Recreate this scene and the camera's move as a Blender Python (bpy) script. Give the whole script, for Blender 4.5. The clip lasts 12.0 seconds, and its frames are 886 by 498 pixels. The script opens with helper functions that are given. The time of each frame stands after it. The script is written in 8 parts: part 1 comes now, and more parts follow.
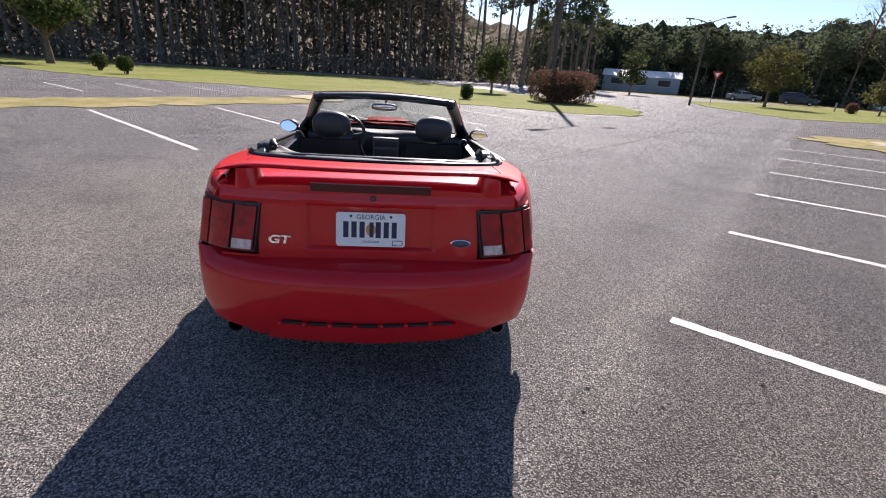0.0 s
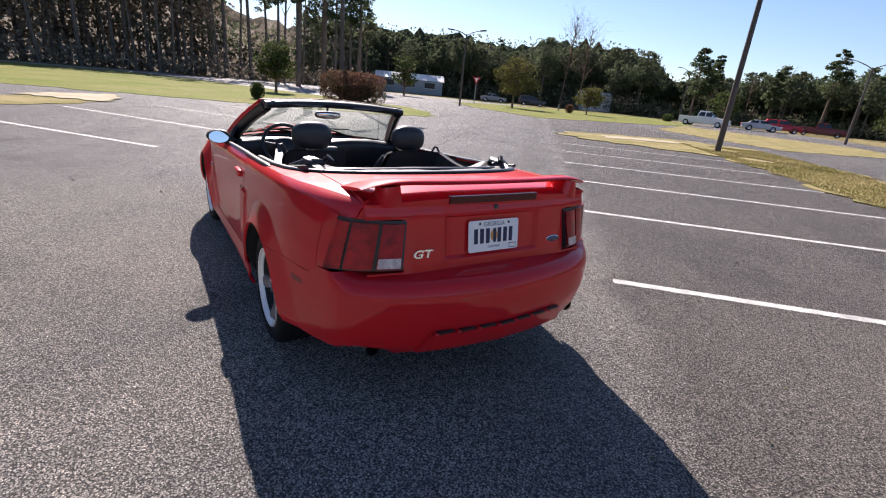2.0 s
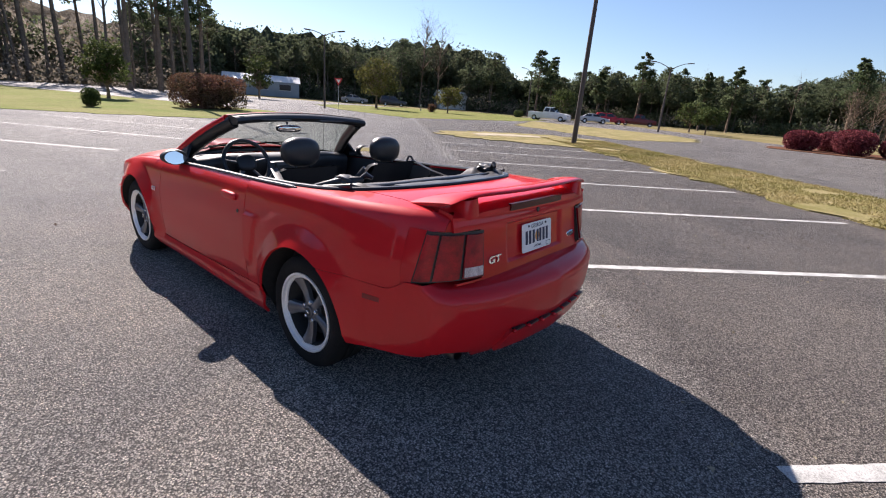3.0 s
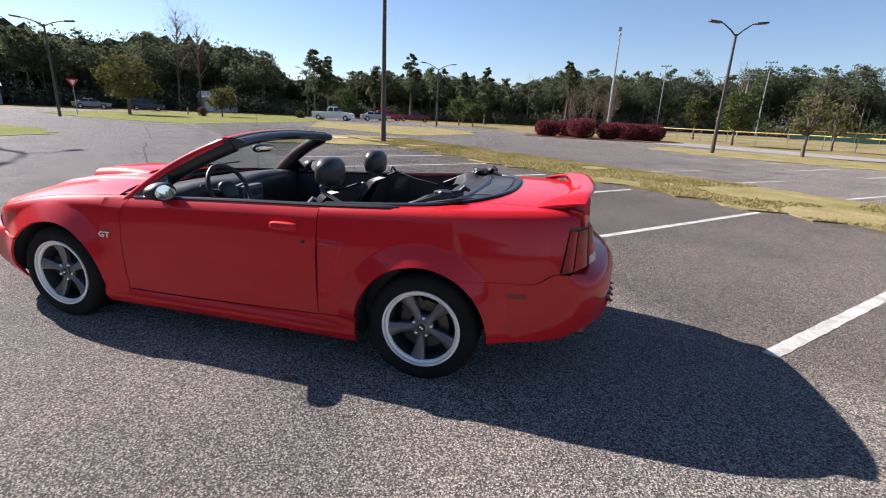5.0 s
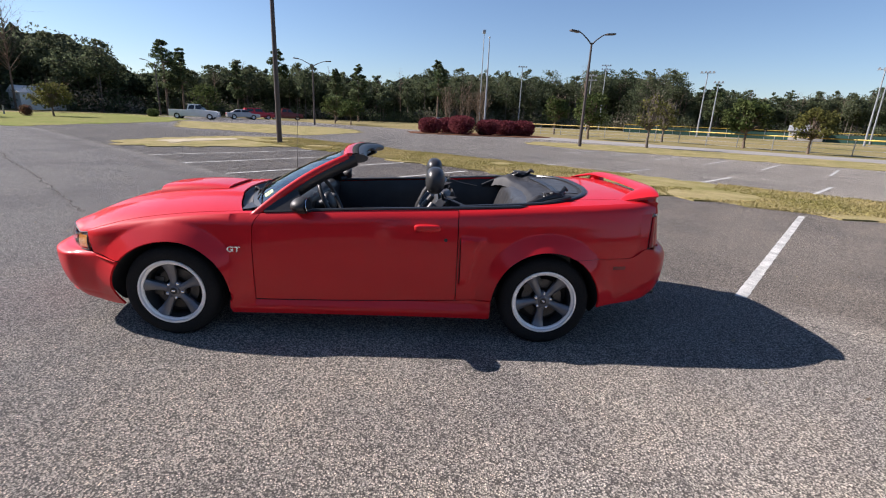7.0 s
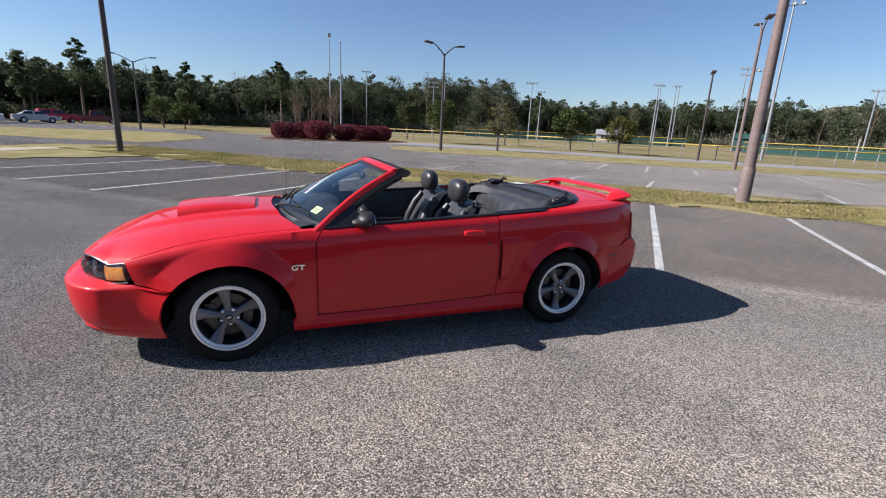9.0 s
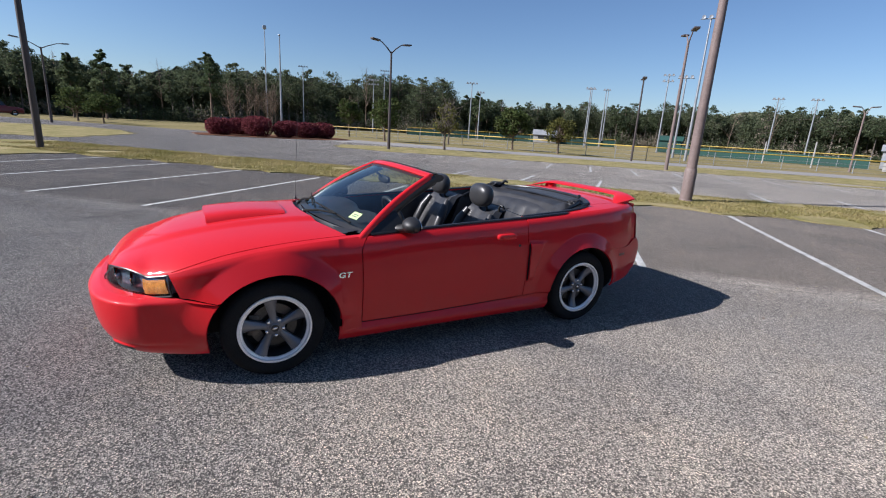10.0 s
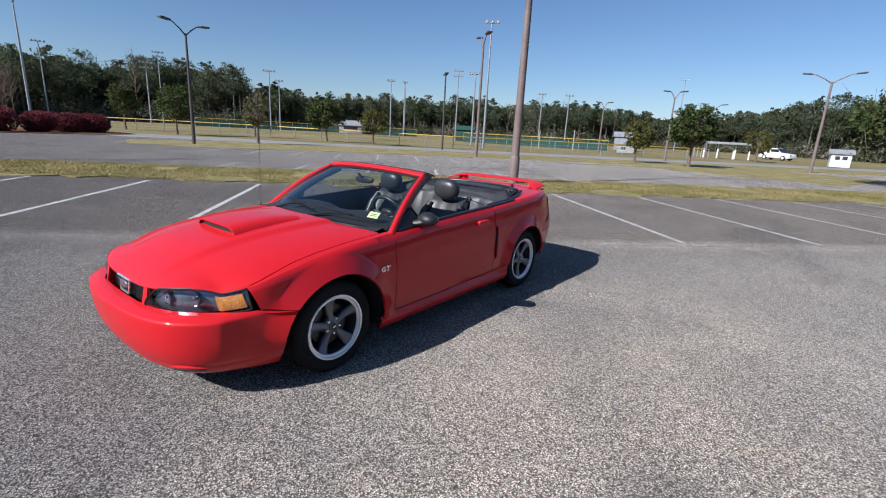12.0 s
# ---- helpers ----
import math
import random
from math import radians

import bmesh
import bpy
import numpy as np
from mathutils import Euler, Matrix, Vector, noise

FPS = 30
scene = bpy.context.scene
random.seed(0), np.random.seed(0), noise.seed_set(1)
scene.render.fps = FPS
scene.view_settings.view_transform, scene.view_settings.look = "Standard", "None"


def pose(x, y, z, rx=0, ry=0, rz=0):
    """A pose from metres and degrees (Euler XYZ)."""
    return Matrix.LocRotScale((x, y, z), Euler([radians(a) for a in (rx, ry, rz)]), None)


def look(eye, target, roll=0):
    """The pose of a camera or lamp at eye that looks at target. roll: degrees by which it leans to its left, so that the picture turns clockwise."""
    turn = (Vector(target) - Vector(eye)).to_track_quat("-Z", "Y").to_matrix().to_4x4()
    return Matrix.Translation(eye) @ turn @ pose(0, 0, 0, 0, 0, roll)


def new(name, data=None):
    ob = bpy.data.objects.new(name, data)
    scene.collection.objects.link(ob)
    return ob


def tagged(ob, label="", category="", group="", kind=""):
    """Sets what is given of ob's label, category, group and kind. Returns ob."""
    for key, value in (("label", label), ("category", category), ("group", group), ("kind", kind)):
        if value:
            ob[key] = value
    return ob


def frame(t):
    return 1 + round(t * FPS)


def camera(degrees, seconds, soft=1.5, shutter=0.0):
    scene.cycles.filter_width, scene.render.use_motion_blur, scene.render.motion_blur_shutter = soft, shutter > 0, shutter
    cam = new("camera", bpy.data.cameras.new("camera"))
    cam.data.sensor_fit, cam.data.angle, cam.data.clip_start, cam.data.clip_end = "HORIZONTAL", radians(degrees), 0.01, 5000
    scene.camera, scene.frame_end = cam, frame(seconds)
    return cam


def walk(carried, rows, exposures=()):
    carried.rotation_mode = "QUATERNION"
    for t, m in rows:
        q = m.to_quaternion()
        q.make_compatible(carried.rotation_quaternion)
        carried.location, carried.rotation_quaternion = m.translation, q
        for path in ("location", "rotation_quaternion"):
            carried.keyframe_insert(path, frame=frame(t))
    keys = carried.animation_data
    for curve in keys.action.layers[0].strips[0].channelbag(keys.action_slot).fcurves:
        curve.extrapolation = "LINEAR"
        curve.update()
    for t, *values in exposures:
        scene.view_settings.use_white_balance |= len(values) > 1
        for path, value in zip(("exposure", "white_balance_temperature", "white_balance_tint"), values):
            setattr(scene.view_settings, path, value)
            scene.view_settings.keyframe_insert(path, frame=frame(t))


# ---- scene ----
cam = camera(87.7, 12.0, soft=1.1)
PATH = [
    (0, (0.104, -2.841, 1.522), (0.316, -0.988, 0.799), 3.9),
    (0.5, (-0.207, -2.842, 1.517), (0.233, -1.023, 0.811), 5.3),
    (1, (-0.583, -2.827, 1.513), (0.075, -1.071, 0.818), 5.2),
    (1.5, (-0.97, -2.675, 1.494), (-0.179, -0.972, 0.805), 5.4),
    (2, (-1.398, -2.537, 1.487), (-0.348, -0.965, 0.832), 5.6),
    (2.5, (-1.776, -2.304, 1.474), (-0.533, -0.871, 0.839), 4.4),
    (3, (-2.181, -2.039, 1.488), (-0.717, -0.82, 0.88), 4.5),
    (3.5, (-2.509, -1.731, 1.493), (-0.873, -0.743, 0.901), 4.1),
    (3.7, (-2.598, -1.583, 1.493), (-0.913, -0.678, 0.906), 3.5),
    (5.5, (-3.323, -0.29, 1.477), (-1.428, 0.027, 0.924), 3.1),
    (6, (-3.483, 0.096, 1.482), (-1.57, 0.285, 0.929), 3.3),
    (6.5, (-3.665, 0.469, 1.518), (-1.744, 0.51, 0.966), 3.1),
    (7, (-3.885, 0.836, 1.549), (-1.964, 0.766, 0.999), 2.4),
    (7.2, (-3.908, 0.984, 1.541), (-1.988, 0.879, 0.993), 1.9),
    (8.8, (-3.984, 2.11, 1.599), (-2.157, 1.477, 1.085), 2.6),
    (9, (-3.989, 2.273, 1.593), (-2.181, 1.586, 1.085), 2.6),
    (9.5, (-3.903, 2.629, 1.599), (-2.136, 1.841, 1.093), 3.0),
    (10, (-3.735, 2.953, 1.612), (-2.034, 2.029, 1.11), 3.5),
    (10.5, (-3.642, 3.354, 1.627), (-2.069, 2.224, 1.129), 3.9),
    (11, (-3.485, 3.701, 1.615), (-2.037, 2.412, 1.122), 3.1),
    (11.5, (-3.383, 4.097, 1.649), (-2.077, 2.665, 1.155), 2.8),
    (12, (-3.188, 4.426, 1.642), (-2.003, 2.893, 1.146), 3.1),
]
walk(cam, [(t, look(eye, target, roll)) for t, eye, target, roll in PATH], [(0, 1.19, 6500, 20), (2.5, 1.19, 6600, 20), (5.5, 1.15, 6500, 18), (6.5, 1.05, 6450, 17.5), (9.5, 0.75, 6000, 15), (12, 0.59, 5800, 13)])

# ---- world, sun ----
SUN_AZ, SUN_EL = 14.5, 37.0          # degrees clockwise from +y, degrees above the horizon
world = bpy.data.worlds.new("sky")
scene.world = world
world.use_nodes = True
wn = world.node_tree
wn.nodes.clear()
sky = wn.nodes.new("ShaderNodeTexSky")
sky.sky_type, sky.sun_disc = "NISHITA", False
sky.sun_elevation, sky.sun_rotation = radians(SUN_EL), radians(SUN_AZ)
sky.air_density, sky.dust_density, sky.ozone_density, sky.altitude = 1.0, 0.22, 4.5, 20
wbg = wn.nodes.new("ShaderNodeBackground")
wbg.inputs["Strength"].default_value = 0.064
wout = wn.nodes.new("ShaderNodeOutputWorld")
wn.links.new(sky.outputs[0], wbg.inputs[0])
wn.links.new(wbg.outputs[0], wout.inputs[0])
sun = new("sun", bpy.data.lights.new("sun", "SUN"))
sun.data.energy, sun.data.angle, sun.data.color = 5.0, radians(0.53), (1.0, 0.94, 0.86)
to_sun = Vector((math.sin(radians(SUN_AZ)) * math.cos(radians(SUN_EL)), math.cos(radians(SUN_AZ)) * math.cos(radians(SUN_EL)), math.sin(radians(SUN_EL))))
sun.matrix_basis = look(to_sun * 60, (0, 0, 0))


# ---- materials ----
def mat(name, a, b=None, rough=0.6, scale=3.0, fine=60.0, bump=0.15, metal=0.0, coat=0.0, spec=0.5, fine_mix=0.25, random_mix=0.0,
        translucent=0.0, island=False):
    """A surface of two colours mixed by coarse noise, with fine grain in value and relief."""
    m = bpy.data.materials.new(name)
    m.use_nodes = True
    t = m.node_tree
    p = t.nodes["Principled BSDF"]
    b = b or tuple(c * 0.75 for c in a)
    tc = t.nodes.new("ShaderNodeTexCoord")
    n1 = t.nodes.new("ShaderNodeTexNoise")
    n1.inputs["Scale"].default_value, n1.inputs["Detail"].default_value, n1.inputs["Roughness"].default_value = scale, 5, 0.6
    n2 = t.nodes.new("ShaderNodeTexNoise")
    n2.inputs["Scale"].default_value, n2.inputs["Detail"].default_value = fine, 3
    for n in (n1, n2):
        t.links.new(tc.outputs["Object"], n.inputs["Vector"])
    mix = t.nodes.new("ShaderNodeMix")
    mix.data_type = "RGBA"
    mix.inputs[6].default_value, mix.inputs[7].default_value = (*a, 1), (*b, 1)
    ramp = t.nodes.new("ShaderNodeMapRange")
    ramp.inputs[1].default_value, ramp.inputs[2].default_value = 0.35, 0.65
    t.links.new(n1.outputs[0], ramp.inputs[0])
    t.links.new(ramp.outputs[0], mix.inputs[0])
    val = t.nodes.new("ShaderNodeMapRange")
    val.inputs[1].default_value, val.inputs[2].default_value = 0.3, 0.7
    val.inputs[3].default_value, val.inputs[4].default_value = 1 - fine_mix, 1 + fine_mix
    t.links.new(n2.outputs[0], val.inputs[0])
    mul = t.nodes.new("ShaderNodeMix")
    mul.data_type, mul.blend_type = "RGBA", "MULTIPLY"
    mul.inputs[0].default_value = 1
    t.links.new(mix.outputs[2], mul.inputs[6])
    last = val.outputs[0]
    if random_mix:
        info = t.nodes.new("ShaderNodeNewGeometry" if island else "ShaderNodeObjectInfo")
        r = t.nodes.new("ShaderNodeMapRange")
        r.inputs[3].default_value, r.inputs[4].default_value = 1 - random_mix, 1 + random_mix
        t.links.new(info.outputs["Random Per Island" if island else "Random"], r.inputs[0])
        mm = t.nodes.new("ShaderNodeMath")
        mm.operation = "MULTIPLY"
        t.links.new(val.outputs[0], mm.inputs[0])
        t.links.new(r.outputs[0], mm.inputs[1])
        last = mm.outputs[0]
    t.links.new(last, mul.inputs[7])
    t.links.new(mul.outputs[2], p.inputs["Base Color"])
    p.inputs["Roughness"].default_value, p.inputs["Metallic"].default_value = rough, metal
    p.inputs["Specular IOR Level"].default_value = spec
    p.inputs["Coat Weight"].default_value, p.inputs["Coat Roughness"].default_value = coat, 0.06
    if bump:
        bm_ = t.nodes.new("ShaderNodeBump")
        bm_.inputs["Strength"].default_value, bm_.inputs["Distance"].default_value = bump, 0.5 / fine
        t.links.new(n2.outputs[0], bm_.inputs["Height"])
        t.links.new(bm_.outputs[0], p.inputs["Normal"])
    if translucent:
        p.inputs["Subsurface Weight"].default_value = 0.0
        tr = t.nodes.new("ShaderNodeBsdfTranslucent")
        t.links.new(mul.outputs[2], tr.inputs["Color"])
        mx = t.nodes.new("ShaderNodeMixShader")
        mx.inputs[0].default_value = translucent
        out = t.nodes["Material Output"]
        t.links.new(p.outputs[0], mx.inputs[1])
        t.links.new(tr.outputs[0], mx.inputs[2])
        t.links.new(mx.outputs[0], out.inputs[0])
    return m


def glass_mat(name, tint, rough=0.0):
    """A thin pane: mostly clear, with gloss that grows at grazing angles."""
    m = bpy.data.materials.new(name)
    m.use_nodes = True
    t = m.node_tree
    t.nodes.clear()
    out = t.nodes.new("ShaderNodeOutputMaterial")
    clear = t.nodes.new("ShaderNodeBsdfTransparent")
    clear.inputs[0].default_value = (*tint, 1)
    gloss = t.nodes.new("ShaderNodeBsdfGlossy")
    gloss.inputs["Roughness"].default_value = rough
    facing = t.nodes.new("ShaderNodeLayerWeight")
    power = t.nodes.new("ShaderNodeMath")
    power.operation = "POWER"
    power.inputs[1].default_value = 4.0
    fres = t.nodes.new("ShaderNodeMapRange")
    fres.inputs[3].default_value, fres.inputs[4].default_value = 0.05, 1.0
    t.links.new(facing.outputs["Facing"], power.inputs[0])
    t.links.new(power.outputs[0], fres.inputs[0])
    mix = t.nodes.new("ShaderNodeMixShader")
    t.links.new(fres.outputs[0], mix.inputs[0])
    t.links.new(clear.outputs[0], mix.inputs[1])
    t.links.new(gloss.outputs[0], mix.inputs[2])
    t.links.new(mix.outputs[0], out.inputs[0])
    return m


def asphalt_mat():
    """Weathered asphalt: exposed pale stones in dark binder, tan dust in the aisle, older darker paving in the stalls."""
    m = bpy.data.materials.new("asphalt")
    m.use_nodes = True
    t = m.node_tree
    p = t.nodes["Principled BSDF"]
    tc = t.nodes.new("ShaderNodeTexCoord")

    def noise_node(scale, detail=4, rough=0.6, dist=0.0):
        n = t.nodes.new("ShaderNodeTexNoise")
        n.inputs["Scale"].default_value, n.inputs["Detail"].default_value = scale, detail
        n.inputs["Roughness"].default_value, n.inputs["Distortion"].default_value = rough, dist
        t.links.new(tc.outputs["Object"], n.inputs["Vector"])
        return n.outputs[0]

    def span(src, a, b, c, d):
        r = t.nodes.new("ShaderNodeMapRange")
        for k, x in enumerate((a, b, c, d)):
            r.inputs[k + 1].default_value = x
        t.links.new(src, r.inputs[0])
        return r.outputs[0]

    def mixed(fac, x, y, kind="MIX"):
        n = t.nodes.new("ShaderNodeMix")
        n.data_type, n.blend_type = "RGBA", kind
        for k, s in ((0, fac), (6, x), (7, y)):
            if isinstance(s, (int, float)):
                n.inputs[k].default_value = s
            elif isinstance(s, tuple):
                n.inputs[k].default_value = (*s, 1)
            else:
                t.links.new(s, n.inputs[k])
        return n.outputs[2]

    def maths(op, x, y):
        n = t.nodes.new("ShaderNodeMath")
        n.operation = op
        for k, s in enumerate((x, y)):
            if isinstance(s, (int, float)):
                n.inputs[k].default_value = s
            else:
                t.links.new(s, n.inputs[k])
        return n.outputs[0]

    vor = t.nodes.new("ShaderNodeTexVoronoi")
    vor.inputs["Scale"].default_value = 112
    t.links.new(tc.outputs["Object"], vor.inputs["Vector"])
    stone = span(vor.outputs["Color"], 0.2, 0.9, 0.0, 1.0)
    edge = span(vor.outputs["Distance"], 0.40, 0.70, 1.0, 0.0)
    fine = span(noise_node(260, 2), 0.3, 0.7, 0.6, 1.4)
    base = mixed(stone, (0.215, 0.197, 0.179), (0.81, 0.750, 0.679))
    base = mixed(edge, (0.064, 0.060, 0.057), base)
    base = mixed(0.08, base, (0.46, 0.412, 0.360))
    base = mixed(1.0, base, mixed(span(noise_node(170, 2, 0.6), 0.40, 0.62, 0.0, 1.0), (0.66, 0.66, 0.67), (1.29, 1.29, 1.28)), "MULTIPLY")
    base = mixed(1.0, base, mixed(span(noise_node(34, 3, 0.7), 0.35, 0.65, 0.0, 1.0), (0.86, 0.86, 0.86), (1.14, 1.14, 1.13)), "MULTIPLY")
    base = mixed(1.0, base, mixed(span(noise_node(11, 4, 0.75), 0.35, 0.65, 0.0, 1.0), (0.90, 0.90, 0.90), (1.10, 1.095, 1.085)), "MULTIPLY")
    # bare grey patches where the dust has washed off, with open pores
    bare = span(noise_node(0.42, 5, 0.62, 0.7), 0.47, 0.63, 0.0, 1.0)
    pores = mixed(1.0, base, mixed(span(noise_node(150, 2, 0.6), 0.42, 0.60, 0.0, 1.0), (0.45, 0.46, 0.48), (1.06, 1.07, 1.10)), "MULTIPLY")
    base = mixed(maths("MULTIPLY", bare, 0.85), base, pores)
    mid = span(noise_node(2.6, 6, 0.65), 0.45, 0.72, 0.0, 1.0)
    base = mixed(maths("MULTIPLY", mid, 0.5), base, mixed(1.0, base, (0.76, 0.76, 0.77), "MULTIPLY"))
    dust = span(noise_node(0.9, 5, 0.7, 1.2), 0.52, 0.72, 0.0, 0.6)
    base = mixed(dust, base, mixed(1.0, base, (1.16, 1.12, 1.05), "MULTIPLY"))
    sep = t.nodes.new("ShaderNodeSeparateXYZ")
    t.links.new(tc.outputs["Object"], sep.inputs[0])
    # tan silt that washed over the aisle and filled the pores
    ex = maths("MULTIPLY", maths("ADD", sep.outputs[0], 2.6), 0.50)
    ey = maths("MULTIPLY", maths("SUBTRACT", sep.outputs[1], 2.1), 0.30)
    silt = maths("SQRT", maths("ADD", maths("MULTIPLY", ex, ex), maths("MULTIPLY", ey, ey)), 0.0)
    silt = maths("ADD", silt, maths("MULTIPLY", maths("SUBTRACT", noise_node(1.1, 6, 0.7, 0.6), 0.5), 1.6))
    silt = span(silt, 0.40, 1.15, 0.9, 0.0)
    base = mixed(silt, base, mixed(1.0, base, (1.30, 1.24, 1.15), "MULTIPLY"))
    # asphalt darker round the aisle's end behind the parked car
    dull = maths("ADD", sep.outputs[1], maths("MULTIPLY", maths("SUBTRACT", noise_node(0.8, 5, 0.65, 0.5), 0.5), 2.2))
    dull = maths("MULTIPLY", span(dull, -1.6, 0.2, 0.7, 0.0), span(sep.outputs[0], 0.2, 2.0, 1.0, 0.0))
    base = mixed(dull, base, mixed(1.0, base, (0.85, 0.84, 0.83), "MULTIPLY"))
    # older paving: stalls on both sides of the aisle
    v = maths("SUBTRACT", maths("MULTIPLY", sep.outputs[0], 0.731), maths("MULTIPLY", sep.outputs[1], 0.682))
    wander = maths("SUBTRACT", noise_node(1.4, 5, 0.7), 0.5)
    v2 = maths("ADD", v, maths("MULTIPLY", wander, 0.6))
    old = maths("MULTIPLY", span(v2, 1.45, 1.85, 0.0, 1.0), span(v2, 9.0, 10.2, 1.0, 0.25))
    base = mixed(old, base, mixed(1.0, base, (0.66, 0.63, 0.60), "MULTIPLY"))
    v3 = maths("ADD", v, maths("MULTIPLY", wander, 0.22))
    band = maths("MULTIPLY", span(v3, 1.15, 1.45, 0.0, 0.5), span(v3, 1.48, 1.80, 1.0, 0.0))
    base = mixed(band, base, mixed(1.0, base, (1.30, 1.26, 1.18), "MULTIPLY"))
    worn = maths("MULTIPLY", span(v2, 0.25, 0.75, 0.0, 0.6), span(v2, 0.95, 1.35, 1.0, 0.0))
    base = mixed(worn, base, mixed(1.0, base, (0.80, 0.79, 0.78), "MULTIPLY"))
    spots = span(noise_node(0.75, 3, 0.5), 0.63, 0.72, 0.0, 0.35)
    base = mixed(spots, base, (0.07, 0.068, 0.066))
    base = mixed(1.0, base, mixed(fine, (0.8, 0.8, 0.8), (1.1, 1.1, 1.1)), "MULTIPLY")
    t.links.new(base, p.inputs["Base Color"])
    p.inputs["Roughness"].default_value, p.inputs["Diffuse Roughness"].default_value = 0.74, 0.9
    p.inputs["Specular IOR Level"].default_value = 0.3
    bump = t.nodes.new("ShaderNodeBump")
    bump.inputs["Strength"].default_value, bump.inputs["Distance"].default_value = 1.0, 0.019
    t.links.new(maths("ADD", maths("MULTIPLY", edge, stone), maths("MULTIPLY", fine, 0.3)), bump.inputs["Height"])
    t.links.new(bump.outputs[0], p.inputs["Normal"])
    return m


def paint_mat(name, colour, dark, flake=0.0):
    """Car paint: colour coat with faint orange peel and dust, under clear coat."""
    m = mat(name, colour, dark, rough=0.5, scale=0.9, fine=420, bump=0.015, coat=0.62, spec=0.10, fine_mix=0.03)
    return m


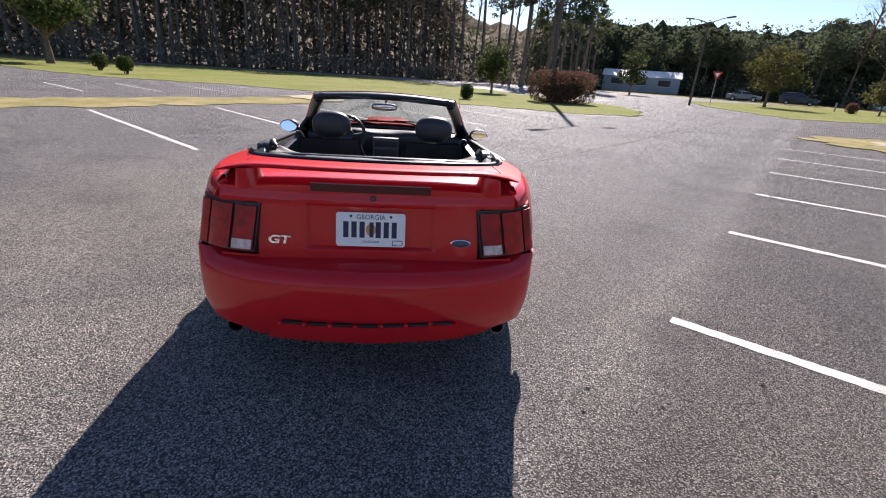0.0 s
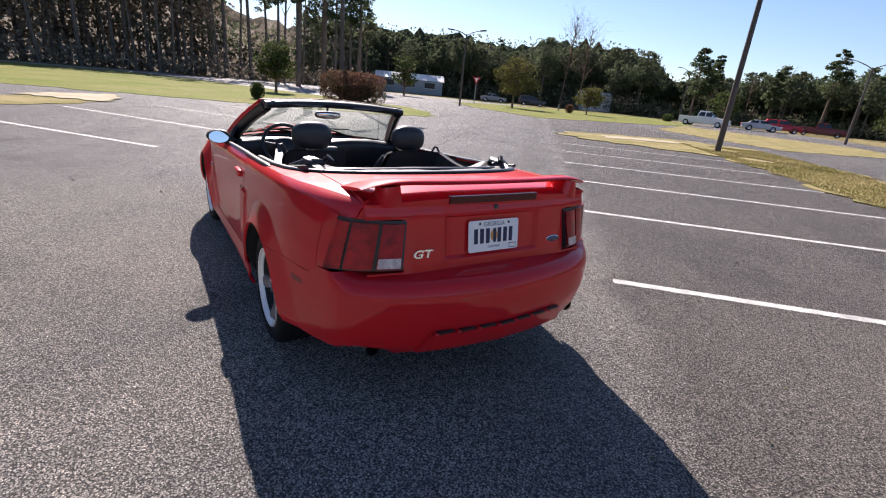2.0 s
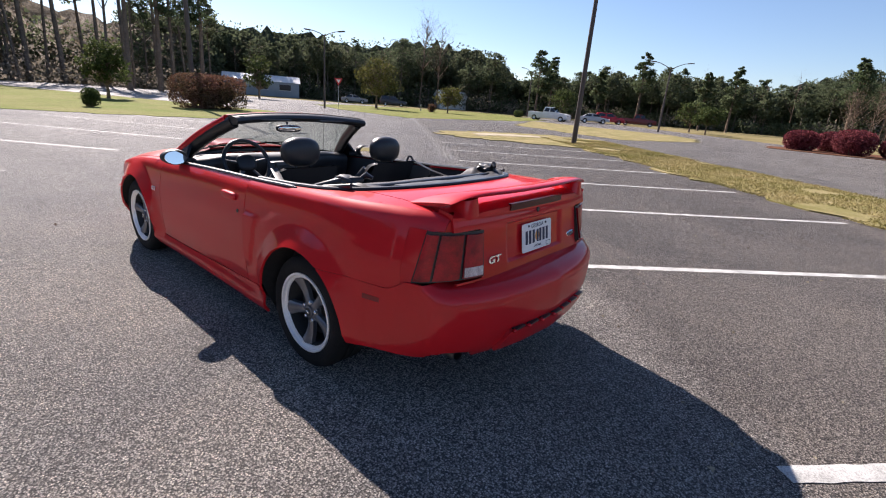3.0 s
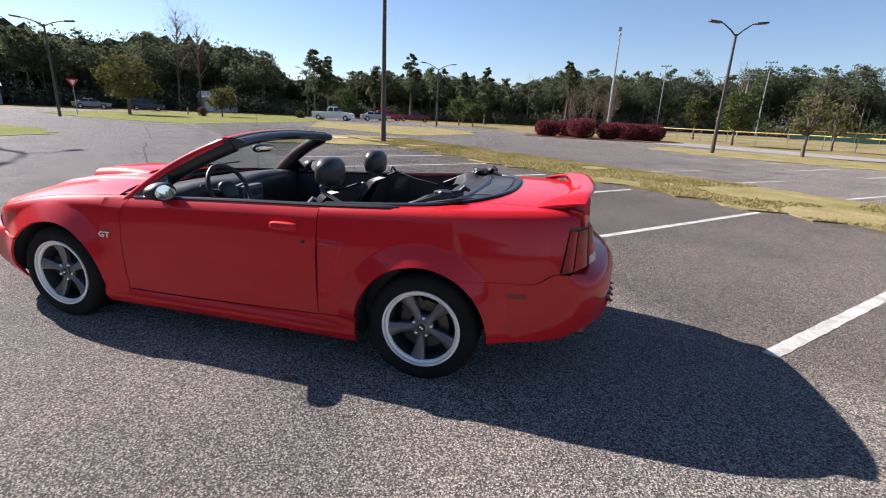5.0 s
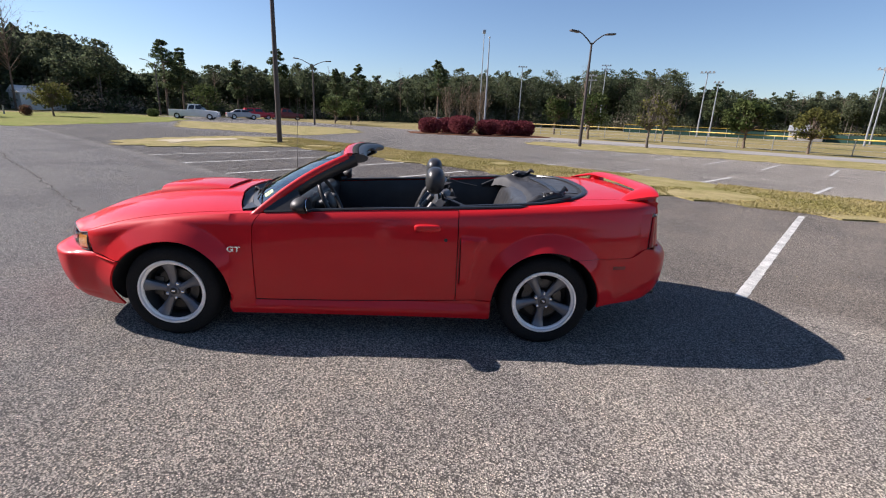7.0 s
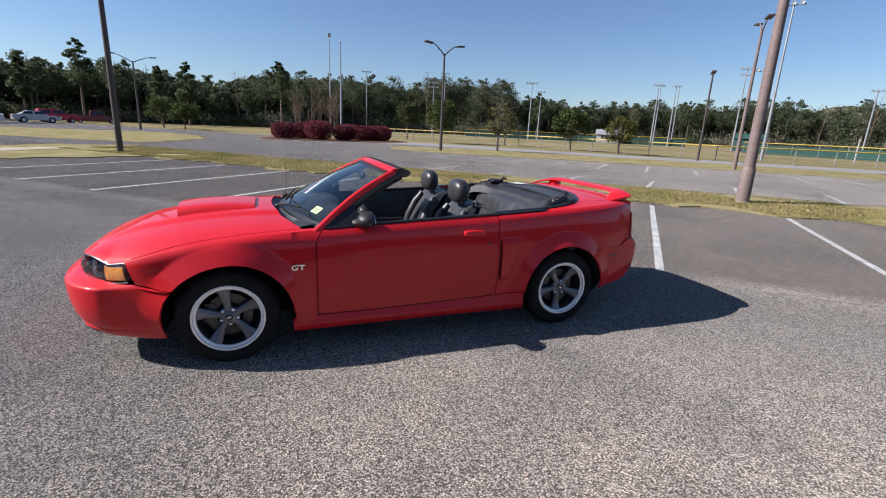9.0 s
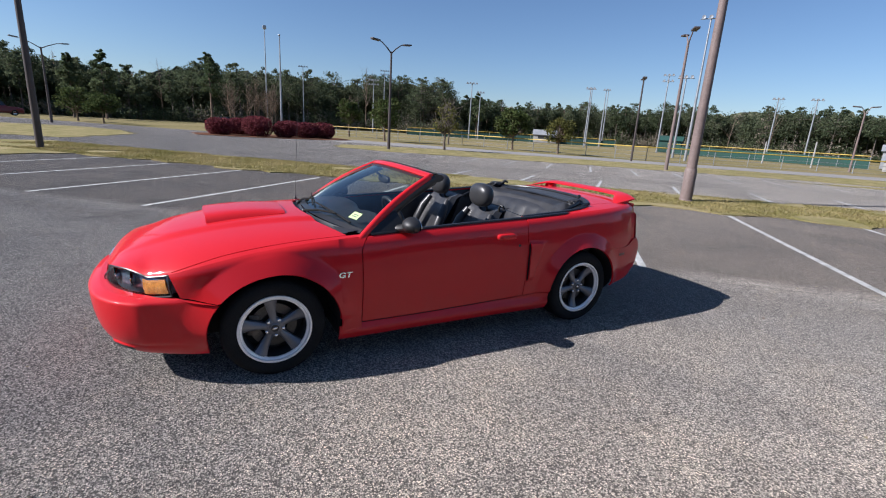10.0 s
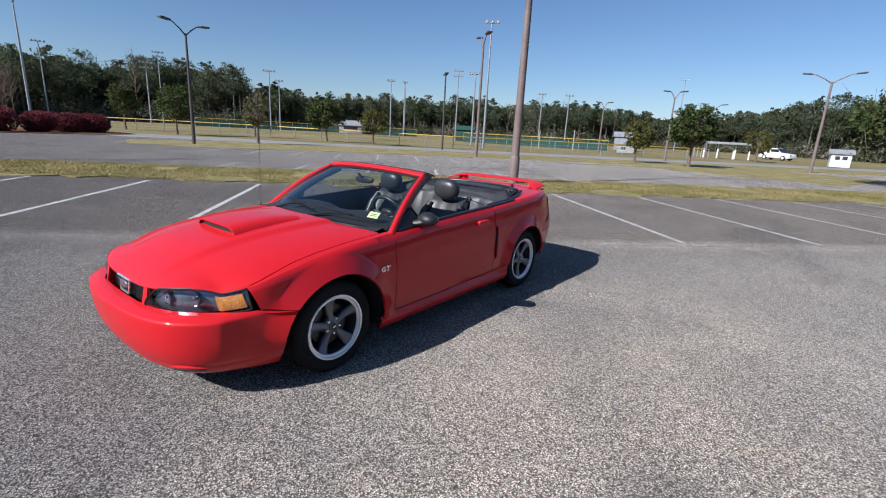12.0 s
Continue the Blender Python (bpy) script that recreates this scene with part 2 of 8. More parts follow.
M = {
    "asphalt": asphalt_mat(),
    "line": mat("line_paint", (0.54, 0.53, 0.50), (0.30, 0.30, 0.28), 0.75, 5, 140, 0.6, fine_mix=0.35),
    "line_old": mat("worn_line_paint", (0.50, 0.50, 0.48), (0.30, 0.30, 0.29), 0.8, 4, 120, 0.5, fine_mix=0.35),
    "crack": mat("crack", (0.085, 0.08, 0.076), (0.14, 0.132, 0.124), 1.0, 3, 80, 0.3, spec=0.0),
    "grass": mat("grass_turf", (0.175, 0.160, 0.060), (0.29, 0.240, 0.125), 0.95, 0.8, 45, 0.9, fine_mix=0.45, spec=0.05),
    "lawn": mat("lawn", (0.135, 0.165, 0.040), (0.20, 0.190, 0.075), 0.9, 0.25, 30, 0.9, fine_mix=0.45, spec=0.03),
    "field": mat("dry_field", (0.24, 0.195, 0.105), (0.17, 0.15, 0.065), 0.95, 0.08, 12, 0.6, fine_mix=0.3, spec=0.03),
    "sand": mat("bare_sand", (0.42, 0.36, 0.26), (0.30, 0.26, 0.17), 0.95, 1.2, 60, 0.5, fine_mix=0.25, spec=0.2),
    "mulch": mat("pine_straw", (0.15, 0.065, 0.035), (0.10, 0.05, 0.03), 0.95, 1.5, 40, 0.9, fine_mix=0.4, spec=0.1),
    "roadlight": mat("pale_road", (0.27, 0.255, 0.235), (0.22, 0.21, 0.20), 0.85, 0.4, 60, 0.4, fine_mix=0.2, spec=0.3),
    "blade": mat("grass_blade", (0.195, 0.18, 0.06), (0.36, 0.29, 0.14), 0.9, 0.6, 30, 0, fine_mix=0.35, spec=0.04, random_mix=0.35, island=True, translucent=0.3),
    "bark": mat("bark", (0.19, 0.145, 0.11), (0.12, 0.095, 0.075), 0.95, 2, 22, 0.9, fine_mix=0.4, spec=0.03),
    "bark_grey": mat("grey_bark", (0.17, 0.145, 0.122), (0.11, 0.094, 0.08), 0.95, 1.5, 20, 0.8, fine_mix=0.4, spec=0.03),
    "pine": mat("pine_needles", (0.08, 0.11, 0.055), (0.11, 0.13, 0.07), 0.75, 0.15, 3, 0, fine_mix=0.3, spec=0.03, random_mix=0.45, island=True, translucent=0.5),
    "pine_far": mat("far_needles", (0.085, 0.11, 0.06), (0.12, 0.135, 0.08), 0.8, 0.07, 2, 0, fine_mix=0.2, spec=0.03, random_mix=0.3, island=True, translucent=0.45),
    "oak": mat("oak_leaves", (0.05, 0.075, 0.024), (0.085, 0.10, 0.038), 0.65, 0.7, 6, 0, fine_mix=0.3, spec=0.03, random_mix=0.45, island=True, translucent=0.3),
    "olive": mat("spring_leaves", (0.13, 0.125, 0.038), (0.085, 0.09, 0.032), 0.7, 0.6, 6, 0, fine_mix=0.3, spec=0.03, random_mix=0.4, island=True, translucent=0.35),
    # twig, brush and thicket tones are lightened, standing in for haze over the woods
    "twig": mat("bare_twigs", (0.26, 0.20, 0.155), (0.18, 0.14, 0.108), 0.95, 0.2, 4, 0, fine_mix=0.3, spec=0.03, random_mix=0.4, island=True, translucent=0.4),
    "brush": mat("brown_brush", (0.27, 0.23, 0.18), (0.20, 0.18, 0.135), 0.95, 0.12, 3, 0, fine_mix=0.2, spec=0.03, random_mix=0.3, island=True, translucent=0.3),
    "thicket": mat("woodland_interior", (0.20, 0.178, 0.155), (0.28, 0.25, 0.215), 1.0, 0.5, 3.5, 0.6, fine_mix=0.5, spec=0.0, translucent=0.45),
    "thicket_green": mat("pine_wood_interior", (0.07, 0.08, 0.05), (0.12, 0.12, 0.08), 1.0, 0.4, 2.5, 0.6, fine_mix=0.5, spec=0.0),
    "burgundy": mat("burgundy_leaves", (0.135, 0.03, 0.04), (0.19, 0.058, 0.062), 0.7, 1.2, 8, 0, fine_mix=0.3, spec=0.03, random_mix=0.45, island=True, translucent=0.25),
    "red_brown": mat("red_brown_leaves", (0.20, 0.095, 0.07), (0.11, 0.09, 0.05), 0.75, 0.8, 8, 0, fine_mix=0.3, spec=0.03, random_mix=0.45, island=True, translucent=0.25),
    "hedge": mat("hedge_leaves", (0.05, 0.075, 0.025), (0.08, 0.10, 0.035), 0.7, 1.5, 9, 0, fine_mix=0.3, spec=0.03, random_mix=0.4, island=True, translucent=0.25),
    "pole_dark": mat("bronze_pole", (0.075, 0.06, 0.055), (0.055, 0.045, 0.042), 0.55, 1.2, 40, 0.1, spec=0.4, fine_mix=0.15),
    "pole_brown": mat("weathered_brown_pole", (0.20, 0.15, 0.135), (0.145, 0.11, 0.10), 0.6, 1.5, 30, 0.15, spec=0.4, fine_mix=0.2),
    "galv": mat("galvanized_steel", (0.40, 0.41, 0.42), (0.30, 0.31, 0.32), 0.45, 1.5, 30, 0.1, metal=0.6, fine_mix=0.12),
    "white": mat("white_paint", (0.78, 0.78, 0.76), (0.68, 0.68, 0.66), 0.45, 1.5, 60, 0.05, fine_mix=0.06),
    "grey_roof": mat("grey_roof", (0.26, 0.27, 0.28), (0.2, 0.21, 0.22), 0.7, 1.5, 20, 0.3, fine_mix=0.15),
    "green_screen": mat("green_windscreen", (0.010, 0.060, 0.046), (0.016, 0.048, 0.038), 0.8, 0.5, 20, 0.2, fine_mix=0.2),
    "yellow": mat("yellow_fence_cap", (0.50, 0.35, 0.05), (0.42, 0.29, 0.05), 0.55, 1.0, 20, 0.1, fine_mix=0.12),
    "blue_wall": mat("blue_siding", (0.30, 0.34, 0.38), (0.24, 0.28, 0.32), 0.6, 0.5, 20, 0.1, fine_mix=0.12),
    "sign_red": mat("sign_red", (0.55, 0.03, 0.03), (0.48, 0.03, 0.03), 0.4, 2, 60, 0, fine_mix=0.05),
    "concrete": mat("concrete", (0.36, 0.35, 0.33), (0.28, 0.27, 0.255), 0.85, 1.5, 60, 0.4, fine_mix=0.2),
}


# ---- mesh helpers ----
def link_mesh(name, bm, material, parent=None, label="", smooth=40.0):
    me = bpy.data.meshes.new(name)
    bm.to_mesh(me)
    bm.free()
    for one in (material if isinstance(material, (list, tuple)) else [material]):
        me.materials.append(one)
    if smooth:
        me.shade_smooth()
        me.set_sharp_from_angle(angle=radians(smooth))
    ob = new(name, me)
    if parent:
        ob.parent = parent
    if label:
        ob["label"] = label
    return ob


def part(name, bm, material, parent, label="", smooth=40.0):
    return link_mesh(name, bm, material, parent, label, smooth)


def empty(name, at=(0, 0, 0), turn=0.0):
    ob = new(name)
    ob.matrix_basis = pose(*at, 0, 0, turn)
    return ob


def add_box(bm, lo, hi, bevel=0.0, m=None):
    got = bmesh.ops.create_cube(bm, size=1.0)["verts"]
    c = [(a + b) / 2 for a, b in zip(lo, hi)]
    s = [abs(b - a) for a, b in zip(lo, hi)]
    for v in got:
        v.co = Vector((v.co.x * s[0] + c[0], v.co.y * s[1] + c[1], v.co.z * s[2] + c[2]))
    if bevel:
        edges = list({e for v in got for e in v.link_edges})
        done = bmesh.ops.bevel(bm, geom=edges, offset=bevel, segments=2, profile=0.6, affect="EDGES")
        got = list({v for f in done["faces"] for v in f.verts} | {v for v in got if v.is_valid})
    if m is not None:
        bmesh.ops.transform(bm, matrix=m, verts=[v for v in got if v.is_valid])
    return bm


def add_tube(bm, pts, radii, sides=10, caps=True, flat=(1.0, 1.0)):
    """A tube along points; radii one number or one a point; flat scales its two cross axes."""
    pts = [Vector(p) for p in pts]
    n = len(pts)
    radii = [radii] * n if isinstance(radii, (int, float)) else list(radii)
    rings, up = [], None
    for i, p in enumerate(pts):
        d = (pts[min(i + 1, n - 1)] - pts[max(i - 1, 0)]).normalized()
        if up is None:
            up = Vector((0, 0, 1)) if abs(d.z) < 0.9 else Vector((0, 1, 0))
        side = d.cross(up)
        side = side.normalized() if side.length > 1e-6 else Vector((1, 0, 0))
        up = side.cross(d).normalized()
        rings.append([bm.verts.new(p + (side * math.cos(a) * flat[0] + up * math.sin(a) * flat[1]) * radii[i])
                      for a in (2 * math.pi * k / sides for k in range(sides))])
    for r, s in zip(rings, rings[1:]):
        for k in range(sides):
            bm.faces.new((r[k], r[(k + 1) % sides], s[(k + 1) % sides], s[k]))
    if caps:
        bm.faces.new(rings[0][::-1])
        bm.faces.new(rings[-1])
    return bm


def add_lathe(bm, profile, axis_at, axis="x", sides=48, close=False):
    """Turns (along, radius) pairs round an axis through axis_at."""
    rings = []
    for a, r in profile:
        ring = []
        for k in range(sides):
            t = 2 * math.pi * k / sides
            c, s = r * math.cos(t), r * math.sin(t)
            p = {"x": (a, c, s), "y": (c, a, s), "z": (c, s, a)}[axis]
            ring.append(bm.verts.new(Vector(p) + Vector(axis_at)))
        rings.append(ring)
    pairs = list(zip(rings, rings[1:])) + ([(rings[-1], rings[0])] if close else [])
    for r, s in pairs:
        for k in range(sides):
            bm.faces.new((r[k], s[k], s[(k + 1) % sides], r[(k + 1) % sides]))
    return bm


def add_blob(bm, centre, radii, sub=3, power=2.0, jitter=0.0, seed=0):
    """A rounded mass; power over 2 squares it off."""
    got = bmesh.ops.create_icosphere(bm, subdivisions=sub, radius=1.0)["verts"]
    for v in got:
        d = v.co.normalized()
        k = (abs(d.x) ** power + abs(d.y) ** power + abs(d.z) ** power) ** (-1 / power)
        k *= 1 + jitter * noise.noise(d * 2.3 + Vector((seed * 7.1, seed, 0)))
        v.co = Vector((d.x * k * radii[0] + centre[0], d.y * k * radii[1] + centre[1], d.z * k * radii[2] + centre[2]))
    return bm


def recalc(bm):
    bmesh.ops.recalc_face_normals(bm, faces=bm.faces)
    return bm


def cub(points):
    """A smooth, unwavering curve through (x, y) pairs."""
    points = sorted(points)
    xs, ys = np.array(points, float).T
    h, d = np.diff(xs), np.diff(ys) / np.diff(xs)
    m = np.zeros(len(xs))
    m[0], m[-1] = d[0], d[-1]
    for i in range(1, len(xs) - 1):
        if d[i - 1] * d[i] > 0:
            a, b = 2 * h[i] + h[i - 1], h[i] + 2 * h[i - 1]
            m[i] = (a + b) / (a / d[i - 1] + b / d[i])

    def at(x):
        x = min(max(x, xs[0]), xs[-1])
        i = min(max(int(np.searchsorted(xs, x)) - 1, 0), len(h) - 1)
        t = (x - xs[i]) / h[i]
        return float((1 + 2 * t) * (1 - t) ** 2 * ys[i] + t * (1 - t) ** 2 * h[i] * m[i] + t * t * (3 - 2 * t) * ys[i + 1] + t * t * (t - 1) * h[i] * m[i + 1])
    return at


def spread(a, b, n):
    return [a + (b - a) * i / n for i in range(n + 1)]


def patch(fn, us, vs, skip=None, rim=0.014, inside=(0, 1.2, 0.45), bm=None):
    """A sheet of fn(u, v) with its open edges turned inwards, as pressed panels have."""
    bm = bm or bmesh.new()
    old = set(bm.faces)
    grid = [[bm.verts.new(fn(u, v)) for v in vs] for u in us]
    faces = []
    for i in range(len(us) - 1):
        for j in range(len(vs) - 1):
            if skip and skip((us[i] + us[i + 1]) / 2, (vs[j] + vs[j + 1]) / 2):
                continue
            q = [grid[i][j], grid[i + 1][j], grid[i + 1][j + 1], grid[i][j + 1]]
            faces.append(bm.faces.new(q))
    for row in grid:
        for v in row:
            if not v.link_faces:
                bm.verts.remove(v)
    bm.normal_update()
    c = Vector(inside)
    if sum(f.normal.dot(f.calc_center_median() - c) * f.calc_area() for f in faces) < 0:
        bmesh.ops.reverse_faces(bm, faces=faces)
        bm.normal_update()
    if rim:
        edge = [e for f in faces for e in f.edges if len(e.link_faces) == 1]
        edge = list(dict.fromkeys(edge))
        normals = {v: v.normal.copy() for e in edge for v in e.verts}
        low = {v: bm.verts.new(v.co - n * rim) for v, n in normals.items()}
        for e in edge:
            loop = e.link_loops[0]
            a, b = loop.vert, loop.link_loop_next.vert
            bm.faces.new((b, a, low[a], low[b]))
    return bm


# ---- ground ----
U, V, O = Vector((0.682, 0.731)).normalized(), Vector((0.731, -0.682)).normalized(), Vector((2.04, -0.18))


def lot(u, v):
    """A place of the lot: u along the parking rows, v across them."""
    return O + U * u + V * v


def sheet(name, corners, z, material, step=1.2, wave=0.0, thick=0.05, lift=0.0, rough_edge=0.15, seed=0):
    """A flat piece of ground with an uneven outline, its rim turned down."""
    rnd = random.Random(seed)
    ring = []
    for a, b in zip(corners, corners[1:] + corners[:1]):
        a, b = Vector(a), Vector(b)
        n = max(1, int((b - a).length / step))
        for k in range(n):
            p = a.lerp(b, k / n)
            out = Vector((b.y - a.y, a.x - b.x)).normalized()
            ring.append(p + out * rnd.uniform(-rough_edge, rough_edge))
    bm = bmesh.new()
    top = [bm.verts.new((p.x, p.y, z)) for p in ring]
    f = bm.faces.new(top)
    bm.normal_update()
    if f.normal.z < 0:
        f.normal_flip()
    low = [bm.verts.new((p.x, p.y, z - thick)) for p in ring]
    n = len(ring)
    for k in range(n):
        bm.faces.new((top[k], top[(k + 1) % n], low[(k + 1) % n], low[k]))
    bmesh.ops.recalc_face_normals(bm, faces=bm.faces)
    bmesh.ops.triangulate(bm, faces=[f])
    if f.is_valid and f.normal.z < 0:
        bmesh.ops.reverse_faces(bm, faces=bm.faces)
    return tagged(link_mesh(name, bm, material, smooth=0), kind="structure")


bm = bmesh.new()
bmesh.ops.create_grid(bm, x_segments=8, y_segments=8, size=2500)
for v in bm.verts:
    v.co.z = -0.06
ground = tagged(link_mesh("ground", bm, M["field"], smooth=0), label="dry tan grassland with patches of green", kind="structure")

bm = bmesh.new()
quad = [lot(-110, -46), lot(-110, 34), lot(75, 34), lot(75, -46)]
vs_ = [bm.verts.new((p.x, p.y, 0)) for p in quad]
f_ = bm.faces.new(vs_)
bm.normal_update()
if f_.normal.z < 0:
    f_.normal_flip()
parking = tagged(link_mesh("pavement", bm, M["asphalt"], smooth=0), label="weathered grey asphalt parking lot with exposed stones", kind="structure")

grass_strips = [
    ("grass_strip", [(-110, 6.3), (15.2, 6.3), (16.2, 3.6), (17.2, 1.2), (18.6, 0.3), (20.3, 0.8), (22.6, 3.4), (23.6, 7.4), (22.0, 10.0), (15.0, 10.1), (-110, 10.0)], "grass", 1),
    ("grass_strip", [(-110, -16.9), (9.5, -17.6), (11.5, -16.6), (10.0, -14.9), (-110, -14.3)], "grass", 2),
    ("lawn", [(24.9, -7.3), (21.0, -6.4), (18.4, -8.2), (15.0, -16.4), (13.0, -21.5), (11.0, -25.6), (6.8, -30.0), (5.0, -36.0), (2.0, -60), (24, -60), (44, -47), (41, -36), (36, -25), (29, -9.5)], "lawn", 3),
    ("lawn", [(34.2, -0.4), (37.0, 1.6), (48, 12), (62, 20), (84, 18), (74, 0), (64, -9), (54.5, -11), (43, -6.8)], "lawn", 4),
    ("grass_strip", [(24.4, 12.4), (28, 20.2), (33, 23.6), (40, 25), (47, 19), (53, 15.2), (36, 8.6)], "grass", 5),
    ("grass_strip", [(13.8, 22.6), (15.6, 27.0), (9.3, 30.6), (0.1, 31.2), (-110, 30), (-110, 24.5), (-7, 24.0), (2, 23.4), (9, 22.2)], "grass", 6),
    ("grass_strip", [(-12.6, 21.7), (-17.3, 21.0), (-20.8, 17.0), (-23.3, 12.6), (-33, 18.6), (-31, 24), (-24, 24)], "grass", 7),
]
lawns = []
for n_, poly, mat_, seed_ in grass_strips:
    g = sheet(n_, [lot(*p) for p in poly], 0.030 if seed_ == 1 else 0.016, M[mat_], step=0.5, thick=0.04, seed=seed_, rough_edge=0.34)
    lawns.append(tagged(g, label="patchy green and straw-coloured grass" if mat_ == "grass" else "bright green mown lawn"))
pale = sheet("road", [lot(44, -47), lot(41.5, -36), lot(36.6, -25), lot(31, -13), lot(38, -13), lot(44, -25), lot(50, -36), lot(54, -50), lot(20, -66), lot(18, -60)], 0.012, M["roadlight"], seed=11, rough_edge=0.05)
tagged(pale, label="pale worn access road beside the woods")
service = sheet("road", [lot(22, 34), lot(18, 31.5), lot(-110, 31.0), lot(-110, 36.5), lot(4, 36.5), lot(23, 38)], 0.014, M["roadlight"], seed=12, rough_edge=0.05)
tagged(service, label="pale sandy service path along a ball field")
hedge_bed = sheet("planting_bed", [(39.8, 2.6), (38.9, -1), (38.8, -4), (39.8, -9.2), (42, -11), (46, -10.5), (48, -5), (47, 0), (43.5, 3)], 0.04, M["mulch"], seed=13, rough_edge=0.2)
tagged(hedge_bed, label="bed of reddish brown pine straw")
sandy = sheet("sand_patch", [(16.2, 11.7), (17.9, 13.2), (20.0, 12.4), (21.8, 10.9), (20.2, 10.6), (18.4, 11.6)], 0.042, M["sand"], step=0.35, thick=0.01, seed=14, rough_edge=0.22)
tagged(sandy, label="bare pale sand worn into the grass")
sandy2 = sheet("sand_patch", [lot(8.9, -17.8), lot(9.6, -15.2), lot(11.6, -16.2), lot(12.6, -17.6), lot(10.6, -18.4)], 0.043, M["sand"], step=0.35, thick=0.01, seed=15, rough_edge=0.2)
tagged(sandy2, label="bare pale sand at the end of a grass strip")


# painted stall lines
def stall_line(name, a, b, width, material, seed):
    a, b = Vector(a), Vector(b)
    d = (b - a).normalized()
    s = Vector((-d.y, d.x))
    rnd = random.Random(seed)
    n = max(6, int((b - a).length / 0.05))
    bm = bmesh.new()
    rows = []
    for k in range(n + 1):
        p = a.lerp(b, k / n)
        w1, w2 = (width / 2 + rnd.uniform(-0.006, 0.004) for _ in range(2))
        rows.append((bm.verts.new((*(p + s * w1), 0.004)), bm.verts.new((*(p - s * w2), 0.004))))
    for (p, q), (r, t) in zip(rows, rows[1:]):
        f = bm.faces.new((p, q, t, r))
        if f.calc_area() > 0:
            f.normal_update()
            if f.normal.z < 0:
                f.normal_flip()
    ob = link_mesh(name, bm, material, smooth=0)
    return tagged(ob, label="worn white painted parking stall line", category="road marking", group="parking stall lines")


for k in range(-14, 7):
    a, b = lot(2.743 * k, 0.0), lot(2.743 * k, 6.05)
    if k <= 5:
        stall_line("stall_line", a, b, 0.105, M["line"], 100 + k)
for k in range(-12, 7):
    a, b = lot(2.90 * k + 0.45, -7.65 + 0.08 * k), lot((3.28 if k > 0 else 2.90) * k + 0.90, -14.2)
    stall_line("stall_line", a, b, 0.10, M["line"], 200 + k)
for k in range(-3, 4):
    stall_line("stall_line", lot(2.6 * k + 2.6, -20.2), lot(2.6 * k + 2.6, -25.0), 0.10, M["line_old"], 300 + k)
for k in range(-10, 4):
    stall_line("stall_line", lot(2.18 * k + 1.68, 17.7), lot(2.18 * k + 1.56, 21.8), 0.10, M["line_old"], 330 + k)
for k in range(-11, 3):
    stall_line("stall_line", lot(2.62 * k - 0.02, 10.25), lot(2.62 * k - 0.30, 13.0), 0.10, M["line_old"], 360 + k)


def ribbon(name, pts, width, material, z, seed, label):
    """A jagged crack or seam along the paving."""
    rnd = random.Random(seed)
    dense = []
    for a, b in zip(pts, pts[1:]):
        a, b = Vector(a), Vector(b)
        n = max(2, int((b - a).length / 0.12))
        dense += [a.lerp(b, k / n) for k in range(n)]
    off, bm, rows = 0.0, bmesh.new(), []
    for i, p in enumerate(dense):
        d = (dense[min(i + 1, len(dense) - 1)] - dense[max(i - 1, 0)]).normalized()
        s = Vector((-d.y, d.x))
        off = off * 0.8 + rnd.uniform(-0.03, 0.03)
        w = width * rnd.uniform(0.25, 1.0)
        rows.append((bm.verts.new((*(p + s * (off + w / 2)), z)), bm.verts.new((*(p + s * (off - w / 2)), z))))
    for (p, q), (r, t) in zip(rows, rows[1:]):
        f = bm.faces.new((p, q, t, r))
        f.normal_update()
        if f.normal.z < 0:
            f.normal_flip()
    return tagged(link_mesh(name, bm, material, smooth=0), label=label, kind="structure")


ribbon("pavement_seam", [lot(5, -3.5), lot(9.5, -3.4), lot(14, -3.35), lot(20, -3.0), lot(30, -3.1)], 0.045, M["crack"], 0.004, 5, "dark cracked paving joint along the aisle")
ribbon("pavement_seam", [lot(-20, -0.25), lot(-8, -0.2), lot(-3, -0.3)], 0.022, M["crack"], 0.003, 6, "thin cracked paving joint at the stall ends")
ribbon("pavement_seam", [lot(-30, 14.4), lot(-14, 14.6), lot(-2, 15.2), lot(10, 16.4)], 0.12, M["crack"], 0.004, 7, "dark patched seam in the far paving")
ribbon("pavement_seam", [lot(-12, -9.5), lot(0, -9.2), lot(6, -9.8)], 0.03, M["crack"], 0.004, 8, "thin crack across old stalls")

# ---- the red convertible ----
RED = paint_mat("red_paint", (0.565, 0.013, 0.018), (0.54, 0.012, 0.017))
BLACK = mat("black_plastic", (0.018, 0.018, 0.019), (0.028, 0.028, 0.029), 0.5, 2, 160, 0.12, fine_mix=0.15)
RUBBER = mat("tyre_rubber", (0.011, 0.011, 0.011), (0.018, 0.0175, 0.017), 0.85, 3, 90, 0.3, fine_mix=0.2, spec=0.2)
TRIM = mat("black_trim", (0.012, 0.012, 0.013), (0.02, 0.02, 0.021), 0.35, 2, 100, 0.05, fine_mix=0.1)
VINYL = mat("black_vinyl", (0.021, 0.021, 0.023), (0.033, 0.033, 0.035), 0.42, 6, 300, 0.25, fine_mix=0.12)
LEATHER = mat("black_leather", (0.024, 0.024, 0.026), (0.036, 0.036, 0.038), 0.38, 5, 240, 0.3, fine_mix=0.12)
LINER = mat("dark_headliner", (0.055, 0.057, 0.06), (0.04, 0.042, 0.045), 0.55, 3, 200, 0.2, fine_mix=0.1)
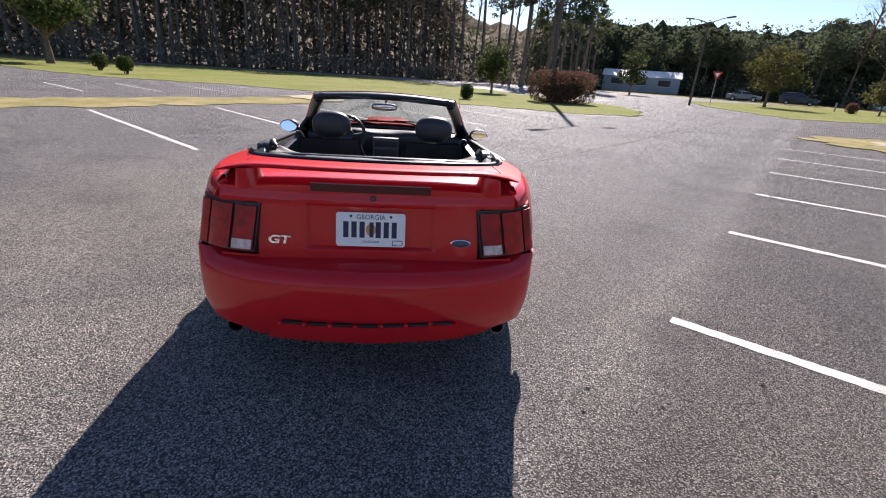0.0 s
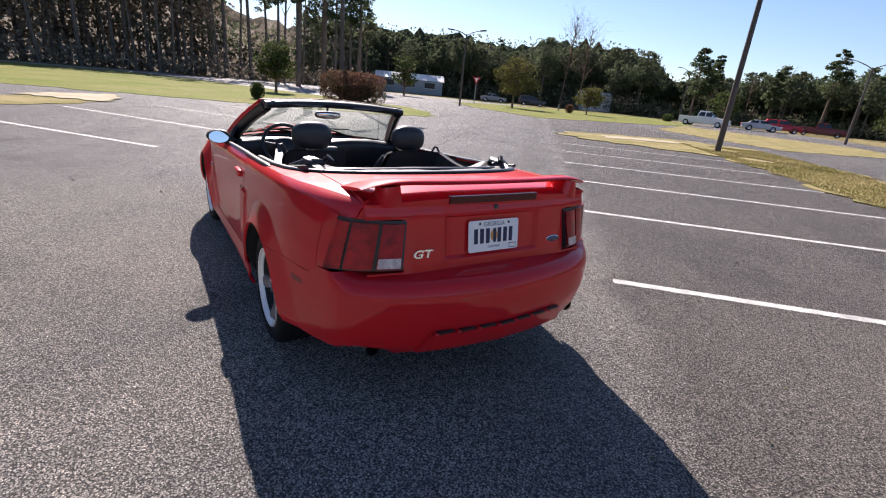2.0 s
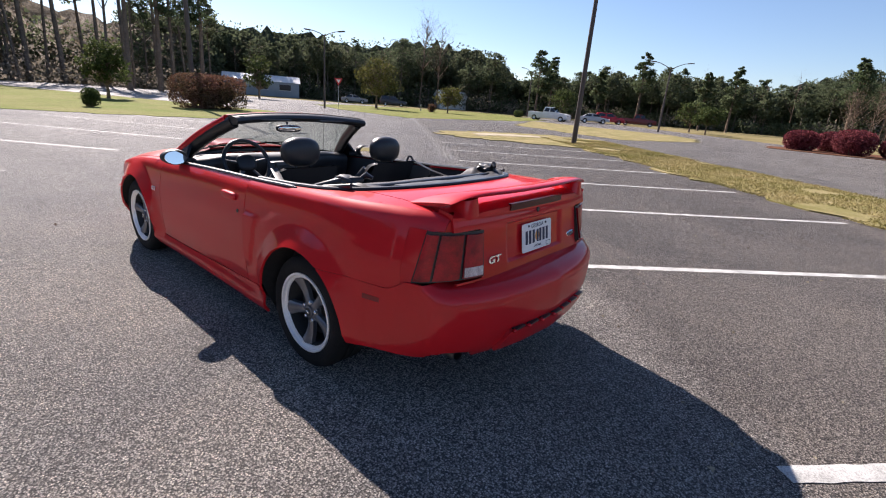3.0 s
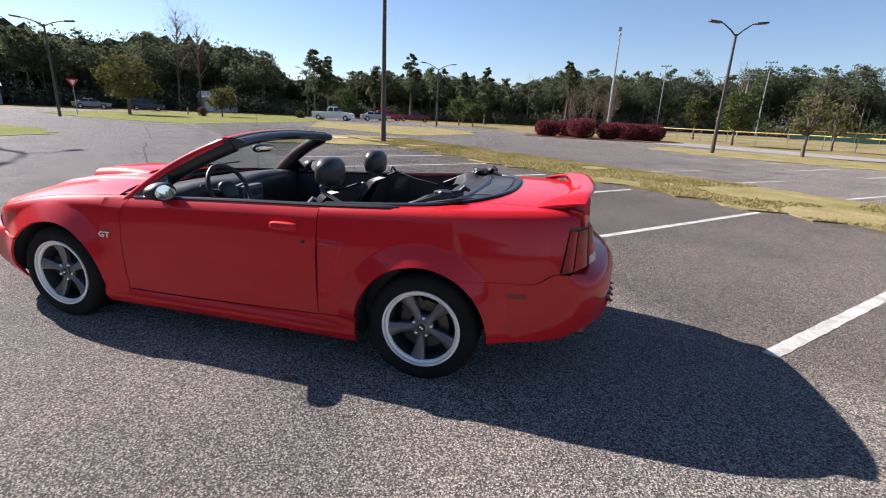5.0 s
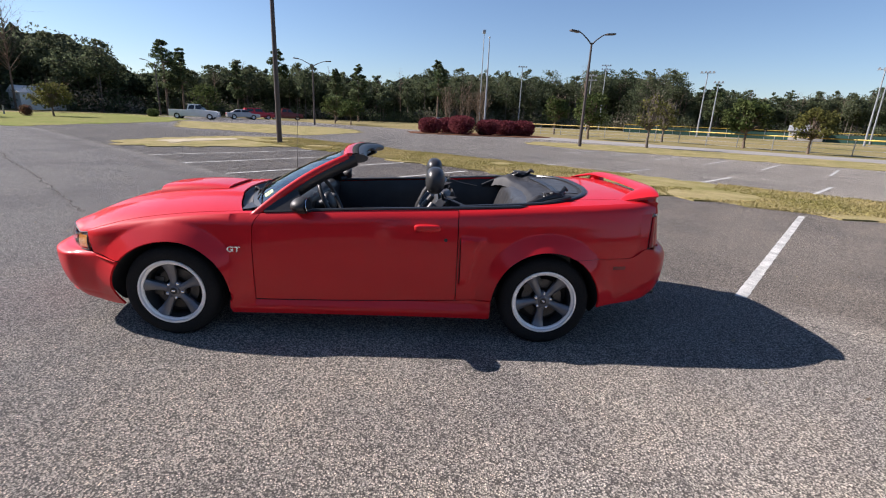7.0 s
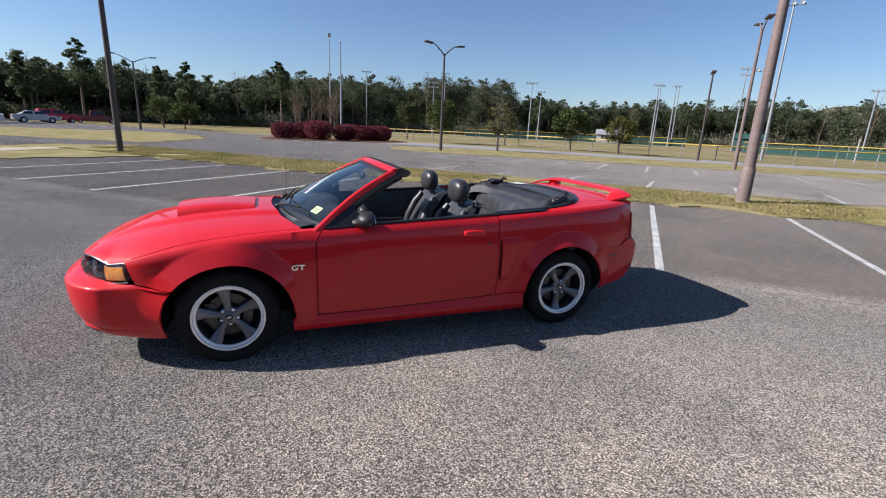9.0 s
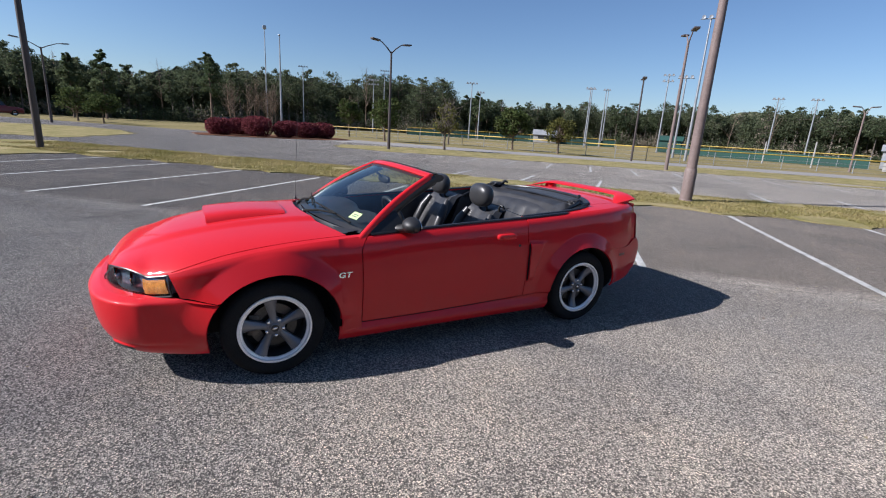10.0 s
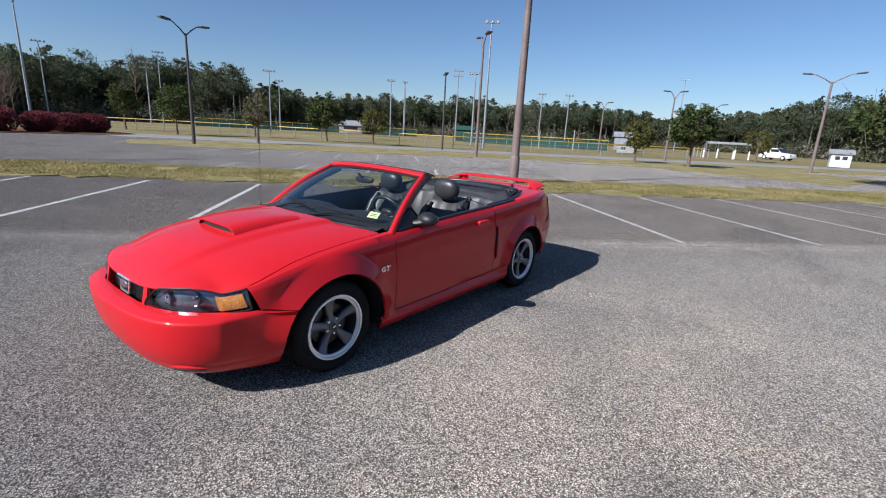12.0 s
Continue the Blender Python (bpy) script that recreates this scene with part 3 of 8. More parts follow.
TOPCLOTH = mat("folded_top_cloth", (0.020, 0.020, 0.022), (0.034, 0.034, 0.037), 0.58, 6, 260, 0.3, fine_mix=0.15, spec=0.35)
TOPWINDOW = mat("vinyl_window", (0.030, 0.032, 0.035), (0.05, 0.053, 0.058), 0.50, 5, 90, 0.12, coat=0.0, fine_mix=0.15)
GREYTRIM = mat("grey_interior", (0.115, 0.12, 0.125), (0.09, 0.094, 0.098), 0.6, 3, 200, 0.2, fine_mix=0.1)
CARPET = mat("dark_carpet", (0.014, 0.014, 0.015), (0.024, 0.024, 0.025), 0.95, 4, 200, 0.5, fine_mix=0.3)
ALLOY = mat("polished_alloy", (0.94, 0.94, 0.93), (0.86, 0.86, 0.85), 0.38, 4, 120, 0.04, metal=0.40, fine_mix=0.06)
SPOKE = mat("grey_painted_alloy", (0.17, 0.175, 0.19), (0.13, 0.135, 0.15), 0.36, 3, 120, 0.04, metal=0.55, coat=0.4, fine_mix=0.06)
# sky reflection in the lamp housing is put into this bluish colour
DARKCHROME = mat("smoked_chrome", (0.42, 0.50, 0.62), (0.22, 0.27, 0.34), 0.30, 12, 90, 0.1, metal=0.9, fine_mix=0.1)
# much darker than the lip, so the gaps between spokes read dark
BARREL = mat("dark_barrel", (0.05, 0.048, 0.046), (0.032, 0.031, 0.03), 0.6, 4, 90, 0.1, metal=0.3, fine_mix=0.15)
STEEL = mat("brake_steel", (0.10, 0.097, 0.094), (0.06, 0.058, 0.056), 0.45, 6, 150, 0.1, metal=0.9, fine_mix=0.15)
PIPE = mat("exhaust_steel", (0.22, 0.21, 0.20), (0.10, 0.095, 0.09), 0.30, 9, 120, 0.05, metal=0.9, fine_mix=0.2)
CHROME = mat("chrome", (0.92, 0.92, 0.91), (0.86, 0.86, 0.86), 0.24, 4, 120, 0.0, metal=0.8, fine_mix=0.02)
DARKVOID = mat("dark_underbody", (0.010, 0.010, 0.010), (0.016, 0.015, 0.014), 0.9, 3, 60, 0.3)
LENS_RED = mat("red_lens", (0.46, 0.012, 0.018), (0.17, 0.006, 0.010), 0.30, 14, 130, 0.12, coat=0.12, spec=0.3, fine_mix=0.15)
LENS_DARK = mat("smoked_red_lens", (0.06, 0.005, 0.007), (0.08, 0.008, 0.009), 0.3, 6, 120, 0.05, coat=0.1, spec=0.3)
MARKER = mat("marker_lens", (0.22, 0.008, 0.012), (0.17, 0.006, 0.01), 0.35, 6, 130, 0.1, coat=0.1, fine_mix=0.1)
LENS_CLEAR = mat("clear_reverse_lens", (0.45, 0.36, 0.36), (0.62, 0.55, 0.54), 0.12, 30, 160, 0.2, coat=0.6, fine_mix=0.3)
AMBER = mat("amber_reflector", (0.62, 0.27, 0.07), (0.42, 0.15, 0.03), 0.18, 20, 110, 0.3, coat=0.6, fine_mix=0.3)
HEADGLASS = glass_mat("headlight_lens", (0.95, 0.96, 0.97))
WINDGLASS = glass_mat("windshield_glass", (0.66, 0.74, 0.72))
MIRROR = mat("mirror_glass", (0.86, 0.87, 0.88), (0.85, 0.86, 0.87), 0.02, 1, 50, 0.0, metal=1.0, fine_mix=0.0)
PLATE = mat("plate_white", (0.86, 0.86, 0.84), (0.82, 0.82, 0.81), 0.4, 4, 80, 0.02, fine_mix=0.03)
INK = mat("plate_ink", (0.012, 0.02, 0.06), (0.012, 0.02, 0.06), 0.5, 4, 80, 0, fine_mix=0.02)
PEACH = mat("plate_peach", (0.75, 0.32, 0.06), (0.6, 0.3, 0.06), 0.45, 30, 80, 0, fine_mix=0.1)
STICKER = mat("green_sticker", (0.52, 0.70, 0.30), (0.48, 0.64, 0.28), 0.5, 8, 80, 0, fine_mix=0.05)
EMBLUE = mat("emblem_blue", (0.02, 0.035, 0.09), (0.02, 0.03, 0.08), 0.25, 8, 80, 0, coat=0.6)
SHINE = mat("reflector_bowl", (0.7, 0.72, 0.74), (0.5, 0.52, 0.55), 0.12, 25, 90, 0.1, metal=1.0, fine_mix=0.1)

WB = 2.573


def lettering(name, body, size, at, material, m, parent, squeeze=1.0, bold=0.0, slant=0.0, deep=0.0004):
    cu = bpy.data.curves.new(name, "FONT")
    cu.body, cu.size, cu.align_x, cu.align_y, cu.extrude = body, size, "CENTER", "CENTER", deep
    cu.offset, cu.shear = bold, slant
    cu.space_character = 1.05
    tmp = new(name + "_curve", cu)
    dg = bpy.context.evaluated_depsgraph_get()
    me = bpy.data.meshes.new_from_object(tmp.evaluated_get(dg))
    bpy.data.objects.remove(tmp)
    me.transform(m @ pose(*at) @ Matrix.Diagonal((squeeze, 1, 1, 1)))
    me.materials.clear()
    me.materials.append(material)
    ob = new(name, me)
    ob.parent = parent
    return ob


car = tagged(empty("convertible_car"), label="bright red two-door convertible with its black top folded down", category="car")

# half width, shoulder height and top line along the car
WIDE = cub([(-0.84, 0.68), (-0.80, 0.725), (-0.75, 0.757), (-0.70, 0.787), (-0.6, 0.828), (-0.5, 0.856), (-0.4, 0.876), (-0.3, 0.888), (0, 0.897), (0.35, 0.899), (0.62, 0.895),
            (1.0, 0.888), (1.5, 0.888), (2.0, 0.893), (2.25, 0.895), (2.53, 0.897), (2.75, 0.890), (2.92, 0.875), (3.05, 0.855), (3.15, 0.815), (3.25, 0.755)])
BELT = cub([(-0.86, 0.985), (-0.78, 1.012), (-0.6, 1.02), (-0.3, 1.01), (-0.07, 0.998), (0.3, 0.975), (0.64, 0.955), (1.27, 0.925), (1.9, 0.888),
            (2.15, 0.872), (2.4, 0.852), (2.7, 0.812), (2.96, 0.758), (3.13, 0.712), (3.25, 0.68)])
ROLL = cub([(0, -0.072), (0.012, -0.056), (0.035, -0.040), (0.08, -0.028), (0.16, -0.014), (0.28, 0.0), (1.2, 0.0)])
LOW = cub([(0.15, -0.085), (0.19, -0.055), (0.25, -0.030), (0.33, -0.014), (0.42, -0.004), (0.50, 0), (1.3, 0)])
ARCHES = ((0.004, 0.322, 0.379, 1.0), (2.533, 0.316, 0.377, 1.16))   # y, z, radius, stretch ahead of the wheel


def arch_dy(y, ya, stretch):
    return (y - ya) / stretch if y > ya else y - ya


def side_x(y, z):
    w = WIDE(y) + ROLL(BELT(y) - z) * (1 - 0.55 * min(1, max(0, (y - 2.65) / 0.45)) + 0.45 * min(1, max(0, (-0.15 - y) / 0.4))) + LOW(z)
    for ya, za, r, st in ARCHES:
        d = math.hypot(arch_dy(y, ya, st), z - za) - r
        if d < 0.115:
            w += 0.046 * (1 - max(d, 0) / 0.115) ** 1.05 * min(1, max(0, (z - 0.2) / 0.15))
    # shallow waist along the door
    if 0.45 < y < 2.2:
        k = math.sin(math.pi * (y - 0.45) / 1.75) ** 2
        w -= 0.010 * k * math.exp(-((z - 0.56) / 0.13) ** 2)
    # rocker: flares out below the tucked foot of the door
    if 0.30 < y < 2.30 and z < 0.315:
        k = min(1, (0.315 - z) / 0.095)
        w += 0.046 * k * k * (3 - 2 * k) * min(1, (y - 0.30) / 0.08, (2.30 - y) / 0.12)
    return w


def side_pt(s, y, z):
    return Vector((s * side_x(y, z), y, z))


def lower_edge(y, base):
    z = base
    for ya, za, r, st in ARCHES:
        dy = arch_dy(y, ya, st)
        if abs(dy) < r:
            z = max(z, za + math.sqrt(r * r - dy ** 2))
    return z


def stations(y0, y1, step=0.05, arch=()):
    """Rows along the car, dense where a wheel opening bends."""
    ys = set(round(v, 5) for v in spread(y0, y1, max(2, int(abs(y1 - y0) / step))))
    for k in arch:
        ya, za, r, st = ARCHES[k]
        for i in range(33):
            c = math.cos(math.pi * i / 32)
            ys.add(round(ya + r * 0.9995 * c * (st if c > 0 else 1), 5))
        ys.update((round(ya - r - 0.0015, 5), round(ya + r * st + 0.0015, 5)))
    return sorted(v for v in ys if min(y0, y1) - 1e-6 <= v <= max(y0, y1) + 1e-6)


def side_panel(s, ys, low, high, n=14, bias=1.0, shift=None):
    """A side panel between two height lines; shift bends its ends along the car."""
    def fn(y, k):
        lo, hi = low(y), high(y)
        z = lo + (hi - lo) * k ** bias
        yy = y + (shift(y, z) if shift else 0.0)
        return side_pt(s, yy, z)
    return patch(fn, ys, spread(0, 1, n))


G = 0.003                       # half a panel gap
DOOR_F, DOOR_R = 2.005, 0.628   # door edges
SILL = cub([(0.35, 0.335), (0.63, 0.318), (0.9, 0.306), (1.3, 0.295), (1.7, 0.289), (2.2, 0.29)])


for s in (-1, 1):
    # front fender: from the lamp to the door, over the wheel
    def fender_low(y):
        return lower_edge(y, 0.578 - 0.040 * min(1, max(0, (3.11 - y) / 0.25)) if y > 2.72 else 0.20)

    ys = stations(DOOR_F + G, 3.135, 0.05, (1,))
    def fender_bend(y, z):
        top = -0.055 * max(0, (z - 0.80) / 0.09) ** 1.5 if z > 0.80 else 0
        nose = -0.05 * max(0, (0.712 - z) / 0.13) * max(0, (y - 2.95) / 0.185)
        return top * max(0, 1 - (y - DOOR_F) / 0.15) + nose

    bm = side_panel(s, ys, lambda y: fender_low(y), lambda y: BELT(y), 16, 0.9, fender_bend)
    fender = part("front_fender", bm, RED, car)
    # fender top, from the shoulder in to the bonnet seam
    # (built with the bonnet's surface below)
    # door
    def bend(y, z):
        k = (y - DOOR_R) / (DOOR_F - DOOR_R)
        top = -0.055 * max(0, (z - 0.80) / 0.09) ** 1.5 * k if z > 0.80 else 0
        return top

    ys = spread(DOOR_R + G, DOOR_F - G, 28)
    bm = side_panel(s, ys, lambda y: SILL(y) + G, lambda y: BELT(y), 18, 0.92, bend)
    door = part("door", bm, RED, car, "smooth red door")
    # handle and lock
    bm = bmesh.new()
    hx = side_x(0.83, 0.835)
    add_blob(bm, (s * (hx + 0.006), 0.835, 0.828), (0.022, 0.090, 0.025), 3, 4.0)
    part("door_handle", bm, RED, door)
    bm = bmesh.new()
    add_lathe(bm, [(s * 0.0, 0.012), (s * 0.004, 0.012), (s * 0.004, 0.007), (s * 0.002, 0.0005)], (s * (side_x(0.71, 0.752) - 0.001), 0.71, 0.752), "x", 18)
    part("door_lock", recalc(bm), TRIM, door)
    # black weatherstrip along the door top and the quarter
    bm = bmesh.new()
    pts = [(s * (side_x(y, BELT(y)) - 0.012), y, BELT(y) + 0.004) for y in spread(0.16, 1.93, 30)]
    add_tube(bm, pts, [0.004] + [0.016] * 30, 8, flat=(1.15, 0.7))
    part("weatherstrip", bm, TRIM, car, "black rubber belt strip")
    # fender badge
    gm = pose(s * (side_x(2.13, 0.643) + 0.001), 2.13, 0.643, 90, 0, 90 * s)
    badge = lettering("fender_badge", "GT", 0.050, (0, 0, 0.002), CHROME, gm, car, 1.28, 0.0016, 0.12, 0.003)
    badge["label"] = "small chrome trim badge"
    # sill
    ys = stations(0.385, 2.17, 0.06, ())
    bm = side_panel(s, ys, lambda y: 0.185, lambda y: min(SILL(y), 0.41) - G, 8, 1.0)
    part("side_skirt", bm, RED, car)
    # rear quarter
    def quarter_low(y):
        if y > 0.384:
            return SILL(min(y, 0.627)) + G
        return lower_edge(y, 0.652 if y < -0.19 else 0.2)

    ys = stations(-0.795, DOOR_R - G, 0.035, (0,))

    def quarter_fn(y, k, s=s):
        lo, hi = quarter_low(y), BELT(y)
        z = lo + (hi - lo) * k ** 0.9
        p = side_pt(s, y, z)
        # fin of the side scoop: proud behind its mouth, fading into the hip
        top, back = 0.772, 0.465 + (0.772 - z) * 0.275
        if 0.43 < z < top and back < y < 0.606:
            out = (0.010 + 0.009 * (y - back) / (0.606 - back)) * min(1, (y - back) / 0.006) * min(1, (top - z) / 0.012) * min(1, (z - 0.43) / 0.05)
            p.x += s * out
        elif 0.43 < z < top and y >= 0.606:
            p.x -= s * 0.008 * min(1, (top - z) / 0.03) * min(1, (z - 0.43) / 0.06)
        return p

    def quarter_hole(y, k):
        lo, hi = quarter_low(y), BELT(y)
        z = lo + (hi - lo) * k ** 0.9
        return y < -0.655 and z < 0.947

    bm = patch(quarter_fn, sorted(set(ys + [0.475, 0.49, 0.505, 0.52, 0.535, 0.55, 0.565, 0.5775, 0.605, 0.6095, -0.655])), spread(0, 1, 52), quarter_hole)
    quarter = part("rear_quarter_panel", bm, RED, car)
    # dark strip that stands for the shade in the scoop's mouth
    bm = bmesh.new()
    rows = [(z, 0.016 * min(1, (0.772 - z) / 0.012) * min(1, (z - 0.43) / 0.05)) for z in spread(0.45, 0.766, 14)]
    rows = [(bm.verts.new((s * (side_x(0.606, z) + o * 0.7 - 0.001), 0.6085, z)), bm.verts.new((s * (side_x(0.61, z) - 0.006), 0.6125, z))) for z, o in rows]
    for a, b in zip(rows, rows[1:]):
        bm.faces.new((a[0], a[1], b[1], b[0]))
    part("scoop_mouth", bm, TRIM, quarter, "dark strip standing for shade in the side scoop", smooth=0)
    # side marker at the rear
    bm = patch(lambda y, z: side_pt(s, y, z) + Vector((s * 0.003, 0, 0)), spread(-0.615, -0.465, 8), spread(0.570, 0.594, 3), rim=0.012, inside=(0, -0.5, 0.58))
    part("side_marker", bm, MARKER, quarter, "dark red side marker")

# ---- bonnet, fender tops, front ----
HOODZ = cub([(1.95, 0.925), (2.15, 0.930), (2.30, 0.930), (2.5, 0.922), (2.75, 0.900), (3.0, 0.862), (3.2, 0.816), (3.34, 0.765), (3.42, 0.728), (3.47, 0.697), (3.50, 0.676), (3.54, 0.650)])


def SEAM(y):
    """Half width of the bonnet at its side seams."""
    return side_x(min(y, 3.14), BELT(min(y, 3.14))) - 0.040 + 0.030 * max(0, (y - 2.85) / 0.29)



def top_z(x, y):
    """Height of bonnet and fender tops."""
    y = min(y, 3.52)
    xs = side_x(min(y, 3.25), BELT(min(y, 3.25)))
    zs = BELT(min(y, 3.25)) if y <= 3.25 else BELT(3.25) + (y - 3.25) * 0.02
    r = min(abs(x) / xs, 1.0)
    zc = HOODZ(y)
    z = zc - (zc - zs) * (0.55 * r ** 2 + 0.45 * r ** 6)
    # soft power bulge and creases
    wide = 0.40 - 0.07 * (y - 2.2)
    z += 0.021 / (1 + math.exp((abs(x) - wide) / 0.011)) * min(1, max(0, (3.45 - y) / 0.3))
    return z


def hood_back(x):
    return 2.275 - 0.185 * (abs(x) / 0.75) ** 2


for s in (-1, 1):
    def cap_fn(y, k, s=s):
        xi, xo = SEAM(y) + G, side_x(min(y, 3.25), BELT(min(y, 3.25)))
        x = xi + (xo - xi) * k
        return Vector((s * x, y, top_z(x, y)))
    fender_top = part("fender_top", patch(cap_fn, spread(1.95, 3.135, 30), spread(0, 1, 6)), RED, car)

# front bumper: plan outline by arc, profile by height
FRONT = [(0, 3.618), (0.22, 3.608), (0.40, 3.580), (0.55, 3.535), (0.66, 3.470), (0.75, 3.378), (0.815, 3.26), (0.855, 3.10), (0.883, 2.90)]
BROW = [(0, 3.500), (0.20, 3.495), (0.36, 3.475), (0.50, 3.425), (0.60, 3.355), (0.68, 3.28), (0.74, 3.205), (0.785, 3.135), (0.800, 3.10)]
bx, by = cub([(i, p[0]) for i, p in enumerate(BROW)]), cub([(i, p[1]) for i, p in enumerate(BROW)])
fx, fy = cub([(i, p[0]) for i, p in enumerate(FRONT)]), cub([(i, p[1]) for i, p in enumerate(FRONT)])
F_IN = cub([(0.17, -0.165), (0.19, -0.122), (0.215, -0.092), (0.240, -0.074), (0.252, -0.068), (0.262, -0.066), (0.285, -0.048), (0.36, -0.020), (0.44, -0.005), (0.50, 0.0), (0.537, 0.001), (0.549, -0.004), (0.557, -0.016), (0.566, -0.040), (0.575, -0.062), (0.63, -0.075), (0.70, -0.090)])


def outline(table_x, table_y, a, sign):
    s = 1 if a >= 0 else -1
    a = min(abs(a), 8 - 1e-6)
    e = 0.01
    x, y = table_x(a), table_y(a)
    dx, dy = table_x(min(a + e, 8)) - table_x(max(a - e, 0)), table_y(min(a + e, 8)) - table_y(max(a - e, 0))
    n = Vector((-dy, dx)).normalized()
    if n.y * sign < 0 and abs(n.y) > 0.02 or n.x < -0.05:
        n = -n
    if a < 0.02:
        n = Vector((0, sign))
    return Vector((s * x, y)), Vector((s * n.x, n.y))


def brow(a):
    """The bonnet's front edge, above grille and lamps."""
    return outline(bx, by, a, 1)[0]


def hood_line(u, k):
    back = Vector((u * (SEAM(2.03) - G), hood_back(u * 0.75)))
    return back.lerp(brow(u * 6.92), k)


def hood_fn(u, k):
    p, e = hood_line(u, k), hood_line(1.0, k)
    x, y = p.x + math.copysign(abs(u) ** 3, u) * (SEAM(e.y) - G - e.x), p.y
    edge = max(0.0, (k - 0.965) / 0.035)
    return Vector((x, y, top_z(x, y) - 0.010 * edge ** 2))


hood = part("hood", patch(hood_fn, spread(-1, 1, 90), spread(0, 1, 40)), RED, car)

# bonnet scoop with its dark mouth
def scoop_fn(u, k):
    y = 2.945 - 0.52 * k
    half = 0.262 - 0.015 * k
    x = u * half
    h = 0.052 * (1 - 0.35 * k) * (1 - abs(u) ** 9) * (1 - 0.55 * k ** 3)
    fwd = 0.045 * (1 - u * u) * (1 - k)
    return Vector((x, y - 0.03 + fwd * 0.4, top_z(x, y) + h + 0.004))


scoop = part("hood_scoop", patch(scoop_fn, [-1, -0.97, -0.94, -0.91, -0.87, -0.82] + spread(-0.75, 0.75, 18) + [0.82, 0.87, 0.91, 0.94, 0.97, 1], spread(0, 1, 14), rim=0.012), RED, hood)
bm = bmesh.new()
bm_pts = [scoop_fn(u, 0.02) for u in spread(-0.93, 0.93, 16)]
for a, b in zip(bm_pts, bm_pts[1:]):
    q = [bm.verts.new(v) for v in (a + Vector((0, -0.012, -0.006)), b + Vector((0, -0.012, -0.006)), Vector((b.x, b.y - 0.012, top_z(b.x, b.y) + 0.002)), Vector((a.x, a.y - 0.012, top_z(a.x, a.y) + 0.002)))]
    bm.faces.new(q)
part("scoop_mouth", bm, BLACK, scoop, "dark scoop opening", smooth=0)

def front_fn(a, k):
    lo, hi = 0.175 + 0.012 * (abs(a) / 8) ** 2, 0.572 - 0.036 * min(1, max(0, (abs(a) - 7.0) / 1.0))
    z = lo + (hi - lo) * min(1.0, k / 0.9)
    p, n = outline(fx, fy, a, 1)
    side = max(0, (abs(a) - 5.6) / 2.4)
    q = p + n * F_IN(z) * (1 - side if z > 0.45 else 1)
    if side:                                    # meet the fender's side surface and follow the wheel opening
        ya, za, r, st = ARCHES[1]
        end = ya + st * math.sqrt(max(0.0, r * r - max(0, z - za) ** 2)) + 0.001
        q.y += (end - 2.90) * side ** 2
        w = side_x(q.y, z)
        sx = 1 if a > 0 else -1
        q.x = q.x * (1 - side) + sx * (w - 0.015 * max(0, (0.42 - z) / 0.24)) * side
    if k > 0.9:                                 # ledge below grille and lamps
        t = (k - 0.9) / 0.1
        b_, m_ = outline(bx, by, a, 1)
        q = q.lerp(b_ + m_ * 0.015, t * (1 - 0.8 * side))
        z += 0.004 * t
    return Vector((q.x, q.y, z))


front = part("front_bumper", patch(front_fn, spread(-8, 8, 112), spread(0, 0.14, 5) + spread(0.16, 0.26, 7) + spread(0.30, 0.78, 9) + spread(0.80, 0.90, 10) + [0.93, 0.96, 1.0]), RED, car)


def nose_fn(a, k):
    """The part of the nose between grille and lamp."""
    b_, n = outline(bx, by, a, 1)
    zt = top_z(b_.x, b_.y) - 0.012
    q = b_ + n * 0.022 * (1 - k)
    return Vector((q.x, q.y, 0.566 + (zt - 0.566) * k))


for s in (-1, 1):
    part("nose_panel", patch(nose_fn, [s * a for a in spread(1.48, 1.73, 6)], spread(0, 1, 6)), RED, car)

# grille: honeycomb behind the opening
bm = bmesh.new()
for u0, u1 in zip(spread(-1.55, 1.55, 28), spread(-1.55, 1.55, 28)[1:]):
    a, b = outline(bx, by, u0, 1), outline(bx, by, u1, 1)
    q = []
    for (p, n), z in ((a, 0.548), (b, 0.548), (b, 0.700), (a, 0.700)):
        w = p - n * 0.040
        q.append(bm.verts.new((w.x, w.y, z)))
    bm.faces.new(q)
bmesh.ops.remove_doubles(bm, verts=bm.verts, dist=1e-5)
grille = part("grille", recalc(bm), DARKVOID, car, "black honeycomb grille")
bm = bmesh.new()
cell = 0.0135
for row in range(9):
    z = 0.558 + row * cell * 1.16
    for col in range(-19, 20):
        x = (col + 0.5 * (row % 2)) * cell * 1.75
        if abs(x) > 0.305 or z > 0.69:
            continue
        a = abs(x) / 0.2 if abs(x) < 0.2 else 1 + (abs(x) - 0.2) / 0.16
        (p, n) = outline(bx, by, math.copysign(min(a, 1.9), x), 1)
        w = p - n * 0.028
        ring = []
        for k in range(6):
            t = math.pi / 3 * k
            ring.append(Vector((x + cell * 1.02 * math.cos(t), w.y, z + cell * 0.72 * math.sin(t))))
        for i in range(6):
            c1, c2 = ring[i], ring[(i + 1) % 6]
            m1 = Vector((x, w.y, z))
            i1, i2 = m1 + (c1 - m1) * 0.72, m1 + (c2 - m1) * 0.72
            bm.faces.new([bm.verts.new(v) for v in (c1, c2, i2, i1)])
            bm.faces.new([bm.verts.new(v) for v in (i1, i2, i2 - Vector((0, 0.012, 0)), i1 - Vector((0, 0.012, 0)))])
part("honeycomb", recalc(bm), BLACK, grille, smooth=0)
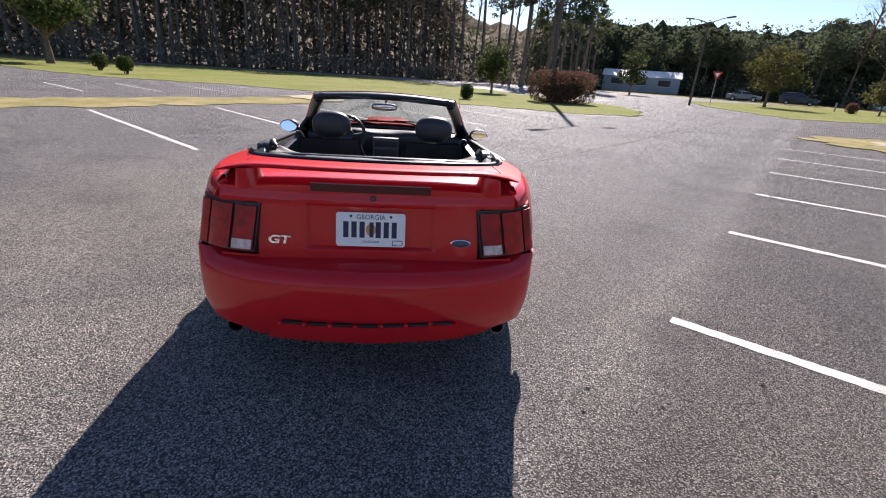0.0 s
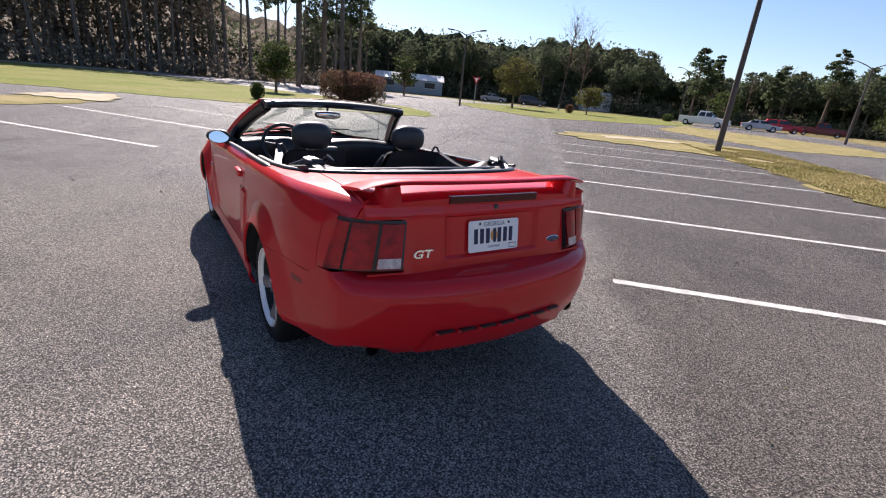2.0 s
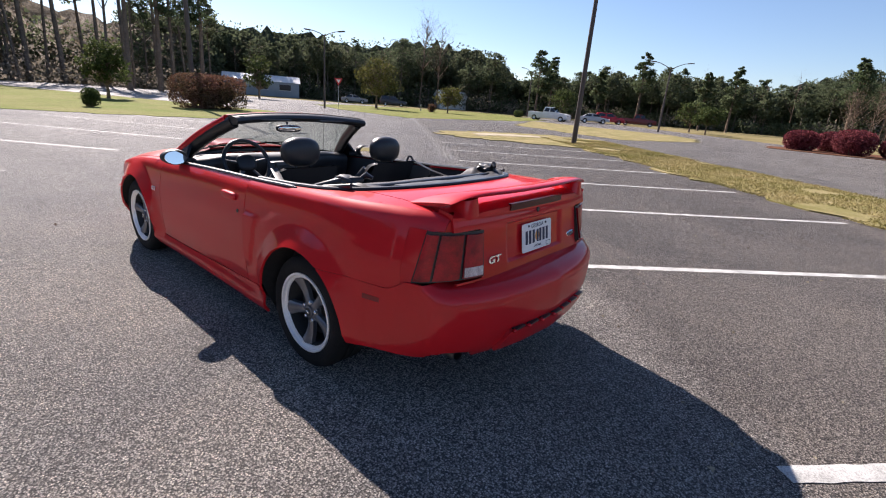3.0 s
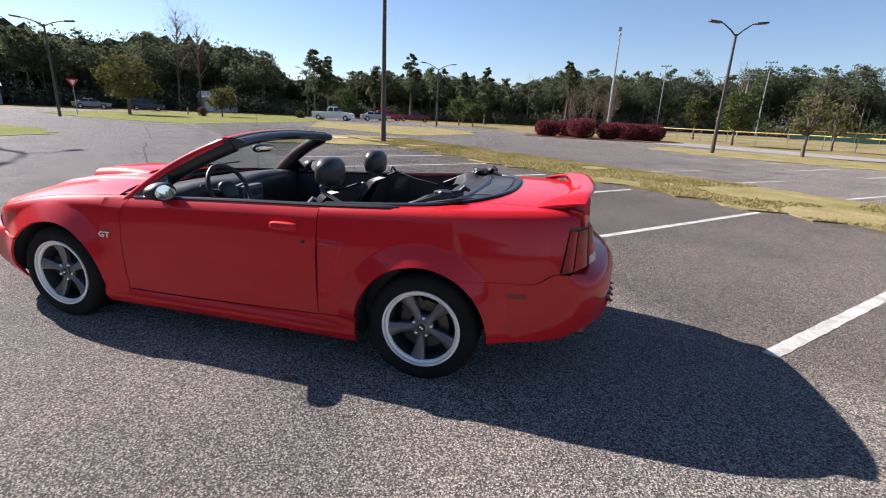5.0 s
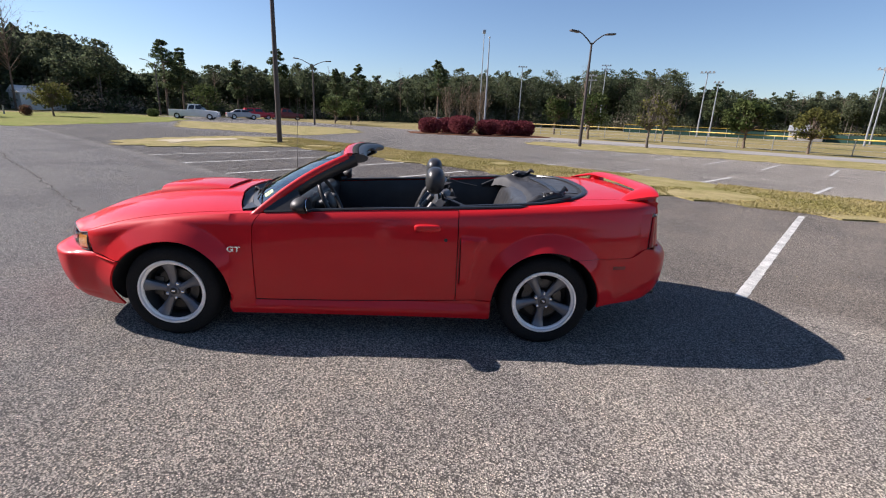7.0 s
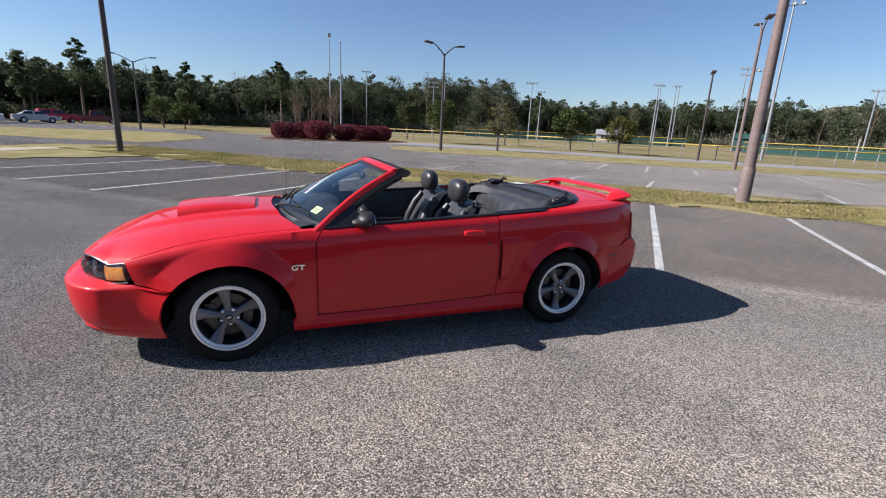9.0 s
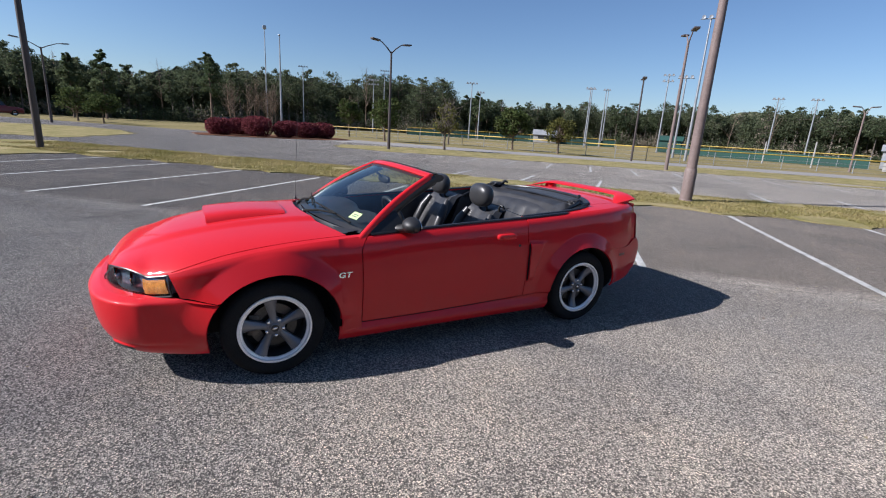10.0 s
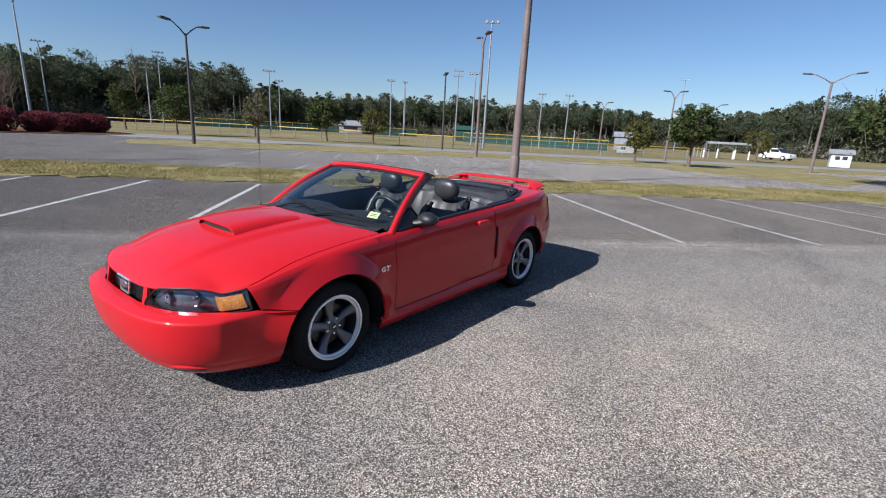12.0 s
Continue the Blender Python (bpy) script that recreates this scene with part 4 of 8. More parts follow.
# emblem: plain chrome frame and bar
bm = bmesh.new()
eo = [(-0.095, 0.668), (0.095, 0.668), (0.06, 0.575), (-0.06, 0.575)]
add_tube(bm, [(x, 3.498, z) for x, z in eo + eo[:1]], 0.007, 6)
emblem = part("grille_emblem", bm, CHROME, grille, "plain chrome emblem")
bm = bmesh.new()
add_blob(bm, (0, 3.500, 0.628), (0.062, 0.010, 0.026), 2, 3)
part("emblem_centre", bm, SPOKE, emblem)

# headlights
for s in (-1, 1):
    def lamp_pt(k, h, depth=0.0, s=s):
        a = 1.74 + (5.21 + 0.55 * (1 - h)) * k
        p, n = outline(bx, by, s * a, 1)
        low = cub([(0, 0.572), (0.15, 0.556), (0.6, 0.566), (1, 0.588)])(k)
        b_ = brow(s * a)
        high = top_z(b_.x, b_.y) - 0.011 - 0.05 * max(0, 0.10 - k) / 0.10
        z = low + (high - low) * h
        q = p + n * (0.024 * (1 - h) - 0.004 - depth)
        bulge = 0.012 * math.sin(math.pi * min(1, max(0, h)))
        q = q + n * bulge
        return Vector((q.x, q.y, z))
    # black housing behind the lens, with rim
    bm = patch(lambda u, v: lamp_pt(u, v, 0.0), spread(0, 1, 30), spread(0, 1, 10), rim=0.0)
    # lens
    lens_bm = bm
    housing = patch(lambda u, v: lamp_pt(u, v, 0.055), spread(0, 1, 24), spread(0, 1, 8), rim=0.0)
    lamp = part("headlight", housing, DARKCHROME, car, "headlight in a smoked dark housing")
    lens = part("lens", lens_bm, HEADGLASS, lamp, "clear plastic lens")
    lens.visible_shadow = False
    bm = bmesh.new()
    loop = [lamp_pt(u, 0, 0.0) for u in spread(0, 1, 24)] + [lamp_pt(1, v) for v in spread(0.1, 1, 8)] + [lamp_pt(u, 1, 0.0) for u in spread(1, 0, 24)[1:]] + [lamp_pt(0, v) for v in spread(1, 0, 6)[1:]]
    add_tube(bm, loop, 0.0055, 6)
    part("lamp_surround", bm, TRIM, lamp, "black lamp surround")
    # bowls and amber marker
    for kc, rr in ((0.16, 0.040), (0.42, 0.047)):
        c = lamp_pt(kc, 0.55, 0.050)
        p, n = outline(bx, by, s * (1.74 + 5.21 * kc), 1)
        d = Vector((0.0, 1, 0))
        bm = bmesh.new()
        add_lathe(bm, [(0.022, rr), (0.012, rr * 0.9), (0.0, rr * 0.55), (-0.004, 0.004)], c + Vector((0, -0.012, 0)), "y", 28)
        bowl = part("reflector", recalc(bm), SHINE, lamp)
        bm = bmesh.new()
        add_blob(bm, c + Vector((0, 0.005, 0)), (0.011, 0.018, 0.011), 2)
        part("bulb", bm, SHINE, bowl)
    bm = patch(lambda u, v: lamp_pt(0.63 + 0.29 * u, 0.13 + 0.70 * v, 0.010), spread(0, 1, 8), spread(0, 1, 6), rim=0.012)
    part("amber_marker", bm, AMBER, lamp, "amber side marker")
    # lower slot in the bumper: a dark tube stands for the shadow inside
    bm = bmesh.new()
    pts = []
    for a in spread(3.0, 4.9, 10):
        p, n = outline(fx, fy, s * a, 1)
        q = p + n * (F_IN(0.235) + 0.004)
        pts.append((q.x, q.y, 0.228 + 0.012 * math.sin((a - 3.0) / 1.9 * math.pi)))
    add_tube(bm, pts, [0.002, 0.006, 0.009, 0.010, 0.011, 0.011, 0.010, 0.009, 0.007, 0.005, 0.002], 8)
    slot = part("air_slot", bm, TRIM, front, "dark tube standing for shadow in a low bumper slot")
    bm = bmesh.new()
    add_tube(bm, [Vector(p) + Vector((0, 0.003, 0.016)) for p in pts], [0.002, 0.007, 0.010, 0.011, 0.012, 0.012, 0.011, 0.010, 0.008, 0.005, 0.002], 8)
    part("slot_lip", bm, RED, slot)

# ---- rear ----
REAR = [(0, -1.060), (0.25, -1.040), (0.42, -1.010), (0.56, -0.970), (0.67, -0.916), (0.755, -0.845), (0.815, -0.742), (0.85, -0.57), (0.888, -0.352)]
rx_, ry_ = cub([(i, p[0]) for i, p in enumerate(REAR)]), cub([(i, p[1]) for i, p in enumerate(REAR)])
R_IN = cub([(0.28, -0.15), (0.31, -0.090), (0.34, -0.055), (0.40, -0.026), (0.48, -0.006), (0.56, 0.0), (0.62, 0.0), (0.650, -0.010), (0.678, -0.032), (0.695, -0.070), (0.706, -0.150)])


def rear_fn(a, k):
    f = abs(a) / 8
    lo = 0.315 + 0.03 * max(0, f - 0.35) / 0.65 - 0.045 * max(0, f - 0.7) / 0.3
    hi = 0.708 - 0.058 * min(1, max(0, (abs(a) - 6.35) / 0.45))
    z = lo + (hi - lo) * k
    p, n = outline(rx_, ry_, a, -1)
    inset = R_IN(z)
    side = min(1, max(0, (abs(a) - 5.2) / 2.6))
    if z > 0.55:
        inset *= min(1, max(0, 1 - (abs(a) - 4.5) / 1.3))
    elif side:
        inset *= (1 - side)
    q = p + n * inset
    if side:
        sx = 1 if a > 0 else -1
        ya, za, r, _ = ARCHES[0]
        end = ya - math.sqrt(max(0.0, r * r - max(0, z - za) ** 2)) - 0.001
        q.y += (end + 0.352) * max(0, (abs(a) - 6.5) / 1.5) ** 2
        w = side_x(q.y, z)
        q.x = q.x * (1 - side) + sx * w * side
    # notches for the tailpipes
    for xe in (-0.635, 0.635):
        d = abs(q.x - xe)
        if d < 0.10:
            lift = 0.05 * (1 - (d / 0.10) ** 2) ** 0.5
            z = max(z, lo + lift)
    return Vector((q.x, q.y, z))


rear = part("rear_bumper", patch(rear_fn, spread(-8, 8, 128), spread(0, 1, 24)), RED, car)

# lower lip with its row of slots


def lip_fn(u, k):
    half = 0.395 + 0.055 * (1 - k)
    x = u * half
    z = 0.342 + 0.105 * k
    a = abs(x) / 0.25 if abs(x) < 0.25 else 1 + (abs(x) - 0.25) / 0.17
    p, n = outline(rx_, ry_, math.copysign(a, x) if x else 0.0, -1)
    q = p + n * (R_IN(z) + 0.020)
    return Vector((x, q.y, z))


lip = part("bumper_lip", patch(lip_fn, spread(-1, 1, 30), spread(0, 1, 5), rim=0.02, inside=(0, 0, 0.4)), RED, rear)
# each slot is a dark bar in place of its shade, with a red rib
for x in (-0.33, -0.22, -0.11, 0.0, 0.11, 0.22, 0.33):
    bm = bmesh.new()
    y = lip_fn(x / 0.40, 1.0).y
    add_box(bm, (x - 0.042, y - 0.003, 0.449), (x + 0.042, y + 0.03, 0.459), 0.002)
    part("bumper_slot", bm, TRIM, rear)
    bm = bmesh.new()
    add_blob(bm, (x - 0.055, y - 0.002, 0.455), (0.012, 0.012, 0.010), 2)
    part("slot_rib", bm, RED, rear)

DECKZ = cub([(-0.86, 1.020), (-0.82, 1.040), (-0.74, 1.050), (-0.6, 1.052), (-0.4, 1.045), (-0.1, 1.03), (0.3, 1.0), (0.7, 0.965)])


def deck_top(x, y):
    xs = side_x(y, BELT(y))
    zs, zc = BELT(y), max(DECKZ(y), BELT(y) + 0.008)
    r = min(abs(x) / xs, 1.0)
    return zc - (zc - zs) * r ** 3.5


def well_y(x):
    """Rear edge of the open cabin."""
    a = min(abs(x) / 0.765, 1.0)
    return -0.395 + 0.60 * (1 - (1 - a ** 2.6) ** (1 / 2.6))


def deck_rear(x):
    return -0.852 + 0.062 * (abs(x) / 0.74) ** 3


LID = 0.655


def deck_fn(u, k, x0, x1):
    x = x0 + (x1 - x0) * u
    ya, yb = well_y(x), deck_rear(x)
    y = ya + (yb - ya) * k
    return Vector((x, y, deck_top(x, y)))


trunk = part("trunk_lid", patch(lambda u, k: deck_fn(u, k, -LID + G, LID - G), spread(0, 1, 40), spread(0, 1, 16)), RED, car)
for s in (-1, 1):
    def qtop_fn(u, k, s=s):
        x = LID + G + (0.757 - LID - G) * u
        y = well_y(x) + (deck_rear(x) - well_y(x)) * k
        x = LID + G + (min(0.757, side_x(y, BELT(y)) - 0.010) - LID - G) * u
        return Vector((s * x, y, deck_top(x, y)))
    part("quarter_top", patch(qtop_fn, spread(0, 1, 8), spread(0, 1, 16)), RED, car)

    def ledge_fn(y, k, s=s):
        xo = side_x(y, BELT(y))
        xi = min(0.757, xo - 0.010)
        x = xi + (xo - xi) * k
        return Vector((s * x, y, deck_top(x, y)))
    part("quarter_ledge", patch(ledge_fn, spread(-0.79, DOOR_R - G, 30), spread(0, 1, 5)), RED, car)

# rear face of the lid, with plate recess
FACE_Y = cub([(0.69, -0.905), (0.74, -0.894), (0.80, -0.883), (0.90, -0.868), (0.96, -0.859), (1.0, -0.850), (1.03, -0.852), (1.06, -0.856)])


def face_fn(x, k):
    hi = deck_top(x, deck_rear(x)) - 0.001
    z = 0.700 + 0.34 * k
    if z > 0.96:
        z = 0.96 + (hi - 0.96) * (z - 0.96) / 0.08
    y = FACE_Y(z) + 0.018 * (abs(x) / 0.5) ** 3
    if 0.745 < z < 0.945 and abs(x) < 0.285:
        d = min(1, (z - 0.745) / 0.012, (0.945 - z) / 0.012, (0.285 - abs(x)) / 0.018)
        y += 0.016 * d
    top = max(0, (z - (hi - 0.03)) / 0.03)
    y = y * (1 - top ** 2) + deck_rear(x) * top ** 2
    return Vector((x, y, z))


xs = sorted(set(spread(-0.652, 0.652, 56) + [-0.286, -0.267, 0.267, 0.286]))
ks = sorted(set(spread(0, 1, 34) + [(z - 0.70) / 0.34 for z in (0.7449, 0.757, 0.933, 0.9451)]))
lid_face = part("trunk_face", patch(face_fn, xs, ks, lambda x, k: abs(x) > 0.482 and 0.04 < k < 0.70, inside=(0, 0.5, 0.7)), RED, trunk)

# high brake lamp, lock
for z0, z1, dy, m_, n_ in ((1.000, 1.034, 0.010, LENS_DARK, "brake_lamp"),):
    bm = patch(lambda u, v: Vector((u, FACE_Y(1.0) + 0.018 * (abs(u) / 0.5) ** 3 - dy, z0 + (z1 - z0) * v)), spread(-0.262, 0.262, 18), spread(0, 1, 3), rim=0.02, inside=(0, 0.5, 0.9))
    part(n_, bm, m_, trunk, "smoked high brake lamp")
bm = bmesh.new()
add_lathe(bm, [(-0.006, 0.0005), (-0.006, 0.010), (-0.003, 0.013), (0.004, 0.013)], (0.008, FACE_Y(0.975) - 0.001, 0.975), "y", 20)
part("trunk_lock", recalc(bm), STEEL, trunk)

# number plate
PLZ, PLH = 0.838, 0.076


def plate_y(z):
    return FACE_Y(z) + 0.016 - 0.012


tilt = math.degrees(math.atan2(plate_y(PLZ + PLH) - plate_y(PLZ - PLH), 2 * PLH))
PM = pose(0, plate_y(PLZ) - 0.004, PLZ, 90 - tilt, 0, 0)
bm = bmesh.new()
add_box(bm, (-0.1525, -0.076, -0.0015), (0.1525, 0.076, 0.0015), 0.0)
sharp = [e for e in bm.edges if abs((e.verts[0].co - e.verts[1].co).z) > 0.002]
bmesh.ops.bevel(bm, geom=sharp, offset=0.012, segments=4, profile=0.5, affect="EDGES")
bmesh.ops.transform(bm, matrix=PM, verts=bm.verts)
plate = part("number_plate", bm, PLATE, car, "white state number plate")


def on_plate(name, lo, hi, material, z=0.0022):
    bm = bmesh.new()
    add_box(bm, (lo[0], lo[1], z - 0.001), (hi[0], hi[1], z), 0.0)
    bmesh.ops.transform(bm, matrix=PM, verts=bm.verts)
    return part(name, bm, material, plate, smooth=0)


lettering("plate_state", "GEORGIA", 0.030, (0, 0.056, 0.0022), INK, PM, plate, 0.95)
lettering("plate_county", "CHATHAM", 0.016, (0, -0.055, 0.0022), INK, PM, plate, 0.9)
for k in range(7):
    if k == 3:
        continue
    x0 = -0.121 + k * 0.0355
    on_plate("plate_bar", (x0, -0.036), (x0 + 0.023, 0.036), INK)
bm = bmesh.new()
add_blob(bm, (0, 0, 0.0012), (0.024, 0.030, 0.0012), 2)
bmesh.ops.transform(bm, matrix=PM @ pose(0.0, 0.0, 0), verts=bm.verts)
part("plate_fruit", bm, PEACH, plate, "faded orange peach")
on_plate("plate_bar", (-0.006, -0.034), (0.012, 0.034), INK, 0.0028)
on_plate("validation_sticker", (0.095, -0.070), (0.142, -0.046), INK)
on_plate("validation_sticker", (0.098, -0.067), (0.139, -0.049), PLATE, 0.0028)
for x in (-0.088, 0.088):
    bm = bmesh.new()
    add_lathe(bm, [(0.0, 0.0065), (0.004, 0.006), (0.005, 0.0005)], (0, 0, 0), "z", 12)
    bmesh.ops.transform(bm, matrix=PM @ pose(x, 0.060, 0.001), verts=bm.verts)
    part("plate_screw", recalc(bm), TRIM, plate)

# badges on the lid: plain bars and an oval
yb = face_fn(-0.40, 0.25).y
gb = lettering("lid_badge", "GT", 0.050, (0, 0, 0.003), CHROME, pose(-0.400, yb - 0.003, 0.782, 84, 0, -3), trunk, 1.38, 0.0016, 0.12, 0.003)
gb["label"] = "small chrome trim badge"
bm = bmesh.new()
yo = face_fn(0.408, 0.25).y
add_blob(bm, (0.408, yo - 0.002, 0.784), (0.048, 0.006, 0.020), 3)
oval = part("oval_badge", bm, CHROME, trunk, "oval chrome badge with a dark centre")
bm = bmesh.new()
add_blob(bm, (0.408, yo - 0.004, 0.784), (0.043, 0.006, 0.0165), 3)
part("badge_centre", bm, EMBLUE, oval)

# tail lamps: three upright segments in black surrounds, wrapped round the corner
TAILX = [(0.488, -0.876), (0.55, -0.858), (0.63, -0.826), (0.70, -0.786), (0.745, -0.752), (0.768, -0.726)]


def tail_xy(k):
    """Lamp plan line from the lid side out to the corner."""
    cx = cub([(i / 5, p[0]) for i, p in enumerate(TAILX)])
    cy = cub([(i / 5, p[1]) for i, p in enumerate(TAILX)])
    return cx(k), cy(k)


for s in (-1, 1):
    def tail_pt(k, h, out=0.0, s=s):
        x, y = tail_xy(k)
        lo = cub([(0, 0.728), (0.5, 0.715), (1, 0.708)])(k)
        hi = cub([(0, 0.936), (0.5, 0.938), (1, 0.945)])(k)
        z = lo + (hi - lo) * h
        lean = (0.045 - 0.072 * k) * (h - 0.5)
        d = Vector((0.5 * k + 0.2, -1 + 0.55 * k, 0)).normalized()
        p = Vector((x, y + lean, z)) + d * out
        p.x += (0.029 + 0.028 * k) * (0.5 - h)
        p.x *= s
        return p
    bm = patch(lambda u, v: tail_pt(u, v, 0.002), spread(0, 1, 20), spread(0, 1, 10), rim=0.05, inside=(0, 0.4, 0.8))
    tail = part("tail_light", bm, TRIM, car, "three-bar red tail light in a black surround")
    for k0, k1 in ((0.035, 0.308), (0.342, 0.632), (0.668, 0.965)):
        bm = patch(lambda u, v: tail_pt(u, 0.045 + 0.905 * v, 0.012 + 0.006 * math.sin(math.pi * (u - k0) / (k1 - k0))), spread(k0, k1, 8), spread(0, 1, 8), rim=0.014, inside=(0, 0.4, 0.8))
        lens = part("red_lens", bm, LENS_RED, tail, "ribbed red lens")
        if k0 < 0.1:
            bm = patch(lambda u, v: tail_pt(u, 0.07 + 0.20 * v, 0.0185), spread(k0 + 0.01, k1 - 0.01, 6), spread(0, 1, 4), rim=0.008, inside=(0, 0.4, 0.8))
            part("reverse_lens", bm, LENS_CLEAR, lens, "clear reversing lens")
    # red filler above and outside the lamp, to the quarter's end
    def fill_fn(k, h, s=s):
        p = tail_pt(k, 1.0, 0.003 - 0.010 * max(0, k))
        xt = LID + 0.004 + (0.745 - LID) * (k - 0.46) / 0.54
        xt = min(xt, side_x(deck_rear(xt), BELT(deck_rear(xt))) - 0.014)
        return p.lerp(Vector((s * xt, deck_rear(xt) + 0.002, deck_top(xt, deck_rear(xt)) - 0.003)), h)
    part("corner_panel", patch(fill_fn, spread(0.46, 1.0, 14), spread(0, 1, 8), inside=(0, 0.4, 0.8)), RED, car)

    def end_fn(z, k, s=s):
        p = tail_pt(1.0, max(0.0, (z - 0.708) / 0.237), 0.003)
        p.z = z
        q = side_pt(s, -0.652, z) + Vector((-s * 0.002, 0, 0))
        m_ = p.lerp(q, k)
        return m_
    part("quarter_end", patch(end_fn, spread(0.652, 0.950, 14), spread(0, 1, 8), inside=(0, 0.2, 0.8)), RED, car)
    # tailpipe
    bm = bmesh.new()
    add_lathe(bm, [(0.30, 0.030), (0.02, 0.034), (0.0, 0.036), (0.0, 0.031), (0.05, 0.028), (0.22, 0.026)], (s * 0.622, -0.885, 0.350), "y", 28)
    part("tailpipe", recalc(bm), PIPE, car, "dark steel exhaust tip")

# spoiler on pedestals
SPX = cub([(0, 0.0), (0.40, 0.000), (0.52, -0.004), (0.60, -0.014), (0.665, -0.034)])


def wing_fn(u, a):
    """A closed aerofoil along the deck's rear edge; its tips thin out and droop over the quarters."""
    x = u * 0.668
    tip = max(0.0, (abs(u) - 0.74) / 0.26)
    back = -0.878 + 0.075 * abs(u) ** 2.6
    chord = 0.140 + 0.150 * tip ** 0.8
    th = 0.0165 * (1 - 0.45 * tip ** 2)
    c, s_ = math.cos(a), math.sin(a)
    y = back + chord * (0.5 + 0.5 * c)
    z = 1.100 + SPX(abs(x)) + th * s_ * (0.75 + 0.25 * (1 - c) / 2) - (0.016 + 0.034 * tip) * (0.5 + 0.5 * c)
    return Vector((x, y, z))


bm = bmesh.new()
us, an = spread(-1, 1, 56), [2 * math.pi * k / 18 for k in range(18)]
rings = [[bm.verts.new(wing_fn(u, a)) for a in an] for u in us]
for r, q in zip(rings, rings[1:]):
    for k in range(18):
        bm.faces.new((r[k], r[(k + 1) % 18], q[(k + 1) % 18], q[k]))
bm.faces.new(rings[0])
bm.faces.new(rings[-1])
wing = part("rear_spoiler", recalc(bm), RED, car)
for s in (-1, 1):
    bm = bmesh.new()
    rows = []
    for k in spread(0, 1, 6):
        ring = []
        for i in range(16):
            a = 2 * math.pi * i / 16
            c, q = math.cos(a), math.sin(a)
            x = 0.535 + 0.045 * math.copysign(abs(c) ** 0.6, c) * (1.25 - 0.25 * k)
            y = -0.775 + 0.058 * math.copysign(abs(q) ** 0.7, q) * (1.2 - 0.2 * k)
            lo, hi = deck_top(x, max(y, -0.84)) - 0.004, 1.088 + SPX(x) - 0.016 * (y + 0.84) / 0.14
            ring.append(bm.verts.new((s * x, y, lo + (hi - lo) * k)))
        rows.append(ring)
    for r, q in zip(rows, rows[1:]):
        for i in range(16):
            bm.faces.new((r[i], r[(i + 1) % 16], q[(i + 1) % 16], q[i]))
    part("spoiler_foot", recalc(bm), RED, wing)

# ---- windshield ----
def ws_base(u):
    """Bottom line of the glass."""
    return Vector((u * 0.772, 2.20 - 0.215 * abs(u) ** 2.2, 0.928 - 0.040 * abs(u) ** 2.5))


def ws_head(u):
    return Vector((u * 0.575, 1.470 - 0.060 * u * u, 1.284 - 0.026 * u * u))


def ws_pt(u, k):
    a, b = ws_base(u), ws_head(u)
    p = a.lerp(b, k)
    n = Vector((0, 0.42, 0.91)).normalized()
    return p + n * 0.030 * math.sin(math.pi * k)


glass = patch(ws_pt, spread(-0.985, 0.985, 28), spread(0.0, 0.985, 16), rim=0.0)
shield = part("windshield", glass, WINDGLASS, car, "raked glass windshield")
shield.visible_shadow = False
bm = patch(lambda u, k: ws_pt(u, k) + Vector((0, 0.001, 0.0015)), spread(-0.985, 0.985, 28), spread(0.925, 0.985, 2), rim=0.0)
part("shade_band", bm, TRIM, shield)
bm = patch(lambda u, k: ws_pt(u, k) + Vector((0, 0.001, 0.0015)), spread(-0.985, 0.985, 28), spread(0.0, 0.05, 2), rim=0.0)
part("shade_band", bm, TRIM, shield)
bm = patch(lambda u, v: ws_pt(-0.80 + (u - 0.5) * 0.105, 0.165 + (v - 0.5) * 0.085) + Vector((0, 0.001, 0.002)), spread(0, 1, 3), spread(0, 1, 3), rim=0.0)
sticker = part("windshield_sticker", bm, STICKER, shield, "small yellow-green sticker")
for v0 in (0.35, 0.62):
    bm = patch(lambda u, v: ws_pt(-0.80 + (u - 0.5) * 0.06, 0.165 + (v0 - 0.5 + (v - 0.5) * 0.10) * 0.085) + Vector((0, 0.002, 0.003)), spread(0, 1, 2), spread(0, 1, 1), rim=0.0)
    part("sticker_bar", bm, INK, sticker)

